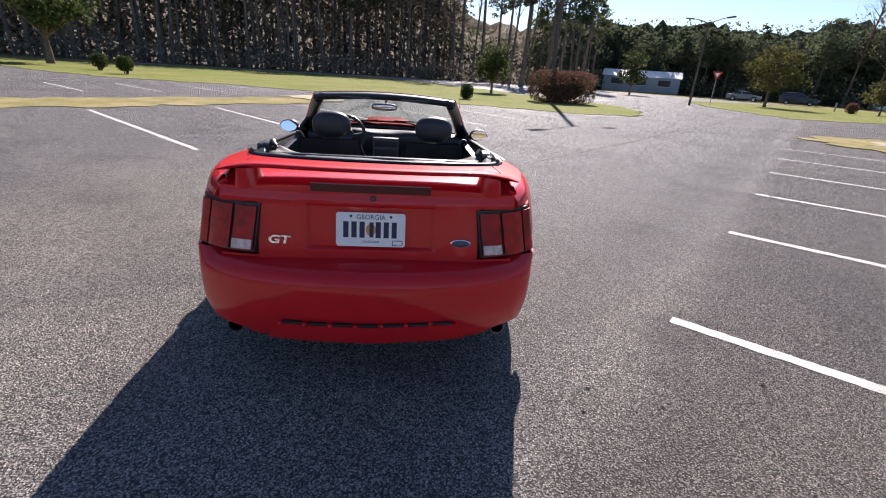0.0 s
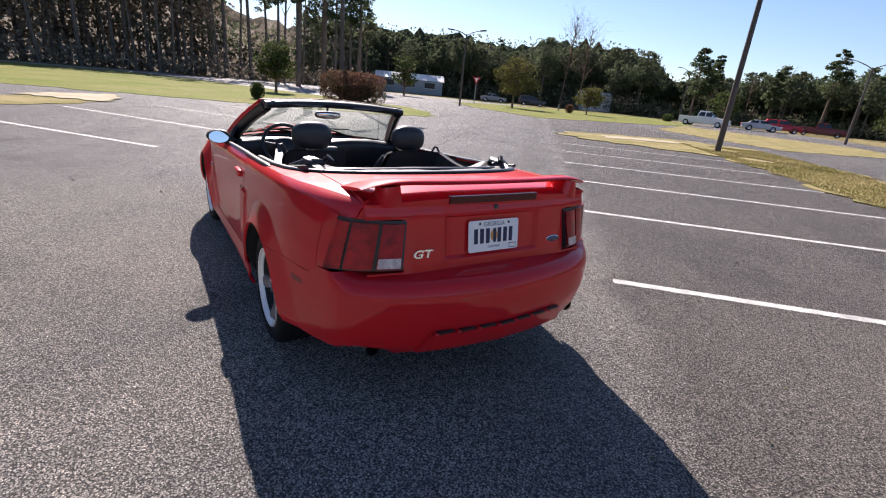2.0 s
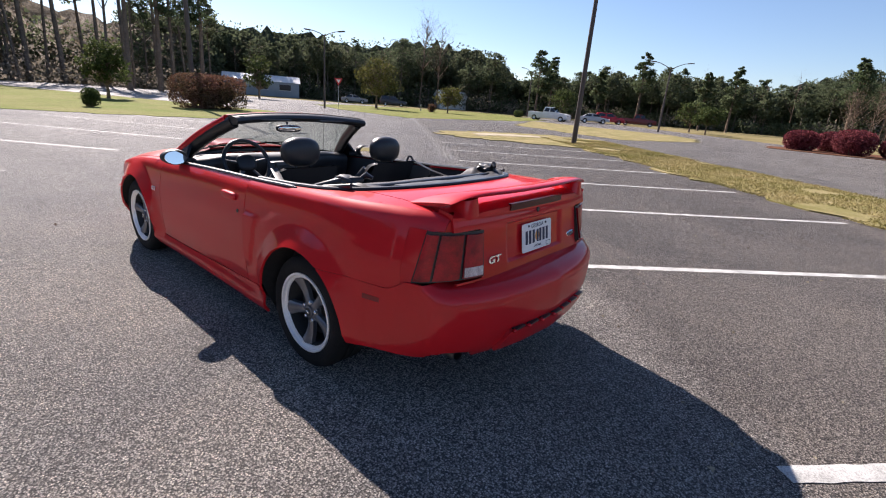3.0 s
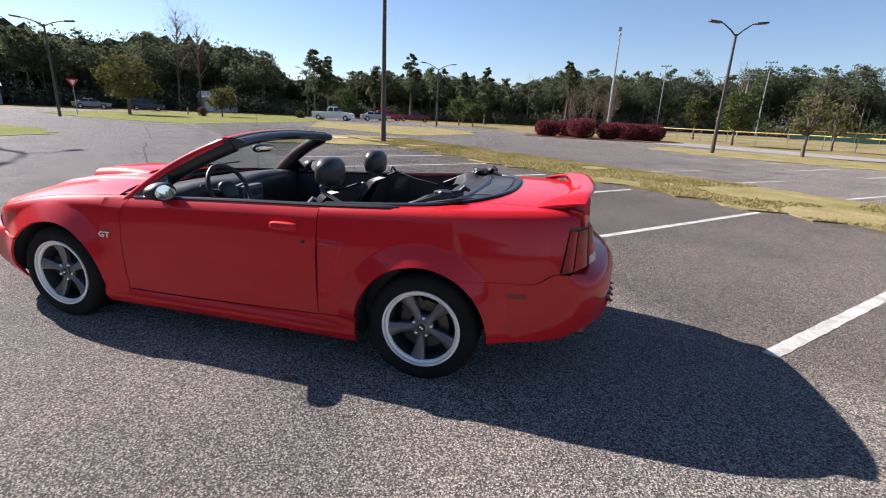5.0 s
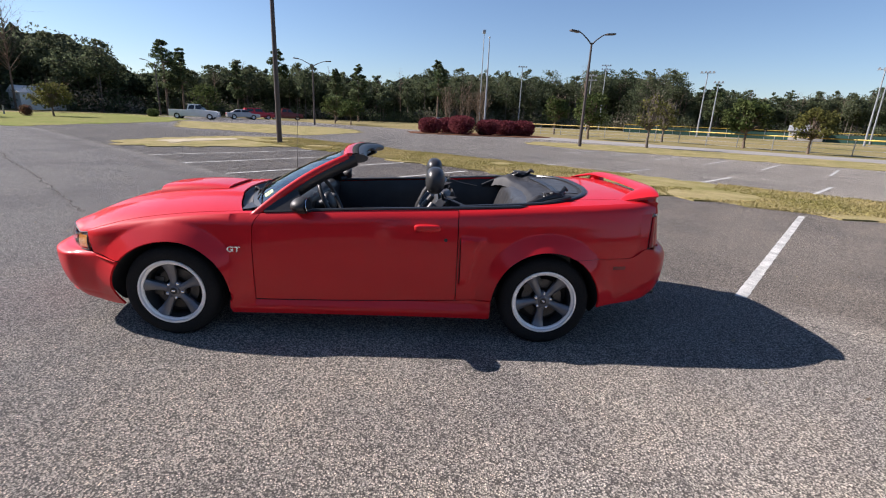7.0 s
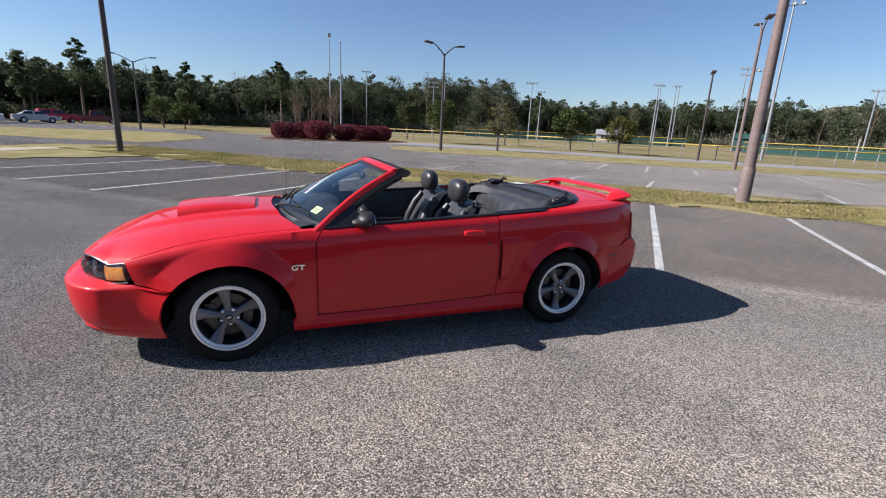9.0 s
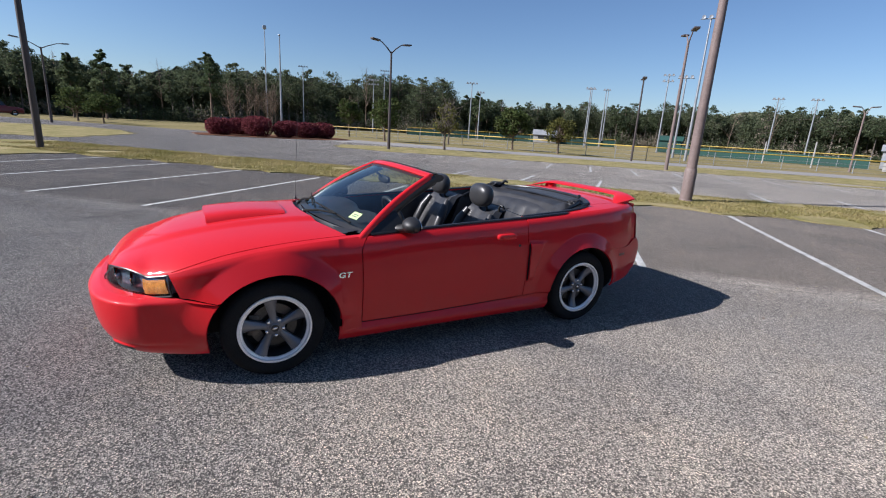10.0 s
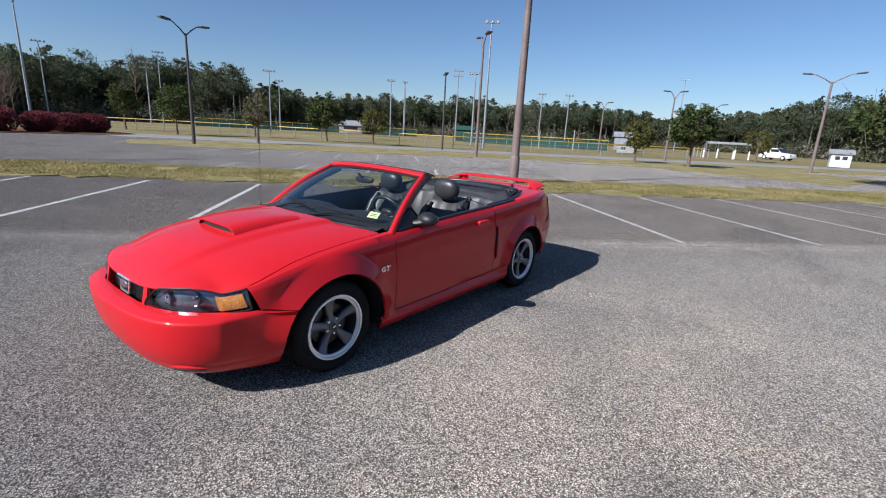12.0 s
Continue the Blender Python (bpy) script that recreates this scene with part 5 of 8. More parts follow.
for s in (-1, 1):
    bm = bmesh.new()
    pts = [ws_pt(s * 1.02, k) + Vector((s * 0.010, -0.004, -0.004)) for k in spread(-0.10, 1.0, 18)]
    add_tube(bm, pts, [0.032 - 0.004 * k for k in spread(0, 1, 18)], 12, flat=(0.80, 1.0))
    pillar = part("windshield_pillar", bm, RED, car)
    bm = bmesh.new()
    pts = [ws_pt(s * 0.995, k) + Vector((-s * 0.006, -0.050, -0.018)) for k in spread(-0.04, 1.0, 14)]
    add_tube(bm, pts, 0.050, 10, flat=(0.85, 1.0))
    part("pillar_trim", bm, TRIM, pillar, "black inner pillar trim")
    # quarter glass wedge and mirror patch at the front of the door
    bm = bmesh.new()
    tri = [Vector((s * 0.812, 1.985, 0.893)), Vector((s * 0.822, 1.66, 0.912)), Vector((s * 0.745, 1.725, 1.035))]
    lo = [bm.verts.new(p) for p in tri]
    hi = [bm.verts.new(p - Vector((s * 0.025, 0, 0))) for p in tri]
    bm.faces.new(lo)
    bm.faces.new(hi[::-1])
    for k in range(3):
        bm.faces.new((lo[k], lo[(k + 1) % 3], hi[(k + 1) % 3], hi[k]))
    part("mirror_sail", recalc(bm), TRIM, car, "black triangular sail panel")
    # door mirror
    bm = bmesh.new()
    got = bmesh.ops.create_icosphere(bm, subdivisions=4, radius=1.0)["verts"]
    for v in got:
        d = v.co
        flat = d.y if d.y > -0.42 else -0.42 - (d.y + 0.42) * 0.05
        v.co = Vector((s * 0.885 + d.x * 0.088, 1.655 + flat * 0.076 + 0.018 * s * d.x * 0.5, 0.956 + d.z * 0.056 * (1 - 0.12 * d.x * s)))
    mirror = part("side_mirror", bm, BLACK, car, "rounded black door mirror")
    bm = bmesh.new()
    add_lathe(bm, [(0.0, 0.0005), (0.0, 0.045), (0.004, 0.046)], (0, 0, 0), "y", 30)
    lift = 0.16 if s < 0 else 0.05                      # the glass leans to the sky, more so on the driver's side
    for v in bm.verts:
        v.co = Vector((s * 0.885 + v.co.x * 1.62, 1.655 - 0.0375 + v.co.y - 0.0015 + v.co.z * lift, 0.956 + v.co.z * 1.02))
    part("mirror_glass", recalc(bm), MIRROR, mirror)
    bm = bmesh.new()
    add_tube(bm, [(s * 0.765, 1.735, 0.918), (s * 0.81, 1.705, 0.922), (s * 0.845, 1.685, 0.932), (s * 0.875, 1.670, 0.944)], [0.030, 0.034, 0.042, 0.046], 12, flat=(1.25, 0.85))
    part("mirror_arm", bm, BLACK, mirror)

# header above the glass: red outside, black padding behind
bm = bmesh.new()
pts = [ws_head(u) + Vector((0, -0.014, 0.004)) for u in spread(-1.05, 1.05, 24)]
add_tube(bm, pts, 0.033, 12, flat=(1.30, 0.72))
header = part("windshield_header", bm, RED, car)
bm = bmesh.new()
pts = [ws_head(u) + Vector((0, -0.075, 0.002 - 0.012)) for u in spread(-1.03, 1.03, 24)]
add_tube(bm, pts, 0.052, 12, flat=(1.25, 0.60))
part("header_trim", bm, VINYL, header, "black padded header rail")
bm = bmesh.new()
pts = [ws_head(u) + Vector((0, -0.055, 0.016)) for u in spread(-1.04, 1.04, 24)]
add_tube(bm, pts, 0.018, 8, flat=(1.6, 0.7))
part("header_seal", bm, RUBBER, header)
for s in (-1, 1):
    bm = bmesh.new()
    p = ws_head(s * 0.50)
    add_box(bm, (p.x - 0.155, p.y - 0.150, p.z - 0.024), (p.x + 0.155, p.y - 0.050, p.z - 0.013), 0.005)
    part("sun_visor", bm, GREYTRIM, header, "grey sun visor folded up")
    bm = bmesh.new()
    add_box(bm, (s * 0.53 - 0.02, p.y - 0.150, p.z - 0.030), (s * 0.53 + 0.02, p.y - 0.105, p.z + 0.004), 0.006)
    part("top_latch", bm, STEEL, header)
bm = bmesh.new()
add_blob(bm, (-0.015, 1.545, 1.175), (0.115, 0.020, 0.032), 3, 3)
rvm = part("rear_view_mirror", bm, BLACK, car, "black inside mirror")
bm = bmesh.new()
add_blob(bm, (-0.015, 1.530, 1.175), (0.106, 0.010, 0.026), 3, 3)
part("mirror_glass", bm, MIRROR, rvm)
bm = bmesh.new()
add_tube(bm, [(-0.015, 1.555, 1.185), (0, 1.60, 1.225), (0, 1.60, 1.235)], 0.009, 8)
part("mirror_stalk", bm, BLACK, rvm)

# cowl, wipers, aerial
def cowl_fn(u, k):
    a = Vector((u * 0.745, hood_back(u * 0.745) - 0.004, 0))
    a.z = top_z(a.x, a.y) - 0.014
    b = ws_base(u * 1.0) + Vector((0, 0.004, -0.006))
    p = a.lerp(b, k)
    p.z -= 0.018 * math.sin(math.pi * k)
    return p


cowl = part("cowl_panel", patch(cowl_fn, spread(-0.92, 0.92, 30), spread(0, 1, 8)), BLACK, car, "black plastic cowl below the windshield")
for x0, x1, k1 in ((-0.10, -0.66, 0.10), (0.42, -0.10, 0.13)):
    bm = bmesh.new()
    a = cowl_fn(x0 / 0.745, 0.55) + Vector((0, 0, 0.028))
    b = ws_pt((x0 * 0.35 + x1 * 0.65) / 0.76, k1) + Vector((0, 0.012, 0.016))
    add_tube(bm, [a, a.lerp(b, 0.5) + Vector((0, 0.01, 0.012)), b], [0.011, 0.008, 0.006], 8)
    arm = part("wiper", bm, RUBBER, car, "black windshield wiper")
    bm = bmesh.new()
    p0 = ws_pt(x1 / 0.77, k1 * 0.55) + Vector((0, 0.012, 0.020))
    p1 = ws_pt((x0 * 0.95) / 0.77, k1 * 1.1) + Vector((0, 0.012, 0.020))
    add_tube(bm, [p0, p0.lerp(p1, 0.5) + Vector((0, 0.002, 0.006)), p1], 0.006, 6)
    part("wiper_blade", bm, RUBBER, arm)
    bm = bmesh.new()
    add_lathe(bm, [(0, 0.018), (0.022, 0.017), (0.030, 0.010), (0.032, 0.0005)], a - Vector((0, 0, 0.020)), "z", 14)
    part("wiper_pivot", recalc(bm), TRIM, arm)
bm = bmesh.new()
az = top_z(0.742, 2.14)
add_lathe(bm, [(-0.004, 0.018), (0.006, 0.017), (0.020, 0.008), (0.028, 0.004)], (0.742, 2.14, az), "z", 16)
aerial = part("aerial", recalc(bm), TRIM, car, "thin upright radio aerial")
bm = bmesh.new()
add_tube(bm, [(0.742, 2.14, az + 0.02), (0.743, 2.125, az + 0.40), (0.744, 2.105, az + 0.78)], [0.0022, 0.0017, 0.0013], 6)
part("mast", bm, STEEL, aerial)

# ---- wheels ----
def tyre_bm():
    bm = bmesh.new()
    w, r = 0.118, 0.322
    prof = [(-w + 0.012, 0.222), (-w, 0.240), (-w - 0.004, 0.272), (-w + 0.002, 0.298), (-w + 0.018, 0.314), (-w + 0.040, r), (-0.052, r), (-0.050, r - 0.007), (-0.044, r - 0.007), (-0.042, r),
            (-0.004, r), (-0.003, r - 0.007), (0.003, r - 0.007), (0.004, r), (0.042, r), (0.044, r - 0.007), (0.050, r - 0.007), (0.052, r), (w - 0.040, r), (w - 0.018, 0.314), (w - 0.002, 0.298), (w + 0.004, 0.272), (w, 0.240), (w - 0.012, 0.222)]
    add_lathe(bm, prof, (0, 0, 0), "x", 64)
    return recalc(bm)


def rim_bm():
    bm = bmesh.new()
    add_lathe(bm, [(-0.112, 0.228), (-0.119, 0.227), (-0.121, 0.222), (-0.119, 0.214), (-0.108, 0.2095), (-0.103, 0.198), (-0.094, 0.195)], (0, 0, 0), "x", 64)
    return recalc(bm)


def barrel_bm():
    bm = bmesh.new()
    add_lathe(bm, [(-0.095, 0.1955), (-0.070, 0.190), (0.09, 0.188), (0.10, 0.22)], (0, 0, 0), "x", 48)
    return recalc(bm)


def spoke_bm(k):
    """One broad spoke, narrow at the hub and waisted, dished inwards."""
    bm = bmesh.new()
    rows = []
    for i in range(9):
        t = i / 8
        r = 0.050 + (0.199 - 0.050) * t
        half = 0.0195 + 0.022 * t ** 1.3 + 0.05 * max(0, t - 0.8) ** 1.3 + 0.010 * max(0, 0.2 - t)
        face = -0.076 - 0.020 * t - 0.010 * math.sin(math.pi * t) * -1
        rows.append([bm.verts.new(Vector((x, y, r))) for x, y in
                     ((face + 0.030, -half * 1.05), (face + 0.006, -half), (face - 0.004, -half * 0.55), (face - 0.006, 0), (face - 0.004, half * 0.55), (face + 0.006, half), (face + 0.030, half * 1.05))])
    for a, b in zip(rows, rows[1:]):
        for j in range(6):
            bm.faces.new((a[j], a[j + 1], b[j + 1], b[j]))
    bm.faces.new(rows[0])
    bm.faces.new(rows[-1][::-1])
    bmesh.ops.rotate(bm, verts=bm.verts, cent=(0, 0, 0), matrix=Matrix.Rotation(2 * math.pi * k / 5 + 0.12, 3, "X"))
    return recalc(bm)


def wheel_at(x, y, z, side, turn):
    base = link_mesh("wheel", rim_bm(), ALLOY, car, "five-spoke wheel with grey spokes and a polished lip")
    base.matrix_basis = pose(x, y, z, turn, 0, 0 if side < 0 else 180)
    part("barrel", barrel_bm(), BARREL, base)
    part("tyre", tyre_bm(), RUBBER, base, "black low-profile tyre")
    for k in range(5):
        part("spoke", spoke_bm(k), SPOKE, base)
    bm = bmesh.new()
    add_lathe(bm, [(-0.050, 0.066), (-0.070, 0.064), (-0.078, 0.055), (-0.080, 0.034), (-0.088, 0.033), (-0.091, 0.028), (-0.092, 0.0005)], (0, 0, 0), "x", 36)
    hub = part("hub", recalc(bm), SPOKE, base)
    bm = bmesh.new()
    add_lathe(bm, [(-0.0925, 0.024), (-0.0945, 0.022), (-0.095, 0.0005)], (0, 0, 0), "x", 24)
    cap = part("centre_cap", recalc(bm), TRIM, base)
    bm = bmesh.new()
    add_blob(bm, (-0.0955, 0, 0), (0.002, 0.015, 0.007), 2)
    part("cap_emblem", bm, CHROME, cap)
    for k in range(5):
        a = 2 * math.pi * (k + 0.5) / 5 + 0.12
        bm = bmesh.new()
        add_lathe(bm, [(-0.060, 0.0105), (-0.084, 0.010), (-0.088, 0.006), (-0.0885, 0.0005)], (0, 0.054 * -math.sin(a), 0.054 * math.cos(a)), "x", 8)
        part("lug_nut", recalc(bm), CHROME, base)
    bm = bmesh.new()
    add_lathe(bm, [(0.000, 0.001), (-0.002, 0.07), (-0.030, 0.085), (-0.030, 0.145), (-0.010, 0.145), (-0.010, 0.09)], (0, 0, 0), "x", 36)
    part("brake_disc", recalc(bm), STEEL, base)
    bm = bmesh.new()
    add_lathe(bm, [(0.012, 0.186), (0.010, 0.02)], (0, 0, 0), "x", 36)
    part("brake_shield", recalc(bm), DARKVOID, base)
    bm = bmesh.new()
    add_box(bm, (-0.040, -0.070, 0.090), (0.010, 0.070, 0.158), 0.012)
    bmesh.ops.rotate(bm, verts=bm.verts, cent=(0, 0, 0), matrix=Matrix.Rotation(-1.2, 3, "X"))
    part("brake_caliper", bm, STEEL, base)
    return base


for s in (-1, 1):
    wheel_at(s * 0.768, 0.0, 0.321, s, 35)
    wheel_at(s * 0.768, WB, 0.320, s, -14)

# wheel houses and underbody
for s in (-1, 1):
    for ya, za, r, st in ARCHES:
        bm = bmesh.new()
        rows = []
        for i in range(25):
            a = math.radians(-16 + 212 * i / 24)
            y, z = ya + (r + 0.004) * math.cos(a) * (st if math.cos(a) > 0 else 1), za + (r + 0.004) * math.sin(a)
            z = max(z, 0.22)
            rows.append((bm.verts.new((s * (side_x(min(max(y, -0.7), 3.1), max(z, 0.2)) - 0.012 - 0.05 * max(0, (0.40 - z) / 0.2)), y, z)), bm.verts.new((s * 0.55, y, z))))
        for a, b in zip(rows, rows[1:]):
            bm.faces.new((a[0], b[0], b[1], a[1]))
        bm.faces.new([r_[1] for r_ in rows])
        part("wheel_liner", recalc(bm), DARKVOID, car, "black wheel-arch liner")
bm = bmesh.new()
add_box(bm, (-0.80, 0.37, 0.20), (0.80, 2.17, 0.30), 0.02)
add_box(bm, (-0.56, -0.80, 0.36), (0.56, 0.37, 0.44), 0.02)
add_box(bm, (-0.56, 2.17, 0.21), (0.56, 3.40, 0.30), 0.02)
part("underbody", bm, DARKVOID, car, "dark underbody")
bm = bmesh.new()
add_box(bm, (-0.54, 2.10, 0.30), (0.54, 3.34, 0.60), 0.02)
part("engine_bay", bm, DARKVOID, car)
bm = bmesh.new()
add_box(bm, (-0.50, -0.80, 0.42), (0.50, -0.36, 0.66), 0.02)
part("trunk_well", bm, DARKVOID, car)

# ---- cabin ----
bm = bmesh.new()
add_box(bm, (-0.74, 0.05, 0.305), (0.74, 2.12, 0.335), 0.0)
tub = part("cabin_floor", bm, CARPET, car, "dark carpet floor")
for s in (-1, 1):
    def card_fn(y, k, s=s):
        z = 0.31 + (BELT(y) - 0.012 - 0.31) * k
        x = 0.742 - 0.035 * math.sin(math.pi * min(1, k * 1.1)) * -0.3 + 0.045 * k ** 4
        return Vector((s * min(x, side_x(y, max(z, 0.3)) - 0.03), y, z))
    card = part("door_card", patch(card_fn, spread(0.635, 2.02, 20), spread(0, 1, 10), rim=0.02, inside=(s * 2.0, 1.2, 0.6)), VINYL, car, "black moulded door trim")
    bm = bmesh.new()
    add_box(bm, (min(s * 0.68, s * 0.75), 0.95, 0.60), (max(s * 0.68, s * 0.75), 1.50, 0.655), 0.02)
    part("armrest", bm, VINYL, card)
    part("rear_side_trim", patch(card_fn, spread(-0.20, 0.63, 12), spread(0, 1, 8), rim=0.02, inside=(s * 2.0, 0.2, 0.6)), VINYL, car)

# dashboard: long pad with hood over the dials
def dash_fn(u, k):
    x = u * 0.735
    prof_y = cub([(0, 2.12), (0.35, 1.95), (0.60, 1.80), (0.72, 1.735), (0.82, 1.720), (0.92, 1.745), (1.0, 1.80)])
    prof_z = cub([(0, 0.905), (0.35, 0.925), (0.60, 0.930), (0.72, 0.905), (0.82, 0.86), (0.92, 0.72), (1.0, 0.56)])
    y, z = prof_y(k), prof_z(k)
    for c in (-0.36, 0.36):
        b = math.exp(-((x - c) / 0.22) ** 4)
        z += 0.022 * b * math.exp(-((k - 0.66) / 0.16) ** 2)
        y -= 0.030 * b * math.exp(-((k - 0.75) / 0.2) ** 2)
    z -= 0.02 * abs(u) ** 4 * (1 - k)
    return Vector((x, y, z))


dash = part("dashboard", patch(dash_fn, spread(-1, 1, 48), spread(0, 1, 26), rim=0.0, inside=(0, 2.2, 0.5)), VINYL, car, "black twin-cowl dashboard")
bm = bmesh.new()
add_box(bm, (-0.125, 1.660, 0.56), (0.125, 1.76, 0.885), 0.018)
stack = part("dash_centre", bm, GREYTRIM, dash, "grey centre stack with vents and radio")
for z0, z1 in ((0.80, 0.855), (0.70, 0.775), (0.60, 0.68)):
    bm = bmesh.new()
    add_box(bm, (-0.105, 1.655, z0), (0.105, 1.668, z1), 0.004)
    part("stack_panel", bm, BLACK, stack)
bm = bmesh.new()
add_box(bm, (-0.115, 0.60, 0.33), (0.115, 1.70, 0.53), 0.03)
console = part("centre_console", bm, VINYL, car, "black centre console")
bm = bmesh.new()
add_tube(bm, [(0, 1.38, 0.52), (0, 1.36, 0.62), (0, 1.345, 0.66)], [0.012, 0.010, 0.022], 10)
part("gear_lever", bm, BLACK, console)
for x in (-0.46, -0.30):
    bm = bmesh.new()
    add_lathe(bm, [(0, 0.052), (-0.012, 0.056), (-0.012, 0.049), (-0.004, 0.047), (-0.003, 0.0005)], (x, 1.735, 0.885), "y", 24)
    part("dial", recalc(bm), GREYTRIM, dash)

# steering wheel
SW = pose(-0.375, 1.575, 0.905, 64, 0, 0)
bm = bmesh.new()
add_tube(bm, [SW @ Vector((0.182 * math.cos(a), 0.182 * math.sin(a), 0)) for a in spread(0, 2 * math.pi, 40)], 0.0155, 10, caps=False)
steer = part("steering_wheel", bm, LEATHER, car, "black leather steering wheel with grey spokes")
for a in (0.15, math.pi - 0.15, -0.95, math.pi + 0.95):
    bm = bmesh.new()
    add_tube(bm, [SW @ Vector((0.045 * math.cos(a), 0.045 * math.sin(a), -0.03)), SW @ Vector((0.178 * math.cos(a), 0.178 * math.sin(a), 0))], [0.024, 0.015], 8, flat=(1, 0.5))
    part("wheel_spoke", bm, GREYTRIM, steer)
bm = bmesh.new()
add_blob(bm, (0, 0, -0.012), (0.078, 0.070, 0.030), 3, 3)
bmesh.ops.transform(bm, matrix=SW, verts=bm.verts)
part("airbag_cover", bm, VINYL, steer)
bm = bmesh.new()
add_tube(bm, [SW @ Vector((0, 0, -0.03)), SW @ Vector((0, 0, -0.22))], [0.035, 0.045], 12)
part("steering_column", bm, VINYL, steer)


# front seats
def seat_at(cx):
    # backrest: curved pad
    def back_fn(u, k):
        w = 0.245 - 0.05 * max(0, k - 0.55) ** 1.3 * 2.0
        x = u * w
        z = 0.50 + 0.50 * k
        y = 0.965 - 0.235 * k
        bolster = 0.055 * abs(u) ** 3 * (1 - 0.5 * k)
        y += bolster - 0.012 * math.cos(u * 9) * 0.25 * (abs(u) < 0.6) + 0.028 * math.sin(math.pi * k)
        edge = max(0, abs(u) - 0.9) / 0.1
        y -= 0.07 * edge ** 2
        top = max(0, k - 0.92) / 0.08
        y -= 0.06 * top ** 2
        return Vector((cx + x, y, z))
    front_side = patch(back_fn, spread(-1, 1, 22), spread(0, 1, 18), rim=0.0, inside=(cx, 0.3, 0.75))

    def rear_side(u, k):
        p = back_fn(u * 0.98, k)
        p.y = 0.965 - 0.235 * k - 0.075 - 0.03 * (1 - u * u) * (1 - k * 0.5)
        return p
    patch(rear_side, spread(-1, 1, 16), spread(0, 1, 12), rim=0.0, inside=(cx, 3.0, 0.75), bm=front_side)
    seat = part("front_seat", front_side, LEATHER, car, "black leather bucket seat with headrest")
    bm = bmesh.new()
    add_blob(bm, (cx, 1.165, 0.485), (0.255, 0.27, 0.085), 4, 3.2)
    part("seat_cushion", bm, LEATHER, seat)
    for s in (-1, 1):
        bm = bmesh.new()
        add_tube(bm, [(cx + s * 0.225, 0.96, 0.56), (cx + s * 0.228, 0.92, 0.70), (cx + s * 0.215, 0.86, 0.84), (cx + s * 0.185, 0.80, 0.94)], [0.040, 0.048, 0.042, 0.026], 10)
        part("seat_bolster", bm, LEATHER, seat)
    bm = bmesh.new()
    add_blob(bm, (cx, 0.790, 1.085), (0.142, 0.072, 0.100), 4, 2.5)
    part("headrest", bm, LEATHER, seat, "rounded black leather headrest")
    for x in (-0.055, 0.055):
        bm = bmesh.new()
        add_tube(bm, [(cx + x, 0.752, 0.94), (cx + x, 0.770, 1.04)], 0.007, 8)
        part("headrest_post", bm, STEEL, seat)
    # belt guide beside the outer shoulder
    s = 1 if cx > 0 else -1
    bm = bmesh.new()
    add_tube(bm, [(cx + s * 0.185, 0.72, 0.93), (cx + s * 0.205, 0.735, 1.0), (cx + s * 0.225, 0.737, 1.030), (cx + s * 0.245, 0.73, 1.026), (cx + s * 0.252, 0.71, 0.995)], [0.011, 0.010, 0.009, 0.009, 0.008], 8)
    part("belt_guide", bm, BLACK, seat)
    bm = bmesh.new()
    a, b = Vector((cx + s * 0.245, 0.715, 1.0)), Vector((s * 0.735, 0.36, 0.90))
    add_tube(bm, [a, a.lerp(b, 0.5) - Vector((0, 0, 0.012)), b], 0.023, 6, flat=(1.0, 0.10))
    part("seat_belt", bm, BLACK, seat, "black seat belt webbing")


for cx in (-0.385, 0.385):
    seat_at(cx)

# rear bench
def bench_fn(u, k):
    x = u * 0.66
    y = 0.215 - 0.125 * k + 0.006 * abs(math.sin(x * 19)) * min(1, 4 * k) * min(1, 5 * (1 - k))
    y += 0.035 * math.cos(x * 4.8) ** 2 * math.sin(math.pi * k)
    z = 0.50 + 0.478 * k - 0.012 * abs(u) ** 4
    y -= 0.05 * (max(0, k - 0.86) / 0.14) ** 2
    return Vector((x, y, z))


bench = part("rear_bench", patch(bench_fn, spread(-1, 1, 72), spread(0, 1, 16), rim=0.04, inside=(0, -1, 0.7)), LEATHER, car, "black leather rear bench")
bm = bmesh.new()
add_box(bm, (-0.60, 0.12, 0.34), (0.60, 0.62, 0.52), 0.05)
part("bench_cushion", bm, LEATHER, bench)
# black floor of the top well and trim rim round it
bm = bmesh.new()
rim_pts = []
for k in spread(-1, 1, 60):
    a = k * math.pi / 2
    x = 0.762 * (abs(math.sin(a)) ** (2 / 2.6)) * (1 if a >= 0 else -1)
    rim_pts.append(Vector((x, well_y(x), 0)))
rim_pts = [Vector((-0.775, y, 0)) for y in spread(0.62, 0.23, 6)] + rim_pts + [Vector((0.775, y, 0)) for y in spread(0.23, 0.62, 6)]
for p in rim_pts:
    p.z = deck_top(min(abs(p.x), 0.78), p.y) + 0.004
add_tube(bm, rim_pts, 0.020, 8, flat=(1.0, 0.6))
well_trim = part("well_trim", bm, TRIM, car, "glossy black trim round the folded top")
bm = bmesh.new()
add_box(bm, (-0.74, -0.40, 0.66), (0.74, 0.10, 0.70), 0.0)
part("well_floor", bm, DARKVOID, car)


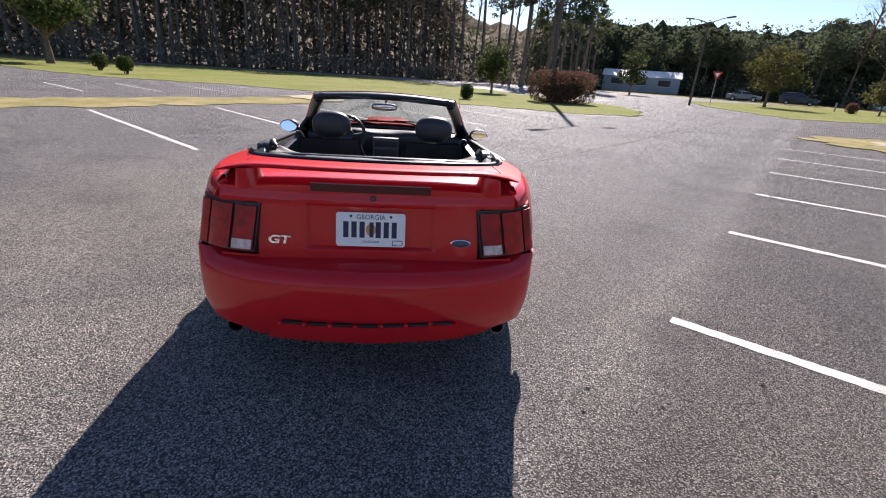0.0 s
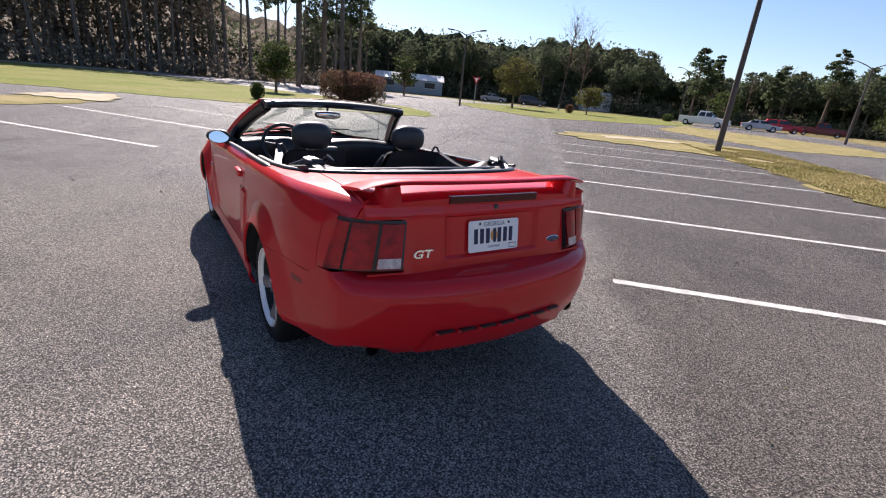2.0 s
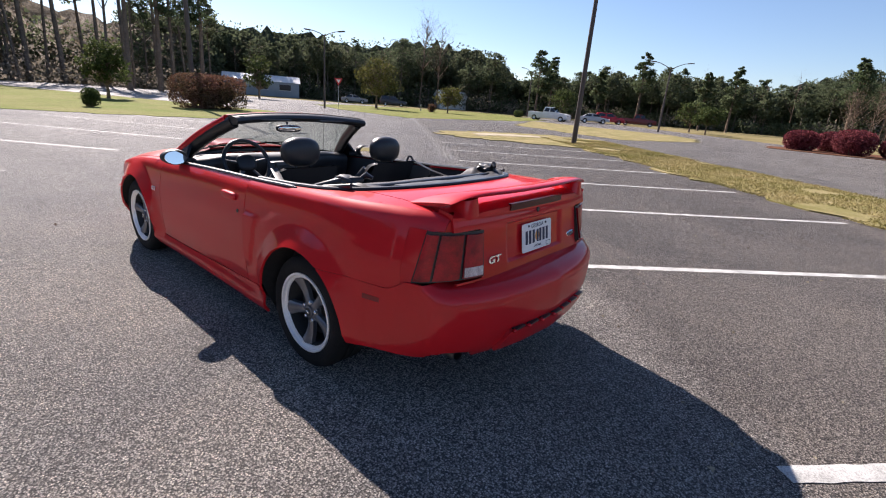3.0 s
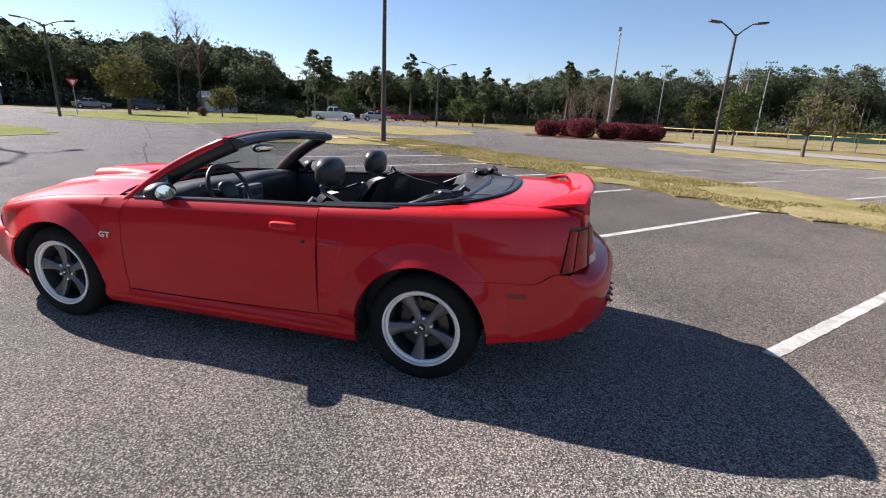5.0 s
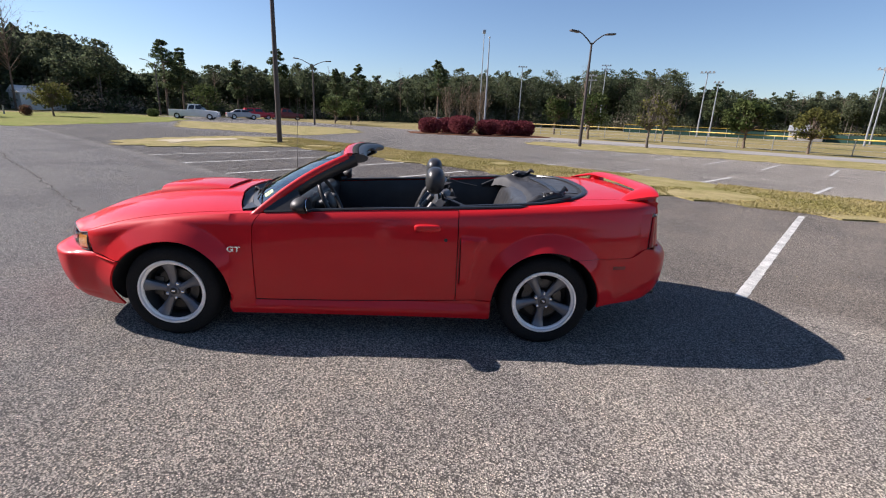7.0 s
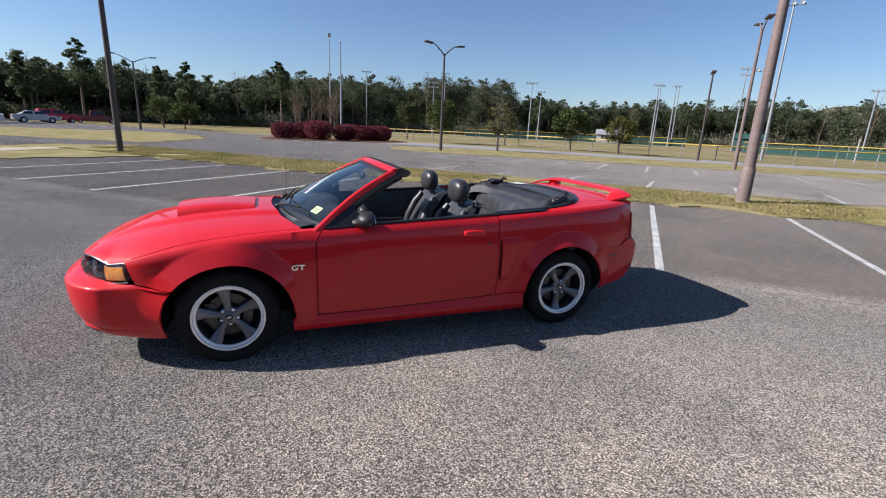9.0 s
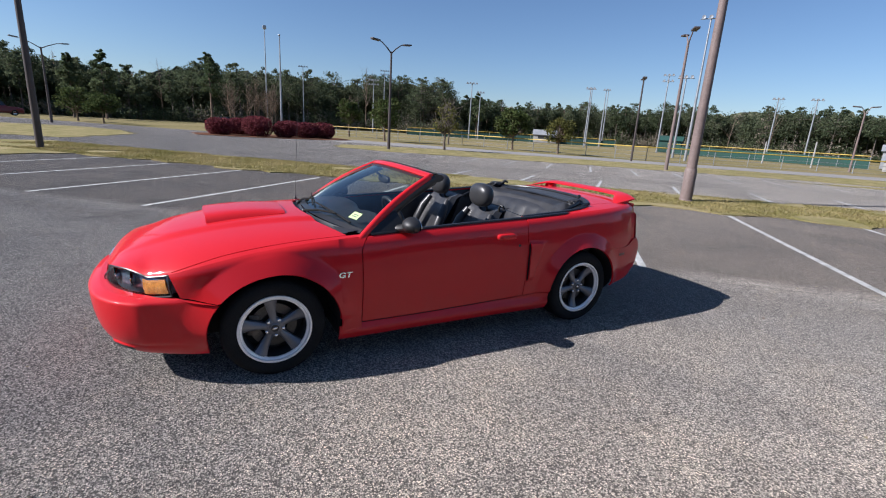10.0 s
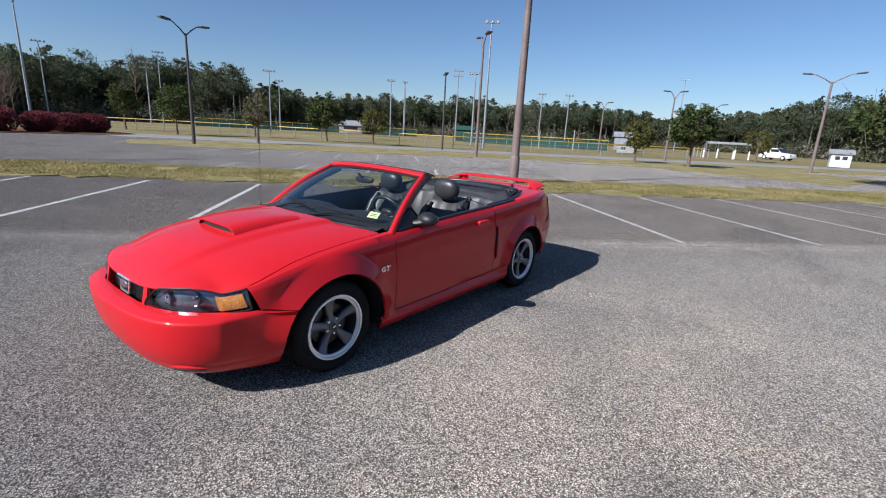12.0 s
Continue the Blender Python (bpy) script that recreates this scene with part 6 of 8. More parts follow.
# folded top: padded fabric in rolls with bows and arms
def fold_fn(u, k):
    x = u * 0.735
    back = well_y(min(abs(x), 0.75)) + 0.012
    front_ = 0.075 + 0.16 * abs(u) ** 4
    y = front_ + (min(back, front_ - 0.03) - front_) * k
    rim_z = deck_top(min(abs(x), 0.74), back) - 0.006
    hump = min(1, k / 0.30) ** 0.7 * (1 - 0.80 * max(0, k - 0.30) / 0.70)
    heap = math.exp(-((abs(u) - 0.84) / 0.13) ** 2)
    z = rim_z - 0.045 * (1 - k) + (0.004 + 0.042 * heap) * hump + (0.004 + 0.008 * heap) * math.sin(k * 11) * math.exp(-((k - 0.40) / 0.3) ** 2)
    w = (1 - max(0, k - 0.9) / 0.1) * (0.35 + 0.65 * heap)
    z += w * (0.012 * noise.noise(Vector((x * 3.2, y * 9, 0.3))) + 0.011 * noise.noise(Vector((x * 9, y * 16, 3.3))) + 0.006 * noise.noise(Vector((x * 22, y * 30, 7.3))))
    z -= 0.05 * max(0, 0.10 - k) / 0.10
    return Vector((x, y, z))


folded = part("folded_top", patch(fold_fn, spread(-1, 1, 80), spread(0, 1, 44), rim=0.03, inside=(0, -0.1, 0.5)), TOPCLOTH, car, "crumpled black folded convertible top")


def liner_fn(u, k):
    x = -0.68 + 1.36 * u
    y = 0.085 - 0.055 * k + 0.02 * noise.noise(Vector((x * 4, k * 2, 9)))
    z = 0.80 + 0.175 * k + 0.012 * noise.noise(Vector((x * 6, k * 4, 1)))
    y += 0.014 * math.cos(x * 18)
    return Vector((x, y, z))


bm = patch(lambda u, v: fold_fn(-0.55 + 1.1 * u, 0.52 + 0.40 * v) + Vector((0, 0, 0.004)), spread(0, 1, 50), spread(0, 1, 12), rim=0.003, inside=(0, -0.1, 0.5))
part("rear_window", bm, TOPWINDOW, folded, "crumpled dark clear-vinyl rear window")
part("top_liner", patch(liner_fn, spread(0, 1, 60), spread(0, 1, 10), rim=0.01, inside=(0, -1, 0.9)), LINER, folded, "dark grey pleated headliner fabric")
for s in (-1, 1):
    bm = bmesh.new()
    add_tube(bm, [(s * 0.735, 0.30, 0.905), (s * 0.715, 0.12, 0.985), (s * 0.68, -0.06, 1.045), (s * 0.60, -0.14, 1.062)], [0.016, 0.020, 0.020, 0.014], 8, flat=(0.7, 1.2))
    arm = part("top_arm", bm, TRIM, folded, "black folding arm")
    bm = bmesh.new()
    add_tube(bm, [(s * 0.745, 0.22, 0.925), (s * 0.735, 0.02, 1.005), (s * 0.70, -0.16, 1.040)], [0.012, 0.014, 0.012], 8)
    part("top_link", bm, STEEL, arm)
    bm = bmesh.new()
    add_tube(bm, [(s * 0.61, -0.11, 1.055), (s * 0.585, -0.145, 1.088), (s * 0.565, -0.17, 1.072)], [0.012, 0.018, 0.010], 8)
    part("latch_hook", bm, TRIM, arm)
    bm = bmesh.new()
    add_blob(bm, (s * 0.64, -0.05, 1.045), (0.055, 0.075, 0.030), 3, 2.0, 0.45, 3 + s)
    part("fabric_bunch", bm, VINYL, folded)
    bm = bmesh.new()
    pts = [(s * (0.69 - 0.10 * k), 0.08 - 0.40 * k, 0.955 + 0.06 * math.sin(math.pi * k)) for k in spread(0, 1, 10)]
    add_tube(bm, pts, [0.02 + 0.018 * math.sin(math.pi * k) for k in spread(0, 1, 10)], 8)
    part("fabric_roll", bm, VINYL, folded)
bm = bmesh.new()
add_tube(bm, [(x, -0.115 - 0.05 * (1 - (x / 0.62) ** 2), 1.020 + 0.006 * math.cos(x * 3)) for x in spread(-0.60, 0.60, 16)], 0.013, 8, flat=(1.8, 0.8))
part("top_bow", bm, TRIM, folded)

# ---- plants ----
class Soup:
    """Gathers triangles and tubes for one mesh with several materials."""

    def __init__(self):
        self.v, self.f, self.m, self.n = [], [], [], 0

    def leaves(self, centre, radii, count, size, rnd, m=0, hollow=0.35, flat=0.0):
        """Small leaf-like triangles spread through a mass, denser towards its skin."""
        d = rnd.normal(size=(count, 3))
        d /= np.linalg.norm(d, axis=1)[:, None]
        r = (hollow + (1 - hollow) * rnd.random(count)) ** 0.6
        c = np.asarray(centre) + d * r[:, None] * np.asarray(radii)
        a = rnd.normal(size=(count, 3))
        b = rnd.normal(size=(count, 3))
        a[:, 2] *= 1 - flat
        b[:, 2] *= 1 - flat
        a /= np.linalg.norm(a, axis=1)[:, None]
        b -= a * (a * b).sum(1)[:, None]
        b /= np.linalg.norm(b, axis=1)[:, None]
        s = size * (0.6 + 0.8 * rnd.random(count))[:, None]
        tri = np.stack([c - a * s * 0.5 - b * s * 0.35, c + a * s * 0.5 - b * s * 0.3, c + b * s * 0.6], 1)
        self.v.append(tri.reshape(-1, 3))
        idx = np.arange(count * 3).reshape(-1, 3) + self.n
        self.f.append(idx)
        self.m.append(np.full(count, m))
        self.n += count * 3

    def tube(self, pts, radii, m=1, sides=5):
        pts = np.asarray(pts, float)
        k = len(pts)
        rad = np.broadcast_to(np.asarray(radii, float), (k,))
        d = np.gradient(pts, axis=0)
        d /= np.linalg.norm(d, axis=1)[:, None] + 1e-9
        up = np.where(np.abs(d[:, 2:3]) > 0.9, [[1.0, 0, 0]], [[0, 0, 1.0]])
        s = np.cross(d, up)
        s /= np.linalg.norm(s, axis=1)[:, None]
        t = np.cross(s, d)
        ang = np.arange(sides) * 2 * np.pi / sides
        ring = pts[:, None] + (s[:, None] * np.cos(ang)[None, :, None] + t[:, None] * np.sin(ang)[None, :, None]) * rad[:, None, None]
        self.v.append(ring.reshape(-1, 3))
        faces = []
        for i in range(k - 1):
            for j in range(sides):
                a, b = i * sides + j, i * sides + (j + 1) % sides
                faces += [(a, b, b + sides), (a, b + sides, a + sides)]
        self.f.append(np.array(faces) + self.n)
        self.m.append(np.full(len(faces), m))
        self.n += k * sides

    def mesh(self, name, materials):
        v, f, m = np.concatenate(self.v), np.concatenate(self.f), np.concatenate(self.m)
        me = bpy.data.meshes.new(name)
        me.vertices.add(len(v))
        me.vertices.foreach_set("co", v.astype(np.float32).ravel())
        me.loops.add(len(f) * 3)
        me.loops.foreach_set("vertex_index", f.astype(np.int32).ravel())
        me.polygons.add(len(f))
        me.polygons.foreach_set("loop_start", np.arange(0, len(f) * 3, 3, dtype=np.int32))
        for one in materials:
            me.materials.append(one)
        me.polygons.foreach_set("material_index", m.astype(np.int32))
        me.update(calc_edges=True)
        me.validate()
        return me

    def link(self, name, materials, parent=None):
        ob = new(name, self.mesh(name, materials))
        if parent:
            ob.parent = parent
        return ob


def pine(soup, x, y, h, rnd, dense=1.0, bare=0.5, width=0.17, size=0.5, m=0):
    """A tall pine: bare straight stem, and a rounded, broken crown of needle tufts."""
    lean = rnd.normal(0, 0.02, 2) * h
    soup.tube([(x, y, -0.1), (x + lean[0] * 0.5, y + lean[1] * 0.5, h * 0.5), (x + lean[0], y + lean[1], h * 0.97)], [0.013 * h + 0.03, 0.009 * h, 0.03], 1, 5)
    tiers = int(5 + 4 * dense)
    for i in range(tiers):
        k = (i + 0.5 * rnd.random()) / (tiers - 1)
        z = h * (bare + (1 - bare) * 0.95 * min(k, 1))
        w = width * h * (0.35 + 0.9 * math.sin(math.pi * min(1, 0.16 + 0.80 * k)))
        for _ in range(4 if k < 0.85 else 3):
            a, r = rnd.random() * 6.283, w * (0.15 + 0.80 * rnd.random())
            c = (x + lean[0] * z / h + r * math.cos(a), y + lean[1] * z / h + r * math.sin(a), z + rnd.normal(0, 0.025) * h)
            q = w * rnd.uniform(0.36, 0.60)
            soup.leaves(c, (q, q, q * 0.62), int(26 * dense), size, rnd, m, 0.15, 0.3)
            soup.tube([(x + lean[0] * z / h, y + lean[1] * z / h, z - 0.02 * h), c], [0.012 * h * 0.3 + 0.02, 0.02], 1, 3)


def bare_tree(soup, x, y, h, rnd, stem=0.012, twigs=26, spread_=0.22, m=1, fine=2):
    """A leafless tree: stem, rising limbs and a haze of twigs."""
    lean = rnd.normal(0, 0.045, 2) * h
    top = np.array((x + lean[0], y + lean[1], h))
    soup.tube([(x, y, -0.1), (x + lean[0] * 0.4, y + lean[1] * 0.4, h * 0.45), tuple(top)], [stem * h + 0.03, stem * h * 0.7, 0.02], m, 5)
    for _ in range(twigs):
        k = 0.35 + 0.62 * rnd.random()
        b = np.array((x + lean[0] * k, y + lean[1] * k, h * k))
        a, r = rnd.random() * 6.283, h * spread_ * (1.15 - k) * (0.5 + rnd.random())
        e = b + np.array((r * math.cos(a), r * math.sin(a), r * (0.8 + rnd.random())))
        soup.tube([b, (b + e) / 2 + rnd.normal(0, 0.02, 3) * h * 0.5, e], [0.010 * h * 0.35 + 0.008, 0.012, 0.006], m, 3)
        for _ in range(fine):
            g = b + (e - b) * (0.5 + 0.5 * rnd.random())
            q = g + rnd.normal(0, 1, 3) * h * 0.05 + np.array((0, 0, h * 0.04))
            soup.tube([g, q], [0.009, 0.004], m, 3)


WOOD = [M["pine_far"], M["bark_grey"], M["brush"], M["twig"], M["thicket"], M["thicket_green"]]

# canopy line round the place: plan place and height of the tree tops
EDGE_DARK = [(-88, 12, 24), (-80, 34, 25), (-62, 50, 26), (-44, 58, 26), (-24, 64, 25), (-4, 70, 25), (9, 72, 24)]
EDGE_GAPS = [(9, 72, 24), (17, 73, 23), (26, 74, 21), (33, 76, 15)]
EDGE_FAR = [(24, 86, 12.5), (40, 88, 11.8), (48, 85, 12.2), (56, 81, 12.0), (62, 78, 11.8), (67, 74, 12.4), (71, 71, 13.8), (75, 65, 13.0), (78, 59, 11.8), (80, 55.5, 10.6), (81, 54, 8.6), (82, 52, 7.0),
            (91, 46, 7.6), (96, 42, 8.8), (100, 37, 9.0), (104, 25, 9.8), (106, 11, 8.2), (107, 6, 10.2), (107, 2, 10.5), (113, -8, 11.0), (118, -16, 11.6), (121, -24, 11.9), (122, -33, 11.6), (121, -38, 13.0),
            (118, -47, 12.7), (114, -57, 12.4), (115, -62, 10.8), (116, -65, 8.4), (118, -71, 11.4), (119, -76, 9.9), (118, -86, 9.0), (114, -95, 9.7), (96, -113, 10.0), (74, -125, 10.5), (56, -135, 11.4), (41, -140, 9.2),
            (32, -142, 8.0), (17, -144, 8.6), (12, -142, 9.8), (3, -132, 9.8), (-6, -122, 10.8), (-14, -119, 10.6)]
# out of view: made-up trees, added for the car's side to reflect
EDGE_UNSEEN = [(-14, -119, 10), (-36, -118, 11), (-70, -100, 12), (-96, -64, 12), (-104, -24, 13), (-92, 10, 16)]


def along(line, step, rnd, depth):
    """Places along a line, with their height, scattered backwards from it."""
    for (x0, y0, h0), (x1, y1, h1) in zip(line, line[1:]):
        n = max(1, int(math.hypot(x1 - x0, y1 - y0) / step))
        for i in range(n):
            k = (i + rnd.random()) / n
            x, y = x0 + (x1 - x0) * k, y0 + (y1 - y0) * k
            r = math.hypot(x, y)
            d = 1 + depth * rnd.random() / r
            yield x * d, y * d, (h0 + (h1 - h0) * k), d


def thicket(soup, line, far, low, rise, rnd, m, cell=1.1, bumps=1.6):
    """The closed mass of stems and leaves deep inside a wood: a lumpy bank with a ragged top."""
    rows = []
    for (x0, y0, h0), (x1, y1, h1) in zip(line, line[1:]):
        n = max(2, int(math.hypot(x1 - x0, y1 - y0) / cell))
        rows += [(x0 + (x1 - x0) * k / n, y0 + (y1 - y0) * k / n, h0 + (h1 - h0) * k / n) for k in range(n)]
    rows.append(line[-1])
    steps = 12
    grid = np.zeros((len(rows), steps + 1, 3))
    for i, (x, y, h) in enumerate(rows):
        r = math.hypot(x, y)
        top = h * (rise + 0.10 * noise.noise(Vector((x * 0.11, y * 0.11, 4.0))) + 0.05 * rnd.normal())
        for j in range(steps + 1):
            k = j / steps
            z = low + (top - low) * k
            d = far + (bumps * noise.noise(Vector((x * 0.3, y * 0.3, z * 0.35))) + bumps * 0.5 * rnd.normal() + 2.4 * k * k) / r
            grid[i, j] = (x * d, y * d, z)
    w = steps + 1
    idx = np.arange(len(rows) * w).reshape(len(rows), w)
    q = np.stack([idx[:-1, :-1], idx[1:, :-1], idx[1:, 1:], idx[:-1, 1:]], -1).reshape(-1, 4)
    soup.v.append(grid.reshape(-1, 3))
    soup.f.append(np.concatenate([q[:, [0, 1, 2]], q[:, [0, 2, 3]]]) + soup.n)
    soup.m.append(np.full(len(q) * 2, m))
    soup.n += len(rows) * w


rnd = np.random.default_rng(4)
s1 = Soup()
for x, y, h, d in along(EDGE_DARK, 0.62, rnd, 17):
    h *= rnd.uniform(0.75, 1.10)
    if rnd.random() < 0.80:
        bare_tree(s1, x, y, h, rnd, 0.0085, 14, 0.16, 1, 2)
    else:
        pine(s1, x, y, h, rnd, 1.0, 0.5, 0.13, 0.42, 0)
for x, y, h, d in along(EDGE_GAPS, 1.5, rnd, 9):
    h *= rnd.uniform(0.80, 1.10)
    if rnd.random() < 0.55:
        bare_tree(s1, x, y, h, rnd, 0.0085, 16, 0.18, 1, 2)
    else:
        pine(s1, x, y, h, rnd, 1.0, 0.55, 0.12, 0.40, 0)
for x, y, h, d in along(EDGE_DARK + EDGE_GAPS[1:], 0.26, rnd, 14):
    q = rnd.uniform(1.2, 4.0)
    s1.leaves((x, y, q * 0.5), (1.5, 1.5, q * 0.6), 34, 0.34, rnd, 2, 0.1)
for x, y, h, d in along(EDGE_DARK, 0.50, rnd, 8):
    q = rnd.uniform(4, 15)
    s1.leaves((x * 1.06, y * 1.06, q), (2.4, 2.4, 3.0), 100, 0.34, rnd, (2, 3, 3, 2, 0)[rnd.integers(5)], 0.1)
thicket(s1, EDGE_DARK[:-1] + [(1, 71, 21), (6, 71.6, 15), (11, 72.2, 11), (17, 73, 9.6), (26, 74, 9.0), (33, 76, 8.4)], 1.22, -0.1, 1.0, rnd, 4)
for k, (x, y, h, d) in enumerate(along([(p[0] * 1.17, p[1] * 1.17, p[2]) for p in EDGE_DARK], 0.8, rnd, 4)):
    s1.leaves((x, y, 5.0), (3.2, 3.2, 6.5), 130, 0.60, rnd, 2, 0.1)
    s1.leaves((x, y, 13.0), (3.2, 3.2, 6.5), 130, 0.60, rnd, 0 if rnd.random() < 0.3 else 3, 0.1)
    s1.leaves((x, y, 21.0), (3.2, 3.2, 6.0), 90, 0.60, rnd, 0 if rnd.random() < 0.3 else 3, 0.1)
for x, y, h, d in along([(p[0] * 1.14, p[1] * 1.14, p[2]) for p in EDGE_GAPS], 1.0, rnd, 4):
    s1.leaves((x, y, 4.0), (2.6, 2.6, 5.0), 150, 0.50, rnd, 2 if rnd.random() < 0.5 else 0, 0.1)
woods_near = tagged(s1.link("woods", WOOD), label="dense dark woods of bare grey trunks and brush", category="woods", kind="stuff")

s2 = Soup()
for x, y, h, d in along(EDGE_FAR, 1.05, rnd, 15):
    h = h * rnd.uniform(0.90, 1.30) * (0.82 if y > 52 else 1.0)
    t = rnd.random()
    if t < 0.78:
        pine(s2, x, y, h, rnd, 1.7, rnd.uniform(0.34, 0.60), rnd.uniform(0.17, 0.27), 0.30, 0)
    elif t < 0.90:
        bare_tree(s2, x, y, h * 0.97, rnd, 0.010, 20, 0.28, 3, 3)
    else:
        s2.leaves((x, y, h * 0.36), (h * 0.26, h * 0.26, h * 0.36), 520, 0.30, rnd, 0, 0.2)
for x, y, h, d in along(EDGE_FAR, 0.7, rnd, 6):
    q = rnd.uniform(1.5, 0.45 * h)
    s2.leaves((x * 0.99, y * 0.99, q * 0.5), (2.2, 2.2, q * 0.6), 110, 0.32, rnd, 2 if rnd.random() < 0.25 else 0, 0.1)
thicket(s2, EDGE_FAR, 1.12, -0.1, 1.06, rnd, 5)
bare_tree(s2, 71.0, 68.5, 17.0, rnd, 0.010, 60, 0.30, 3, 5)
bare_tree(s2, 73.5, 66.0, 15.6, rnd, 0.010, 50, 0.30, 3, 5)
for x, y, h, d in along([(p[0] * 1.09, p[1] * 1.09, p[2]) for p in EDGE_FAR], 1.4, rnd, 4):
    s2.leaves((x, y, h * 0.56), (3.0, 3.0, h * 0.58), 400, 0.46, rnd, 0 if rnd.random() < 0.9 else 2, 0.1)
# sparse unseen trees behind, there for reflections
for x, y, h, d in along(EDGE_UNSEEN, 2.5, rnd, 10):
    pine(s2, x, y, h, rnd, 0.6, 0.3, 0.22, 0.9, 0)
thicket(s2, EDGE_UNSEEN, 1.1, -0.1, 0.8, rnd, 5, 2.5)
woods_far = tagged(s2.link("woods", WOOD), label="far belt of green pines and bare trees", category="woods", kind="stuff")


def single_pine(x, y, h, bare, width, seed, label):
    root = tagged(empty("pine_tree", (x, y, 0)), label=label, category="tree")
    crown, stem = Soup(), Soup()
    stem_r = np.random.default_rng(seed)
    stem.tube([(0, 0, -0.1), (0.02 * h, 0, h * 0.5), (0.01 * h, 0.01 * h, h * 0.97)], [0.017 * h + 0.03, 0.012 * h, 0.03], 0, 7)
    tiers = 13
    for i in range(tiers):
        k = i / (tiers - 1)
        z = h * (bare + (1 - bare) * k)
        w = width * h * (1.0 - 0.72 * k ** 1.6) * (0.6 + 0.4 * min(1, k * 5))
        for _ in range(4):
            a, rr = stem_r.random() * 6.283, w * (0.3 + 0.65 * stem_r.random())
            c = (0.01 * h + rr * math.cos(a), rr * math.sin(a), z + stem_r.normal(0, 0.02) * h)
            crown.leaves(c, (w * 0.42, w * 0.42, w * 0.24), 90, 0.26, stem_r, 0, 0.15, 0.35)
            stem.tube([(0.012 * h, 0, z - 0.03 * h), c], [0.05, 0.02], 0, 4)
    stem.link("trunk", [M["bark"]], root)
    crown.link("crown", [M["pine"]], root)


for k, (x, y, h, bare, w) in enumerate(((80, 46, 11.8, 0.40, 0.24), (82.5, 44.5, 10.6, 0.45, 0.22), (94, 31.5, 12.6, 0.50, 0.20), (97, 16, 10.8, 0.35, 0.21), (94, 20, 9.6, 0.40, 0.20), (100, -0.5, 12.6, 0.45, 0.20),
                                        (105, -64, 10.8, 0.35, 0.24), (90, 38, 9.0, 0.40, 0.20), (21, 66, 19.0, 0.45, 0.14), (27, 68, 18.0, 0.5, 0.15), (17, 64, 19.0, 0.55, 0.12))):
    single_pine(x, y, h, bare, w, 50 + k, "tall dark green pine with a bare lower trunk")


def leafy_tree(name, x, y, h, crown_r, crown_z0, material, seed, label, count=1500, size=0.22, bark="bark", squash=1.0, bare=0):
    """A broad tree: forked trunk, limbs, and a crown of many leaf clumps with gaps."""
    r = np.random.default_rng(seed)
    root = tagged(empty(name, (x, y, 0)), label=label, category="tree")
    stem, crown = Soup(), Soup()
    fork = crown_z0 * 0.85
    stem.tube([(0, 0, -0.05), (0.03, 0.02, fork * 0.5), (0.0, 0.0, fork), (0.05, 0.03, h * 0.7)], [0.028 * h + 0.02, 0.020 * h + 0.015, 0.018 * h + 0.01, 0.03], 0, 9)
    clumps = 44
    for i in range(clumps):
        a, k = r.random() * 6.283, r.random()
        z = crown_z0 + (h - crown_z0) * (0.08 + 0.84 * k)
        rim = crown_r * math.sqrt(max(0.08, 1 - (abs(k - 0.42) / 0.68) ** 2)) * squash
        rr = rim * math.sqrt(r.random()) * 0.82
        c = np.array((rr * math.cos(a), rr * math.sin(a), z))
        stem.tube([(0, 0, fork + (z - fork) * 0.15), c * np.array((0.55, 0.55, 1)) - np.array((0, 0, 0.12 * (h - crown_z0))), c], [0.012 * h, 0.008 * h, 0.012], 0, 5)
        q = crown_r * r.uniform(0.22, 0.36)
        crown.leaves(c, (q, q, q * 0.75), count // clumps, size, r, 0, 0.1, 0.2)
        for _ in range(bare):
            e = c + r.normal(0, 0.32, 3) * crown_r + np.array((0, 0, 0.25 * crown_r))
            stem.tube([c, e], [0.02, 0.006], 0, 3)
    stem.link("trunk", [M[bark]], root)
    crown.link("crown", [M[material]], root)
    return root


OAK = "broad evergreen oak with a short dark trunk"
leafy_tree("oak_tree", -27.5, 39.5, 11.0, 4.2, 2.0, "oak", 1, "large dense evergreen oak on the lawn", 5200, 0.30)
leafy_tree("oak_tree", 7.7, 36.6, 3.9, 1.75, 1.0, "oak", 2, "small rounded evergreen tree on the lawn", 2600, 0.17)
leafy_tree("street_tree", 38.5, 44.7, 5.9, 3.2, 1.7, "olive", 3, "spreading tree with fresh olive-yellow leaves", 3400, 0.20, bare=2)
leafy_tree("street_tree", 47.0, 40.0, 3.2, 2.1, 1.0, "olive", 4, "low spreading tree with fresh olive leaves", 2200, 0.18, bare=1)
leafy_tree("oak_tree", 63.3, 12.0, 3.1, 2.1, 1.2, "hedge", 5, "clipped round-headed evergreen tree", 2600, 0.18, squash=0.95)
leafy_tree("oak_tree", 70, 15.5, 3.9, 2.4, 1.0, "oak", 6, OAK, 1800, 0.22)
leafy_tree("oak_tree", 66, 33.0, 4.6, 2.6, 0.8, "oak", 7, OAK, 2000, 0.24)
leafy_tree("oak_tree", 57.2, -15.1, 4.5, 1.9, 1.6, "oak", 8, OAK, 2200, 0.2, bare=1)
leafy_tree("oak_tree", 45.7, -15.7, 4.4, 2.4, 1.4, "oak", 9, OAK, 2600, 0.2)
leafy_tree("oak_tree", 44.1, -22.9, 3.9, 1.4, 1.1, "olive", 10, "thin young tree with sparse pale leaves", 1100, 0.15, "bark_grey", bare=2)
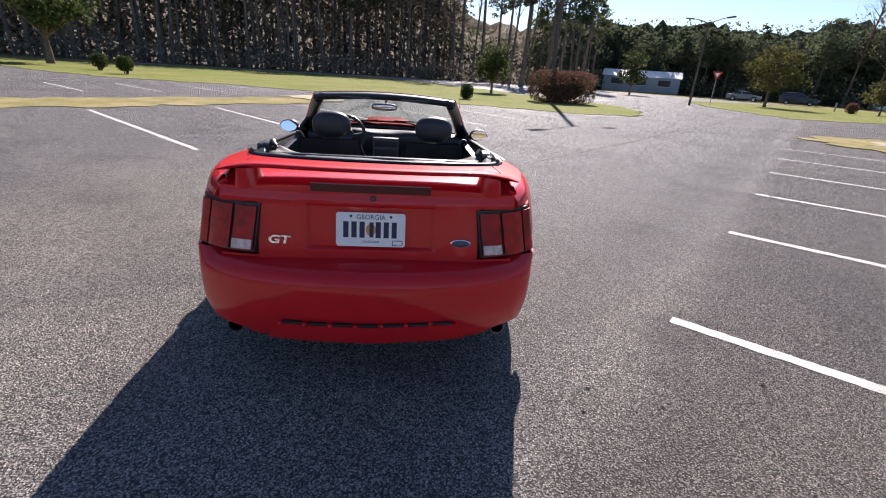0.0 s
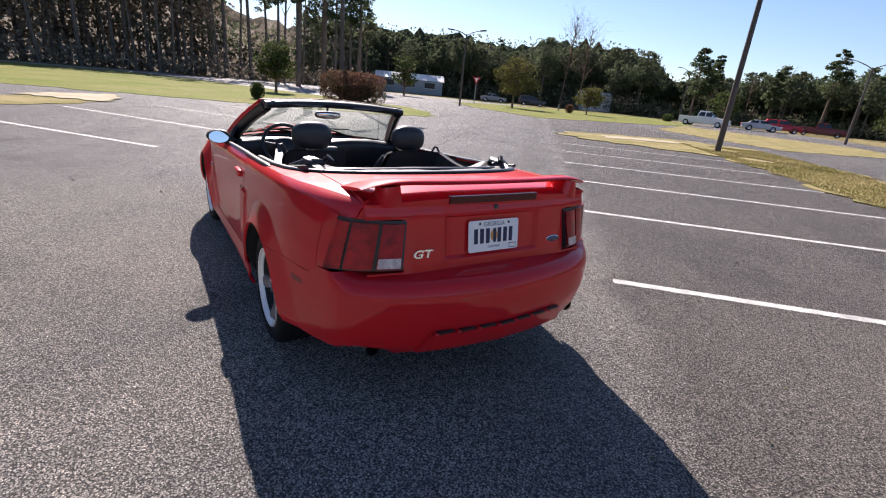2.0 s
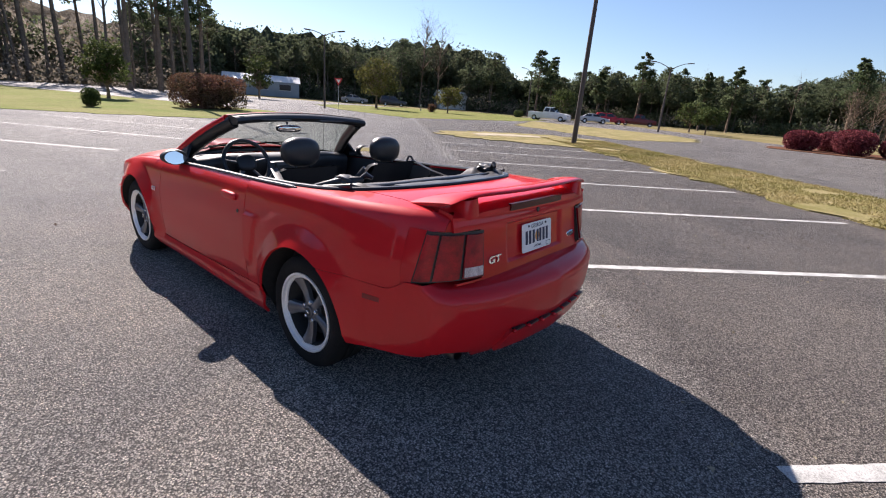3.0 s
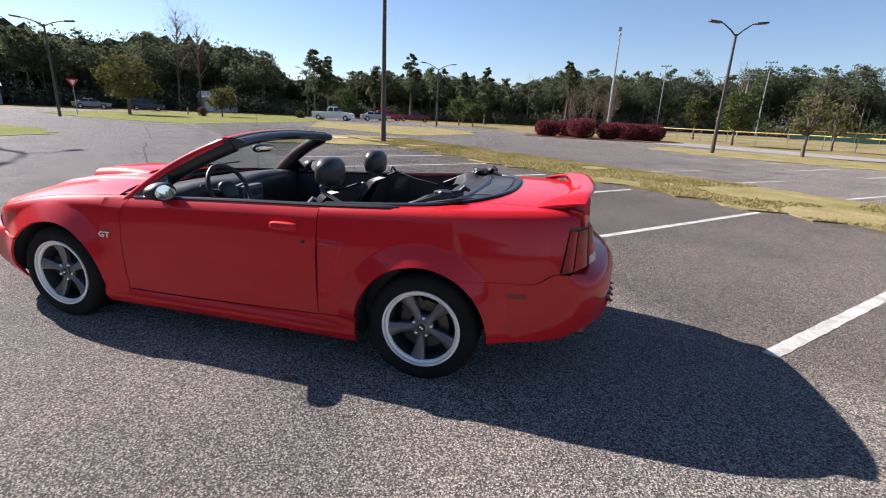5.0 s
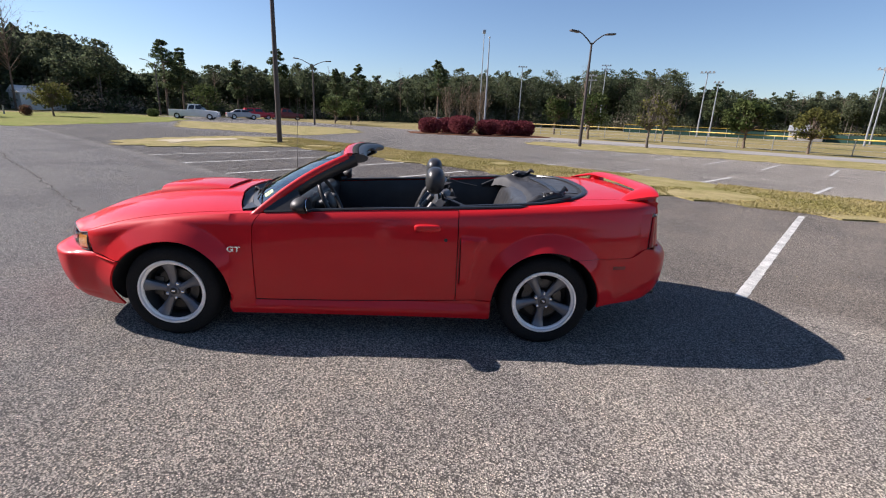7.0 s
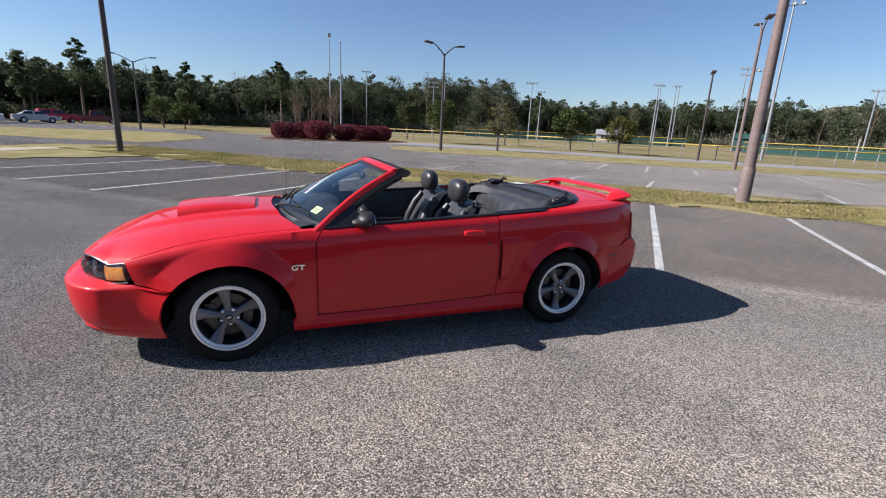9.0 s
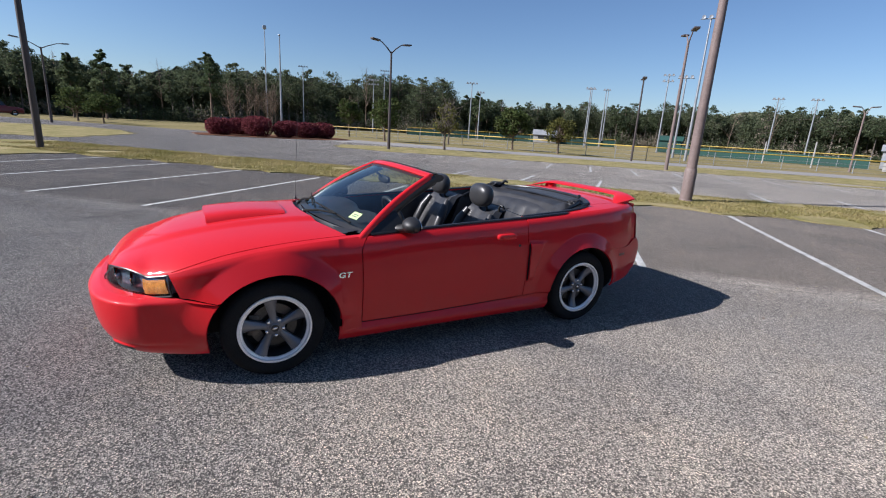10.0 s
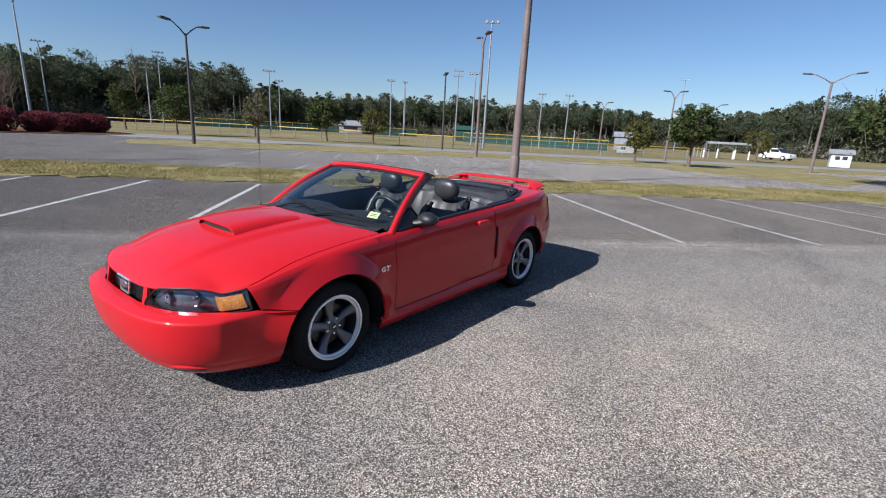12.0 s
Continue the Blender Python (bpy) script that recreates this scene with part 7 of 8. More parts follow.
leafy_tree("oak_tree", 36.8, -26.6, 4.1, 2.1, 1.4, "oak", 11, OAK, 2600, 0.2)
leafy_tree("oak_tree", 31.3, -28.0, 3.3, 1.7, 1.1, "olive", 12, "young rounded tree with olive leaves", 1900, 0.18)
leafy_tree("oak_tree", 29.2, -14.5, 3.7, 1.1, 1.3, "olive", 13, "thin young tree with sparse pale leaves", 700, 0.13, "bark_grey", bare=2)
leafy_tree("oak_tree", 4.0, -33.9, 4.4, 1.95, 1.5, "oak", 14, "dark evergreen oak on a parking island", 3600, 0.19)
leafy_tree("oak_tree", 8.0, -34.3, 3.2, 1.35, 1.2, "olive", 15, "young rounded tree with olive leaves", 2000, 0.16)
leafy_tree("oak_tree", -6.6, -29.5, 5.2, 2.9, 1.5, "oak", 16, "dark evergreen oak with wispy upper twigs", 4200, 0.2, bare=2)
leafy_tree("oak_tree", 2.4, -64.0, 3.6, 2.0, 0.9, "olive", 17, "young rounded tree with olive leaves", 1300, 0.22)
leafy_tree("street_tree", 31.0, 60.0, 5.6, 2.2, 1.2, "oak", 18, OAK, 1600, 0.26)

# crape myrtle and scrub behind the hedges
for k, (x, y, h) in enumerate(((58, -3.5, 6.0), (60, -1.5, 5.4), (56.5, -5.5, 5.2), (62, -6, 5.6))):
    s = Soup()
    r = np.random.default_rng(80 + k)
    for j in range(5):
        bare_tree(s, r.normal(0, 0.35), r.normal(0, 0.35), h * r.uniform(0.8, 1.0), r, 0.008, 16, 0.34, 0, 3)
    root = tagged(empty("bare_tree", (x, y, 0)), label="leafless multi-stemmed tree with pale brown branches", category="tree")
    s.link("trunk", [M["twig"]], root)


def hedge(name, x, y, rx, ry, h, material, seed, label, turn=0.0, count=3000, size=0.09, lift=0.0, power=3.0):
    """A clipped shrub: leaves set on a rounded block, with short stems below."""
    r = np.random.default_rng(seed)
    root = tagged(empty(name, (x, y, 0), turn), label=label, category="shrub")
    s = Soup()
    d = r.normal(size=(count, 3))
    d /= np.linalg.norm(d, axis=1)[:, None]
    k = (np.abs(d) ** power).sum(1) ** (-1 / power)
    wob = 1 + 0.05 * np.sin(d[:, 0] * 7 + seed) * np.cos(d[:, 1] * 6 + d[:, 2] * 5)
    depth = 1 - 0.16 * r.random(count) ** 2
    c = d * (k * wob * depth)[:, None] * np.array((rx, ry, (h - lift) / 2)) + np.array((0, 0, lift + (h - lift) / 2))
    a, b = r.normal(size=(count, 3)), r.normal(size=(count, 3))
    a /= np.linalg.norm(a, axis=1)[:, None]
    b /= np.linalg.norm(b, axis=1)[:, None]
    sz = (size * (0.6 + 0.8 * r.random(count)))[:, None]
    tri = np.stack([c - a * sz * 0.5, c + a * sz * 0.5, c + b * sz * 0.7], 1)
    s.v.append(tri.reshape(-1, 3))
    s.f.append(np.arange(count * 3).reshape(-1, 3))
    s.m.append(np.zeros(count))
    s.n = count * 3
    # dark inner mass of twigs and old leaves
    s.leaves((0, 0, lift + (h - lift) / 2), (rx * 0.8, ry * 0.8, (h - lift) * 0.42), count // 3, size * 2.2, r, 0, 0.3)
    crown = s.link("foliage", [M[material]], root)
    st = Soup()
    for _ in range(7):
        p = r.normal(0, 0.4, 2) * np.array((rx, ry))
        st.tube([(p[0] * 0.5, p[1] * 0.5, -0.02), (p[0], p[1], max(lift, 0.25) + 0.15)], [0.04, 0.03], 0, 5)
    st.link("stems", [M["bark"]], root)
    return root


hedge("hedge", 10.6, 27.8, 2.05, 1.25, 1.95, "red_brown", 21, "large clipped hedge of reddish brown leaves", 10, 12000, 0.09, 0.0, 5.0)
hedge("shrub", 4.1, 25.3, 0.36, 0.36, 0.85, "hedge", 22, "small clipped green shrub on the lawn", 0, 1800, 0.06, 0.05)
hedge("topiary", -20.1, 32.9, 0.44, 0.44, 1.1, "hedge", 23, "small vase-shaped clipped shrub", 0, 1500, 0.08, 0.2)
hedge("topiary", -16.8, 29.6, 0.42, 0.42, 1.08, "hedge", 24, "small vase-shaped clipped shrub", 0, 1500, 0.08, 0.2)
hedge("shrub", 62.6, 38.7, 1.2, 0.7, 1.05, "hedge", 25, "low clipped green shrub", 30, 1400, 0.12)
hedge("shrub", 45.0, 41.1, 0.5, 0.5, 1.05, "red_brown", 26, "small rust-brown clipped shrub", 0, 1000, 0.09)
for k, (x, y, rx, ry, h) in enumerate(((42.0, 0.9, 1.30, 1.25, 1.45), (41.3, -2.1, 1.40, 1.3, 1.75), (41.7, -4.5, 1.05, 1.1, 1.45), (43.0, -6.7, 1.25, 1.2, 1.45), (43.2, -8.3, 1.25, 1.2, 1.5), (44.6, -0.9, 1.3, 1.2, 1.5), (45.4, -5.6, 1.3, 1.2, 1.5))):
    hedge("hedge", x, y, rx * 0.9, ry * 0.9, h, "burgundy", 30 + k, "rounded clipped hedge of dark burgundy leaves", 20 * k, 4200, 0.11, 0.0, 2.6)

# grass blades on the strips that the walk passes nearest
r = np.random.default_rng(9)
s = Soup()
count = 90000
uu, vv = r.uniform(-26, 21, count), r.uniform(6.2, 10.1, count)
x, y = O.x + U.x * uu + V.x * vv, O.y + U.y * uu + V.y * vv
keep = np.array([noise.noise(Vector((a * 0.55, b * 0.55, 1.5))) > -0.28 for a, b in zip(x, y)])
x, y = x[keep], y[keep]
n = len(x)
hgt, ang = r.uniform(0.015, 0.05, n), r.uniform(0, 6.283, n)
base = np.stack([x, y, np.full(n, 0.03)], 1)
w = np.stack([np.cos(ang), np.sin(ang), np.zeros(n)], 1) * r.uniform(0.008, 0.02, n)[:, None]
tip = base + np.stack([r.normal(0, 0.028, n), r.normal(0, 0.028, n), hgt], 1)
tri = np.stack([base - w, base + w, tip], 1)
s.v.append(tri.reshape(-1, 3)); s.f.append(np.arange(n * 3).reshape(-1, 3)); s.m.append(np.zeros(n)); s.n = n * 3
grass = tagged(s.link("grass", [M["blade"]]), label="short patchy green and straw grass blades", category="grass", kind="stuff")

# loose stones and leaf scraps on the paving
r = np.random.default_rng(19)
s = Soup()
for _ in range(420):
    a, q = r.uniform(0, 6.283), r.uniform(2.5, 9.0)
    c = (q * math.cos(a) - 0.5, 1.0 + q * math.sin(a), 0.006)
    if abs(c[0]) < 1.0 and -1.3 < c[1] < 3.7:
        continue
    s.leaves(c, (0.006, 0.006, 0.003), 3, r.uniform(0.012, 0.028), r, 0 if r.random() < 0.7 else 1, 0.1, 0.5)
scraps = tagged(s.link("debris", [M["sand"], M["twig"]]), label="scattered grit and scraps of leaf on asphalt", category="debris", kind="stuff")


# ---- poles ----
def head_lamp(bm, at, d, length):
    """A flat street-lamp head along d from the arm's end."""
    d = Vector(d).normalized()
    m = Matrix.Translation(at) @ Vector((1, 0, 0)).rotation_difference(d).to_matrix().to_4x4()
    add_box(bm, (0, -0.16, -0.05), (length, 0.16, 0.05), 0.03, m)


def twin_lamp(x, y, h, turn, reach, material, label, base_r=0.11, top_r=0.06, rise=0.55, collar=False):
    root = tagged(empty("street_lamp", (x, y, 0), turn), label=label, category="street lamp", group="parking lot lamps")
    bm = bmesh.new()
    add_tube(bm, [(0, 0, 0.0), (0, 0, h * 0.5), (0, 0, h)], [base_r, (base_r + top_r) / 2, top_r], 14)
    part("pole", bm, material, root)
    if collar:
        bm = bmesh.new()
        add_lathe(bm, [(0.0, base_r * 1.32), (0.05, base_r * 1.28), (0.07, base_r * 1.16), (0.90, base_r * 1.13), (0.95, base_r * 1.0)], (0, 0, 0), "z", 18)
        part("base_cover", recalc(bm), material, root)
    for s in (-1, 1):
        bm = bmesh.new()
        add_tube(bm, [(0, 0, h - 0.12), (s * reach * 0.35, 0, h + rise * 0.35), (s * reach * 0.8, 0, h + rise * 0.9), (s * reach, 0, h + rise)], [0.045, 0.04, 0.035, 0.03], 8)
        arm = part("arm", bm, material, root)
        bm = bmesh.new()
        head_lamp(bm, (s * reach, 0, h + rise), (s, 0, 0.10), 0.62)
        part("lamp_head", bm, M["pole_dark"], arm)
    return root


LAMP = "tall dark twin-arm parking lot lamp"
BR = "tall weathered brown parking lot lamp"
twin_lamp(19.3, 8.15, 9.6, 50, 1.2, M["pole_dark"], LAMP, 0.125, 0.075)
twin_lamp(4.75, -9.55, 9.4, 45, 1.2, M["pole_brown"], BR, 0.145, 0.085, collar=True)
twin_lamp(27.6, -9.2, 6.45, -78, 0.95, M["pole_dark"], LAMP, 0.11, 0.06)
twin_lamp(15.2, -22.5, 7.2, -38, 0.6, M["pole_brown"], BR, 0.11, 0.07)
twin_lamp(22.9, -28.4, 6.2, -45, 0.25, M["pole_dark"], "dark single lamp post by a fence", 0.09, 0.06, 0.1)
twin_lamp(54.8, 15.0, 6.8, -60, 1.6, M["pole_dark"], LAMP, 0.12, 0.07)
twin_lamp(25.3, 37.0, 6.5, -55, 1.3, M["pole_dark"], LAMP, 0.1, 0.06, 0.32)
twin_lamp(10.4, 29.6, 13.0, 30, 1.5, M["pole_dark"], LAMP, 0.16, 0.09)
twin_lamp(-3.1, -41.2, 6.6, 5, 1.25, M["pole_brown"], BR, 0.12, 0.07)
twin_lamp(7.8, -42.9, 5.6, 20, 0.40, M["pole_brown"], BR, 0.10, 0.06)
twin_lamp(17.0, -50.6, 5.2, 30, 0.35, M["pole_brown"], BR, 0.10, 0.06)
twin_lamp(7.0, -58.0, 5.6, 30, 0.8, M["pole_brown"], BR, 0.10, 0.06)
twin_lamp(74.0, 44.0, 7.6, -40, 1.4, M["pole_dark"], LAMP, 0.12, 0.07)


def field_light(x, y, h, turn, lamps=4, rows=1, r0=0.14, cage=False):
    """A ball-field mast with a bank of floodlights."""
    root = tagged(empty("floodlight_mast", (x, y, 0), turn), label="tall galvanized ball-field mast with floodlights", category="floodlight", group="ball-field floodlights")
    bm = bmesh.new()
    add_tube(bm, [(0, 0, 0), (0, 0, h * 0.5), (0, 0, h)], [r0, r0 * 0.75, r0 * 0.5], 10)
    part("mast", bm, M["galv"], root)
    for row in range(rows):
        z = h - 0.15 - row * 0.85
        bm = bmesh.new()
        add_tube(bm, [(-lamps * 0.28, 0, z), (lamps * 0.28, 0, z)], 0.05, 6)
        bar = part("cross_bar", bm, M["galv"], root)
        for k in range(lamps):
            xx = (k - (lamps - 1) / 2) * 0.58
            bm = bmesh.new()
            add_lathe(bm, [(0, 0.05), (0.08, 0.10), (0.26, 0.17), (0.28, 0.16), (0.26, 0.0005)], (xx, -0.05, z + 0.12), "y", 12)
            part("floodlight", recalc(bm), M["galv"], bar)
    return root


for x, y, h, turn, lamps, rows in ((114.7, -20.9, 14.0, 80, 4, 1), (109.8, -39.5, 14.6, 75, 4, 2), (60.0, -59.2, 10.1, 40, 3, 1), (64.5, -67.6, 10.8, 40, 2, 1), (25.8, -39.3, 12.9, 30, 3, 1),
                                   (46.9, -62.1, 11.7, 35, 3, 2), (31.4, -45.0, 8.7, 30, 3, 1), (78.6, -82.9, 12.7, 45, 2, 1), (72.8, -72.1, 11.7, 45, 3, 1), (76.0, -44.5, 10.4, 55, 4, 1),
                                   (92, -30.5, 10.6, 70, 4, 2), (20.3, -103.0, 14.3, 10, 3, 1), (80, -49, 9.3, 60, 3, 1), (40, -80, 9.5, 30, 3, 1), (34.5, -80, 9.2, 30, 3, 1), (12.5, -80, 7.8, 10, 2, 1)):
    field_light(x, y, h, turn, lamps, rows)


def flagpole(x, y, h, ball):
    root = tagged(empty("flagpole", (x, y, 0)), label="slim pale flagpole without a flag" if ball else "tall slim pole with one floodlight", category="flagpole")
    bm = bmesh.new()
    add_tube(bm, [(0, 0, 0), (0, 0, h * 0.5), (0, 0, h)], [0.10, 0.08, 0.045], 10)
    part("pole", bm, M["galv"], root)
    bm = bmesh.new()
    if ball:
        add_blob(bm, (0, 0, h + 0.06), (0.09, 0.09, 0.09), 2)
    else:
        add_box(bm, (-0.28, -0.22, h - 0.35), (0.28, 0.22, h + 0.1), 0.08)
    part("finial" if ball else "lamp_head", bm, M["galv"], root)


flagpole(42.8, -4.4, 8.8, True)
flagpole(66.0, -6.2, 13.3, False)


# ---- ball-field fence ----
def fence_run(pts, h, screen, label):
    root = tagged(empty("fence"), label=label, category="fence")
    pts = [Vector((*p, 0)) for p in pts]
    posts = []
    for a, b in zip(pts, pts[1:]):
        n = max(1, round((b - a).length / 3.0))
        posts += [a.lerp(b, k / n) for k in range(n)]
    posts.append(pts[-1])
    for p in posts:
        bm = bmesh.new()
        add_tube(bm, [(p.x, p.y, -0.05), (p.x, p.y, h)], 0.035, 6)
        part("post", bm, M["galv"], root)
    for a, b in zip(posts, posts[1:]):
        d = (b - a).normalized()
        side = Vector((-d.y, d.x, 0)) * 0.02
        if screen:
            bm = bmesh.new()
            q = [a + side, b + side, b + side + Vector((0, 0, h * 0.80)), a + side + Vector((0, 0, h * 0.80))]
            lo = [bm.verts.new(v) for v in q]
            hi = [bm.verts.new(v + side * 0.5) for v in q]
            bm.faces.new(lo)
            bm.faces.new(hi[::-1])
            for k in range(4):
                bm.faces.new((lo[k], lo[(k + 1) % 4], hi[(k + 1) % 4], hi[k]))
            part("windscreen", recalc(bm), M["green_screen"], root)
        else:
            for z in (0.05, 0.35, 0.65):
                bm = bmesh.new()
                add_tube(bm, [a + Vector((0, 0, z * h)), b + Vector((0, 0, z * h))], 0.012, 4)
                part("wire", bm, M["galv"], root)
        bm = bmesh.new()
        add_tube(bm, [a + Vector((0, 0, h)), b + Vector((0, 0, h))], 0.055, 6)
        part("top_cap", bm, M["yellow"], root, "yellow plastic cap")
    return root


fence_run([(62, -8), (56.5, -13.2), (46.5, -23.3), (34.5, -27.5), (24.8, -32.5)], 1.15, False, "low chain-link fence with a yellow top cap")
fence_run([(24.8, -32.5), (19.0, -43.0), (12.5, -53.0), (7.0, -60.0)], 1.15, False, "low chain-link fence with a yellow top cap")
fence_run([(96, -40), (84, -62), (70, -78)], 1.6, True, "green windscreen outfield fence with a yellow cap")
fence_run([(45, -62), (34, -66), (22, -68)], 1.5, True, "green windscreen fence round a ball field")
fence_run([(-12, -62), (-22, -58), (-32, -56)], 1.7, True, "green windscreen fence beside the ticket booth")


def hut(name, x, y, sx, sy, h, turn, wall, roof, label, category, openings=()):
    root = tagged(empty(name, (x, y, 0), turn), label=label, category=category)
    bm = bmesh.new()
    add_box(bm, (-sx / 2, -sy / 2, 0), (sx / 2, sy / 2, h), 0.02)
    body = part("wall", bm, M[wall], root)
    bm = bmesh.new()
    o = 0.25
    q = [bm.verts.new(v) for v in ((-sx / 2 - o, -sy / 2 - o, h), (sx / 2 + o, -sy / 2 - o, h), (sx / 2 + o, sy / 2 + o, h), (-sx / 2 - o, sy / 2 + o, h), (-sx / 2 - o, 0, h + 0.28 * sy), (sx / 2 + o, 0, h + 0.28 * sy))]
    for f in ((0, 1, 5, 4), (2, 3, 4, 5), (0, 4, 3), (1, 2, 5), (0, 3, 2, 1)):
        bm.faces.new([q[k] for k in f])
    part("roof", recalc(bm), M[roof], root)
    for x0, x1, z0, z1 in openings:
        bm = bmesh.new()
        add_box(bm, (x0, -sy / 2 - 0.03, z0), (x1, -sy / 2 + 0.02, z1), 0.01)
        part("window", bm, BLACK, root)
        bm = bmesh.new()
        add_box(bm, (x0 - 0.05, -sy / 2 - 0.045, z0 - 0.06), (x1 + 0.05, -sy / 2 - 0.005, z0), 0.01)
        part("sill", bm, M["white"], root)
    return root


hut("long_shed", 44.5, 84.0, 13.0, 4.0, 2.6, -28, "blue_wall", "white", "long pale shed with a white roof edge", "building", ((-5, -3, 1.2, 2.2), (-1, 1, 1.2, 2.2), (3, 5, 1.2, 2.2)))
hut("small_building", 78, 66, 6, 4, 2.6, -30, "white", "white", "low white-roofed building among trees", "building", ((-1.5, 0.5, 1.0, 1.9),))
hut("field_hut", 80.4, -67.1, 5.0, 4.0, 1.7, 230, "concrete", "grey_roof", "small pale hut with a grey roof", "building", ((-1.5, 1.5, 0.8, 1.5),))
hut("shed", 17.4, -62.3, 2.2, 2.0, 1.15, 190, "concrete", "grey_roof", "small pale shed with a grey roof", "shed", ((-0.6, 0.0, 0.4, 0.8),))
hut("ticket_booth", -5.4, -65.0, 1.8, 1.8, 1.45, 185, "white", "grey_roof", "small white ticket booth", "booth", ((-0.55, -0.1, 0.8, 1.2), (0.1, 0.55, 0.8, 1.2)))
hut("field_hut", 22.0, -76.0, 3.4, 3.0, 2.2, 200, "grey_roof", "grey_roof", "grey scorer's hut by the ball field", "building", ((-0.8, 0.8, 1.0, 1.7),))
hut("pavilion", 52.0, -72.0, 3.6, 3.0, 2.0, 30, "green_screen", "green_screen", "small dark green pavilion with a pitched roof", "building")

# play area: white arch and frames
root = tagged(empty("pergola", (6.2, -68.0, 0), 8), label="grey-roofed pergola with a white arched gate", category="pergola")
for x in (-2.6, -1.0, 1.0, 2.6):
    bm = bmesh.new()
    add_box(bm, (x - 0.08, -0.08, 0), (x + 0.08, 0.08, 1.9), 0.01)
    part("post", bm, M["white"], root)
bm = bmesh.new()
add_box(bm, (-3.2, -0.9, 1.85), (3.2, 0.9, 2.15), 0.05)
part("roof", bm, M["grey_roof"], root)
bm = bmesh.new()
add_tube(bm, [(-0.9, -0.3, 0), (-0.9, -0.3, 0.9)] + [(-0.9 * math.cos(a), -0.3, 0.9 + 0.75 * math.sin(a)) for a in spread(0.2, math.pi - 0.2, 8)] + [(0.9, -0.3, 0.9), (0.9, -0.3, 0)], 0.13, 8)
part("arch", bm, M["white"], root)
for k in range(5):
    bm = bmesh.new()
    x = 2.0 + k * 0.45
    add_tube(bm, [(x, -0.6, 0), (x, -0.6, 1.3)], 0.06, 6)
    part("paling", bm, M["concrete"], root)


# signs
def yield_sign(x, y, turn):
    root = tagged(empty("yield_sign", (x, y, 0), turn), label="red and white triangular yield sign on a post", category="road sign")
    bm = bmesh.new()
    add_tube(bm, [(0, 0, 0), (0, 0, 2.95)], 0.035, 8)
    part("post", bm, M["galv"], root)
    for r, mm, dy, n_ in ((0.50, "sign_red", -0.05, "sign_plate"), (0.25, "white", -0.062, "sign_face")):
        bm = bmesh.new()
        tri = [Vector((r * math.sin(a), dy, 2.75 - r * math.cos(a))) for a in (0, 2.094, 4.189)]
        lo = [bm.verts.new(p) for p in tri]
        hi = [bm.verts.new(p + Vector((0, 0.008, 0))) for p in tri]
        bm.faces.new(lo)
        bm.faces.new(hi[::-1])
        for k in range(3):
            bm.faces.new((lo[k], lo[(k + 1) % 3], hi[(k + 1) % 3], hi[k]))
        part(n_, recalc(bm), M[mm], root)


yield_sign(30.1, 41.3, -35)
for x, y, h in ((47.0, 45.0, 0.9), (20.9, -52.3, 2.6), (26.0, -53.0, 2.4)):
    root = tagged(empty("post", (x, y, 0)), label="short plain wooden marker post", category="post")
    bm = bmesh.new()
    add_tube(bm, [(0, 0, 0), (0, 0, h)], [0.08, 0.07], 8)
    part("shaft", bm, M["concrete"], root)


# ---- parked vehicles ----
TINT = mat("dark_car_glass", (0.015, 0.018, 0.02), (0.02, 0.022, 0.025), 0.08, 3, 60, 0, coat=0.5)


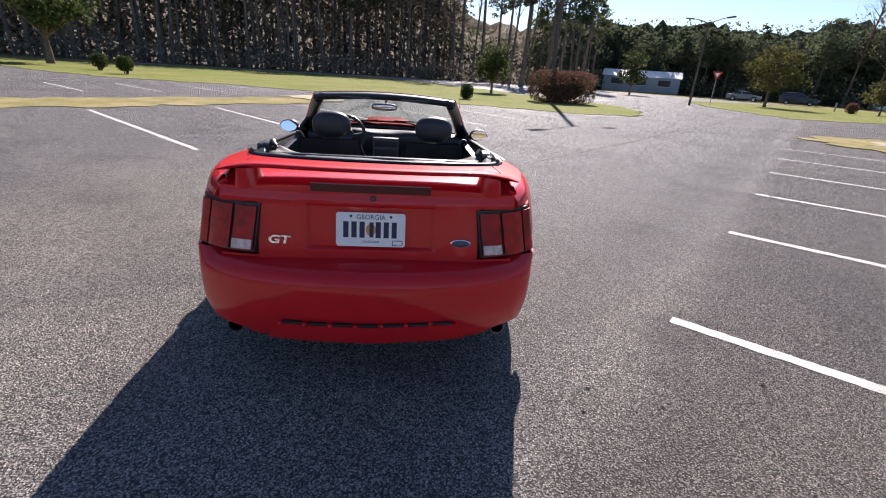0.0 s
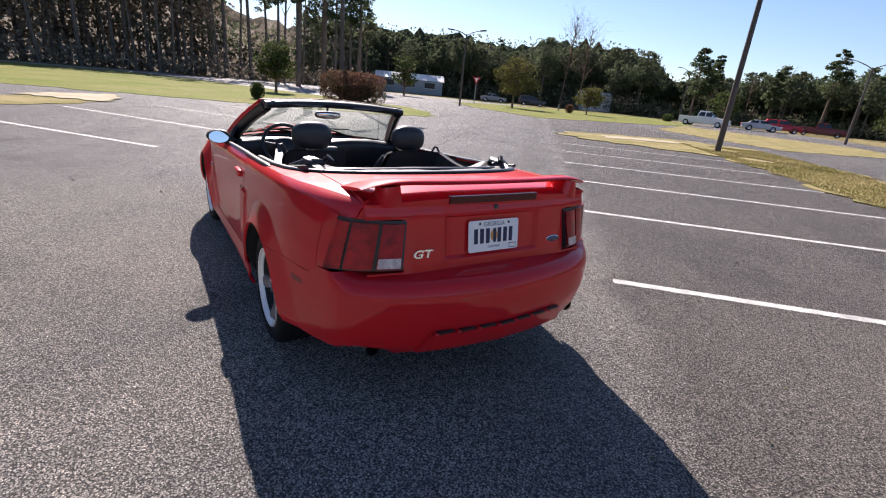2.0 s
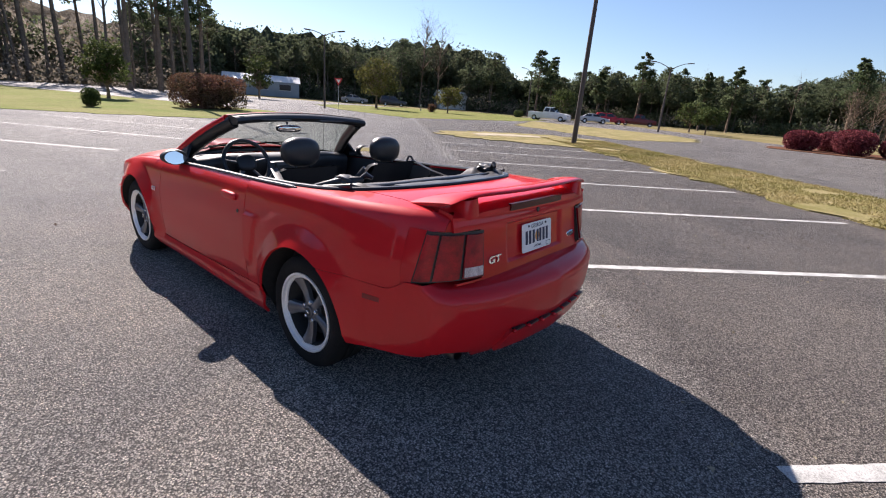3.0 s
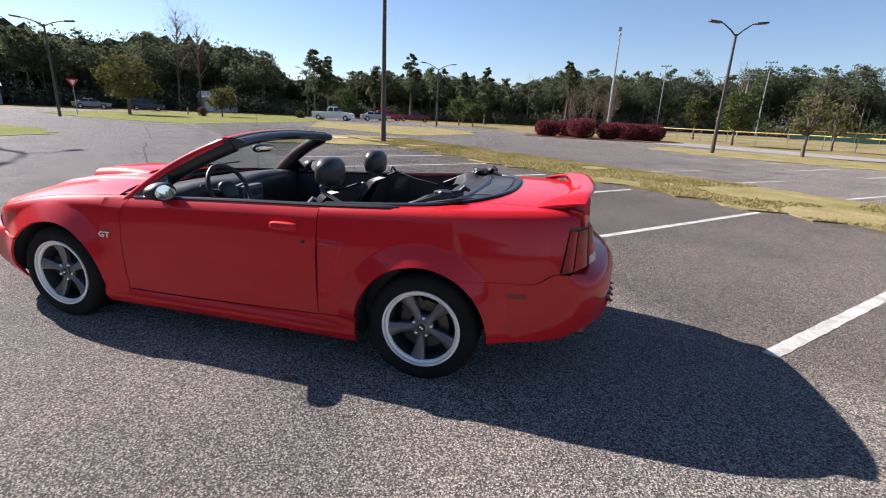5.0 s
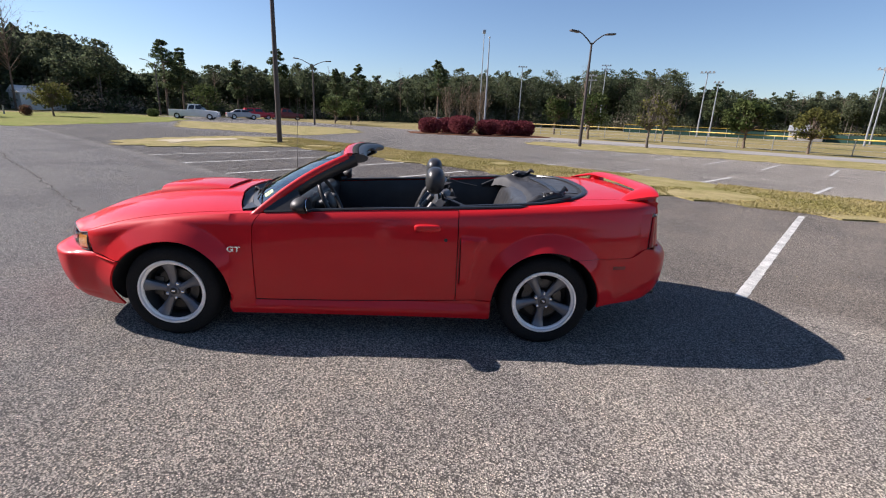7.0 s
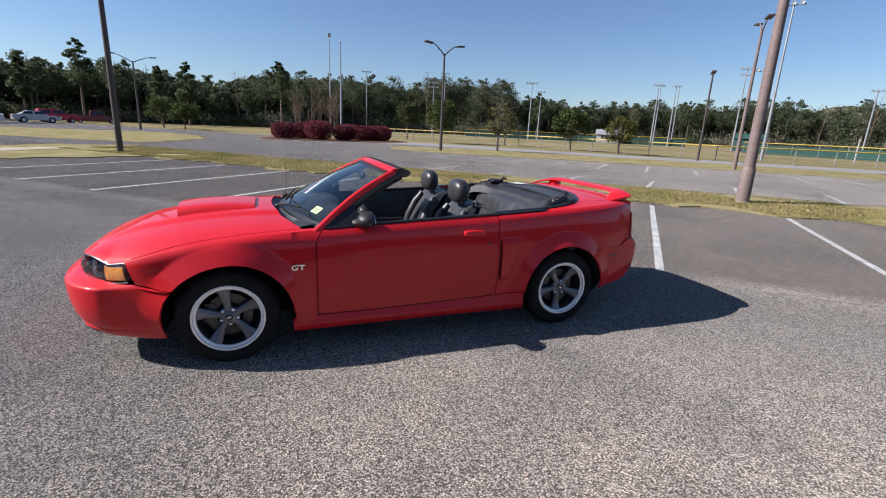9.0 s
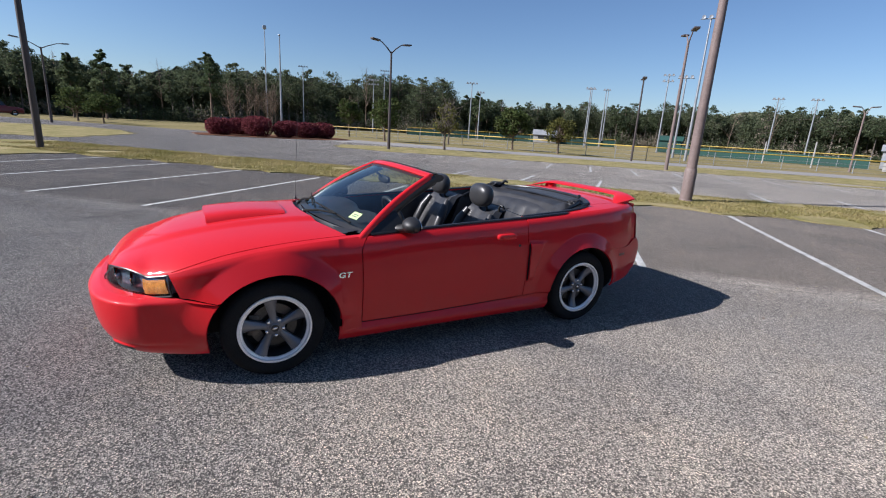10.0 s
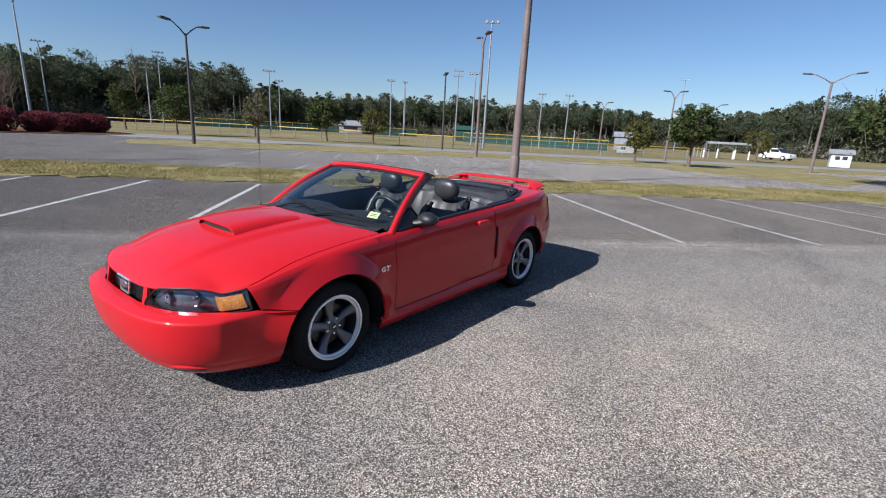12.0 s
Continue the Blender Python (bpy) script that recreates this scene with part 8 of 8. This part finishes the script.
def vehicle(x, y, turn, colour, kind, label):
    """A far parked vehicle: side profile swept across its width, with glass, wheels and lamps."""
    root = tagged(empty({"pickup": "pickup_truck", "suv": "suv", "sedan": "parked_car"}[kind], (x, y, 0), turn), label=label, category={"pickup": "truck", "suv": "car", "sedan": "car"}[kind], group="parked vehicles")
    length, width, height = {"pickup": (5.7, 1.95, 1.85), "suv": (4.7, 1.85, 1.70), "sedan": (4.6, 1.78, 1.42)}[kind]
    h = length / 2
    lower = {"pickup": [(-h, 0.55), (-h, 1.12), (-0.6, 1.12), (1.15, 1.15), (2.2, 1.10), (h - 0.05, 0.98), (h, 0.55)],
             "suv": [(-h, 0.5), (-h, 1.05), (-1.2, 1.08), (1.0, 1.05), (1.9, 0.98), (h - 0.05, 0.85), (h, 0.5)],
             "sedan": [(-h, 0.45), (-h, 0.92), (-1.5, 0.98), (0.9, 0.92), (1.8, 0.85), (h - 0.05, 0.70), (h, 0.42)]}[kind]
    cabin = {"pickup": [(-0.75, 1.12), (-0.55, height), (0.55, height), (1.25, 1.15)], "suv": [(-h + 0.02, 1.05), (-h + 0.35, height), (0.2, height), (1.05, 1.05)],
             "sedan": [(-1.7, 0.96), (-0.85, height), (0.2, height), (1.1, 0.92)]}[kind]
    paint = paint_mat(kind + "_paint", colour, tuple(c * 0.9 for c in colour))

    def slab(profile, w0, w1, base):
        bm = bmesh.new()
        pts = profile + ([(profile[-1][0] - 0.02, base), (profile[0][0] + 0.02, base)] if base is not None else [])
        top = max(p[1] for p in pts)
        lo_z = min(p[1] for p in pts)
        L, R = [], []
        for px, pz in pts:
            k = (pz - lo_z) / max(top - lo_z, 0.01)
            w = w0 + (w1 - w0) * k
            L.append(bm.verts.new((px, -w / 2, pz)))
            R.append(bm.verts.new((px, w / 2, pz)))
        bm.faces.new(L)
        bm.faces.new(R[::-1])
        n = len(pts)
        for k in range(n):
            bm.faces.new((L[k], R[k], R[(k + 1) % n], L[(k + 1) % n]))
        recalc(bm)
        bmesh.ops.bevel(bm, geom=list(bm.edges), offset=0.05, segments=2, profile=0.6, affect="EDGES")
        return bm
    part("body", slab(lower, width, width * 0.96, 0.32), paint, root)
    cab = part("cabin", slab(cabin, width * 0.93, width * 0.74, None), paint, root)
    c0, c1 = cabin[0], cabin[-1]
    for s in (-1, 1):
        for xa, xb in ((0.08, 0.46), (0.52, 0.90)):
            bm = bmesh.new()
            quad = []
            for xk, zk in ((xa, 0.15), (xb, 0.15), (min(xb, 0.80) if xb > 0.6 else xb, 0.82), (max(xa, 0.20) if xa < 0.3 else xa, 0.82)):
                xp = c0[0] + (c1[0] - c0[0]) * xk
                zp = c0[1] + (height - c0[1]) * zk
                w = width * (0.93 - 0.19 * zk) / 2 + 0.006
                quad.append(Vector((xp, s * w, zp)))
            lo = [bm.verts.new(p) for p in quad]
            hi = [bm.verts.new(p - Vector((0, s * 0.03, 0))) for p in quad]
            bm.faces.new(lo)
            bm.faces.new(hi[::-1])
            for k in range(4):
                bm.faces.new((lo[k], lo[(k + 1) % 4], hi[(k + 1) % 4], hi[k]))
            part("side_window", recalc(bm), TINT, cab)
        for xw in (-h + 0.95, h - 0.95):
            bm = bmesh.new()
            add_lathe(bm, [(-0.11, 0.20), (-0.11, 0.33), (-0.08, 0.36), (0.08, 0.36), (0.11, 0.33), (0.11, 0.20)], (xw, s * (width / 2 - 0.10), 0.36), "y", 20)
            tyre = part("tyre", recalc(bm), RUBBER, root)
            bm = bmesh.new()
            add_lathe(bm, [(s * 0.06, 0.0005), (s * 0.10, 0.05), (s * 0.07, 0.10), (s * 0.10, 0.21)], (xw, s * (width / 2 - 0.10), 0.36), "y", 16)
            part("rim", recalc(bm), ALLOY, tyre)
    for xk, mm, n_ in ((h - 0.02, SHINE, "headlight"), (-h - 0.005, LENS_RED, "tail_lamp")):
        for s in (-1, 1):
            bm = bmesh.new()
            add_box(bm, (xk - 0.05, s * width * 0.36 - 0.18, 0.66), (xk + 0.02, s * width * 0.36 + 0.18, 0.84), 0.02)
            part(n_, bm, mm, root)
    bm = bmesh.new()
    xw = cabin[-2][0], cabin[-1][0]
    q = [Vector((xw[1] - 0.06, -width * 0.42, cabin[-1][1] + 0.05)), Vector((xw[1] - 0.06, width * 0.42, cabin[-1][1] + 0.05)), Vector((xw[0] + 0.06, width * 0.35, height - 0.06)), Vector((xw[0] + 0.06, -width * 0.35, height - 0.06))]
    nn = (q[1] - q[0]).cross(q[3] - q[0]).normalized() * 0.03
    if nn.x < 0:
        nn = -nn
    lo = [bm.verts.new(p + nn) for p in q]
    hi = [bm.verts.new(p - nn) for p in q]
    bm.faces.new(lo)
    bm.faces.new(hi[::-1])
    for k in range(4):
        bm.faces.new((lo[k], lo[(k + 1) % 4], hi[(k + 1) % 4], hi[k]))
    part("windscreen", recalc(bm), TINT, cab)
    return root


vehicle(59.0, 31.3, -78, (0.72, 0.73, 0.73), "pickup", "white crew-cab pickup truck")
vehicle(68.6, 28.9, -60, (0.42, 0.43, 0.45), "sedan", "silver-grey parked hatchback on the lot")
vehicle(74.0, 28.6, -60, (0.42, 0.02, 0.03), "suv", "dark red parked sport utility vehicle")
vehicle(78.9, 25.7, -70, (0.16, 0.03, 0.03), "pickup", "dark maroon parked pickup truck")
vehicle(1.4, -84.0, 150, (0.74, 0.74, 0.73), "suv", "white parked sport utility vehicle")
vehicle(70.0, -1.0, -60, (0.03, 0.035, 0.045), "sedan", "dark parked car beyond the hedges")
vehicle(52.0, 66.0, -40, (0.25, 0.26, 0.27), "sedan", "grey parked car by the road")
vehicle(57.5, 62.0, -40, (0.05, 0.05, 0.06), "suv", "dark parked car by the road")
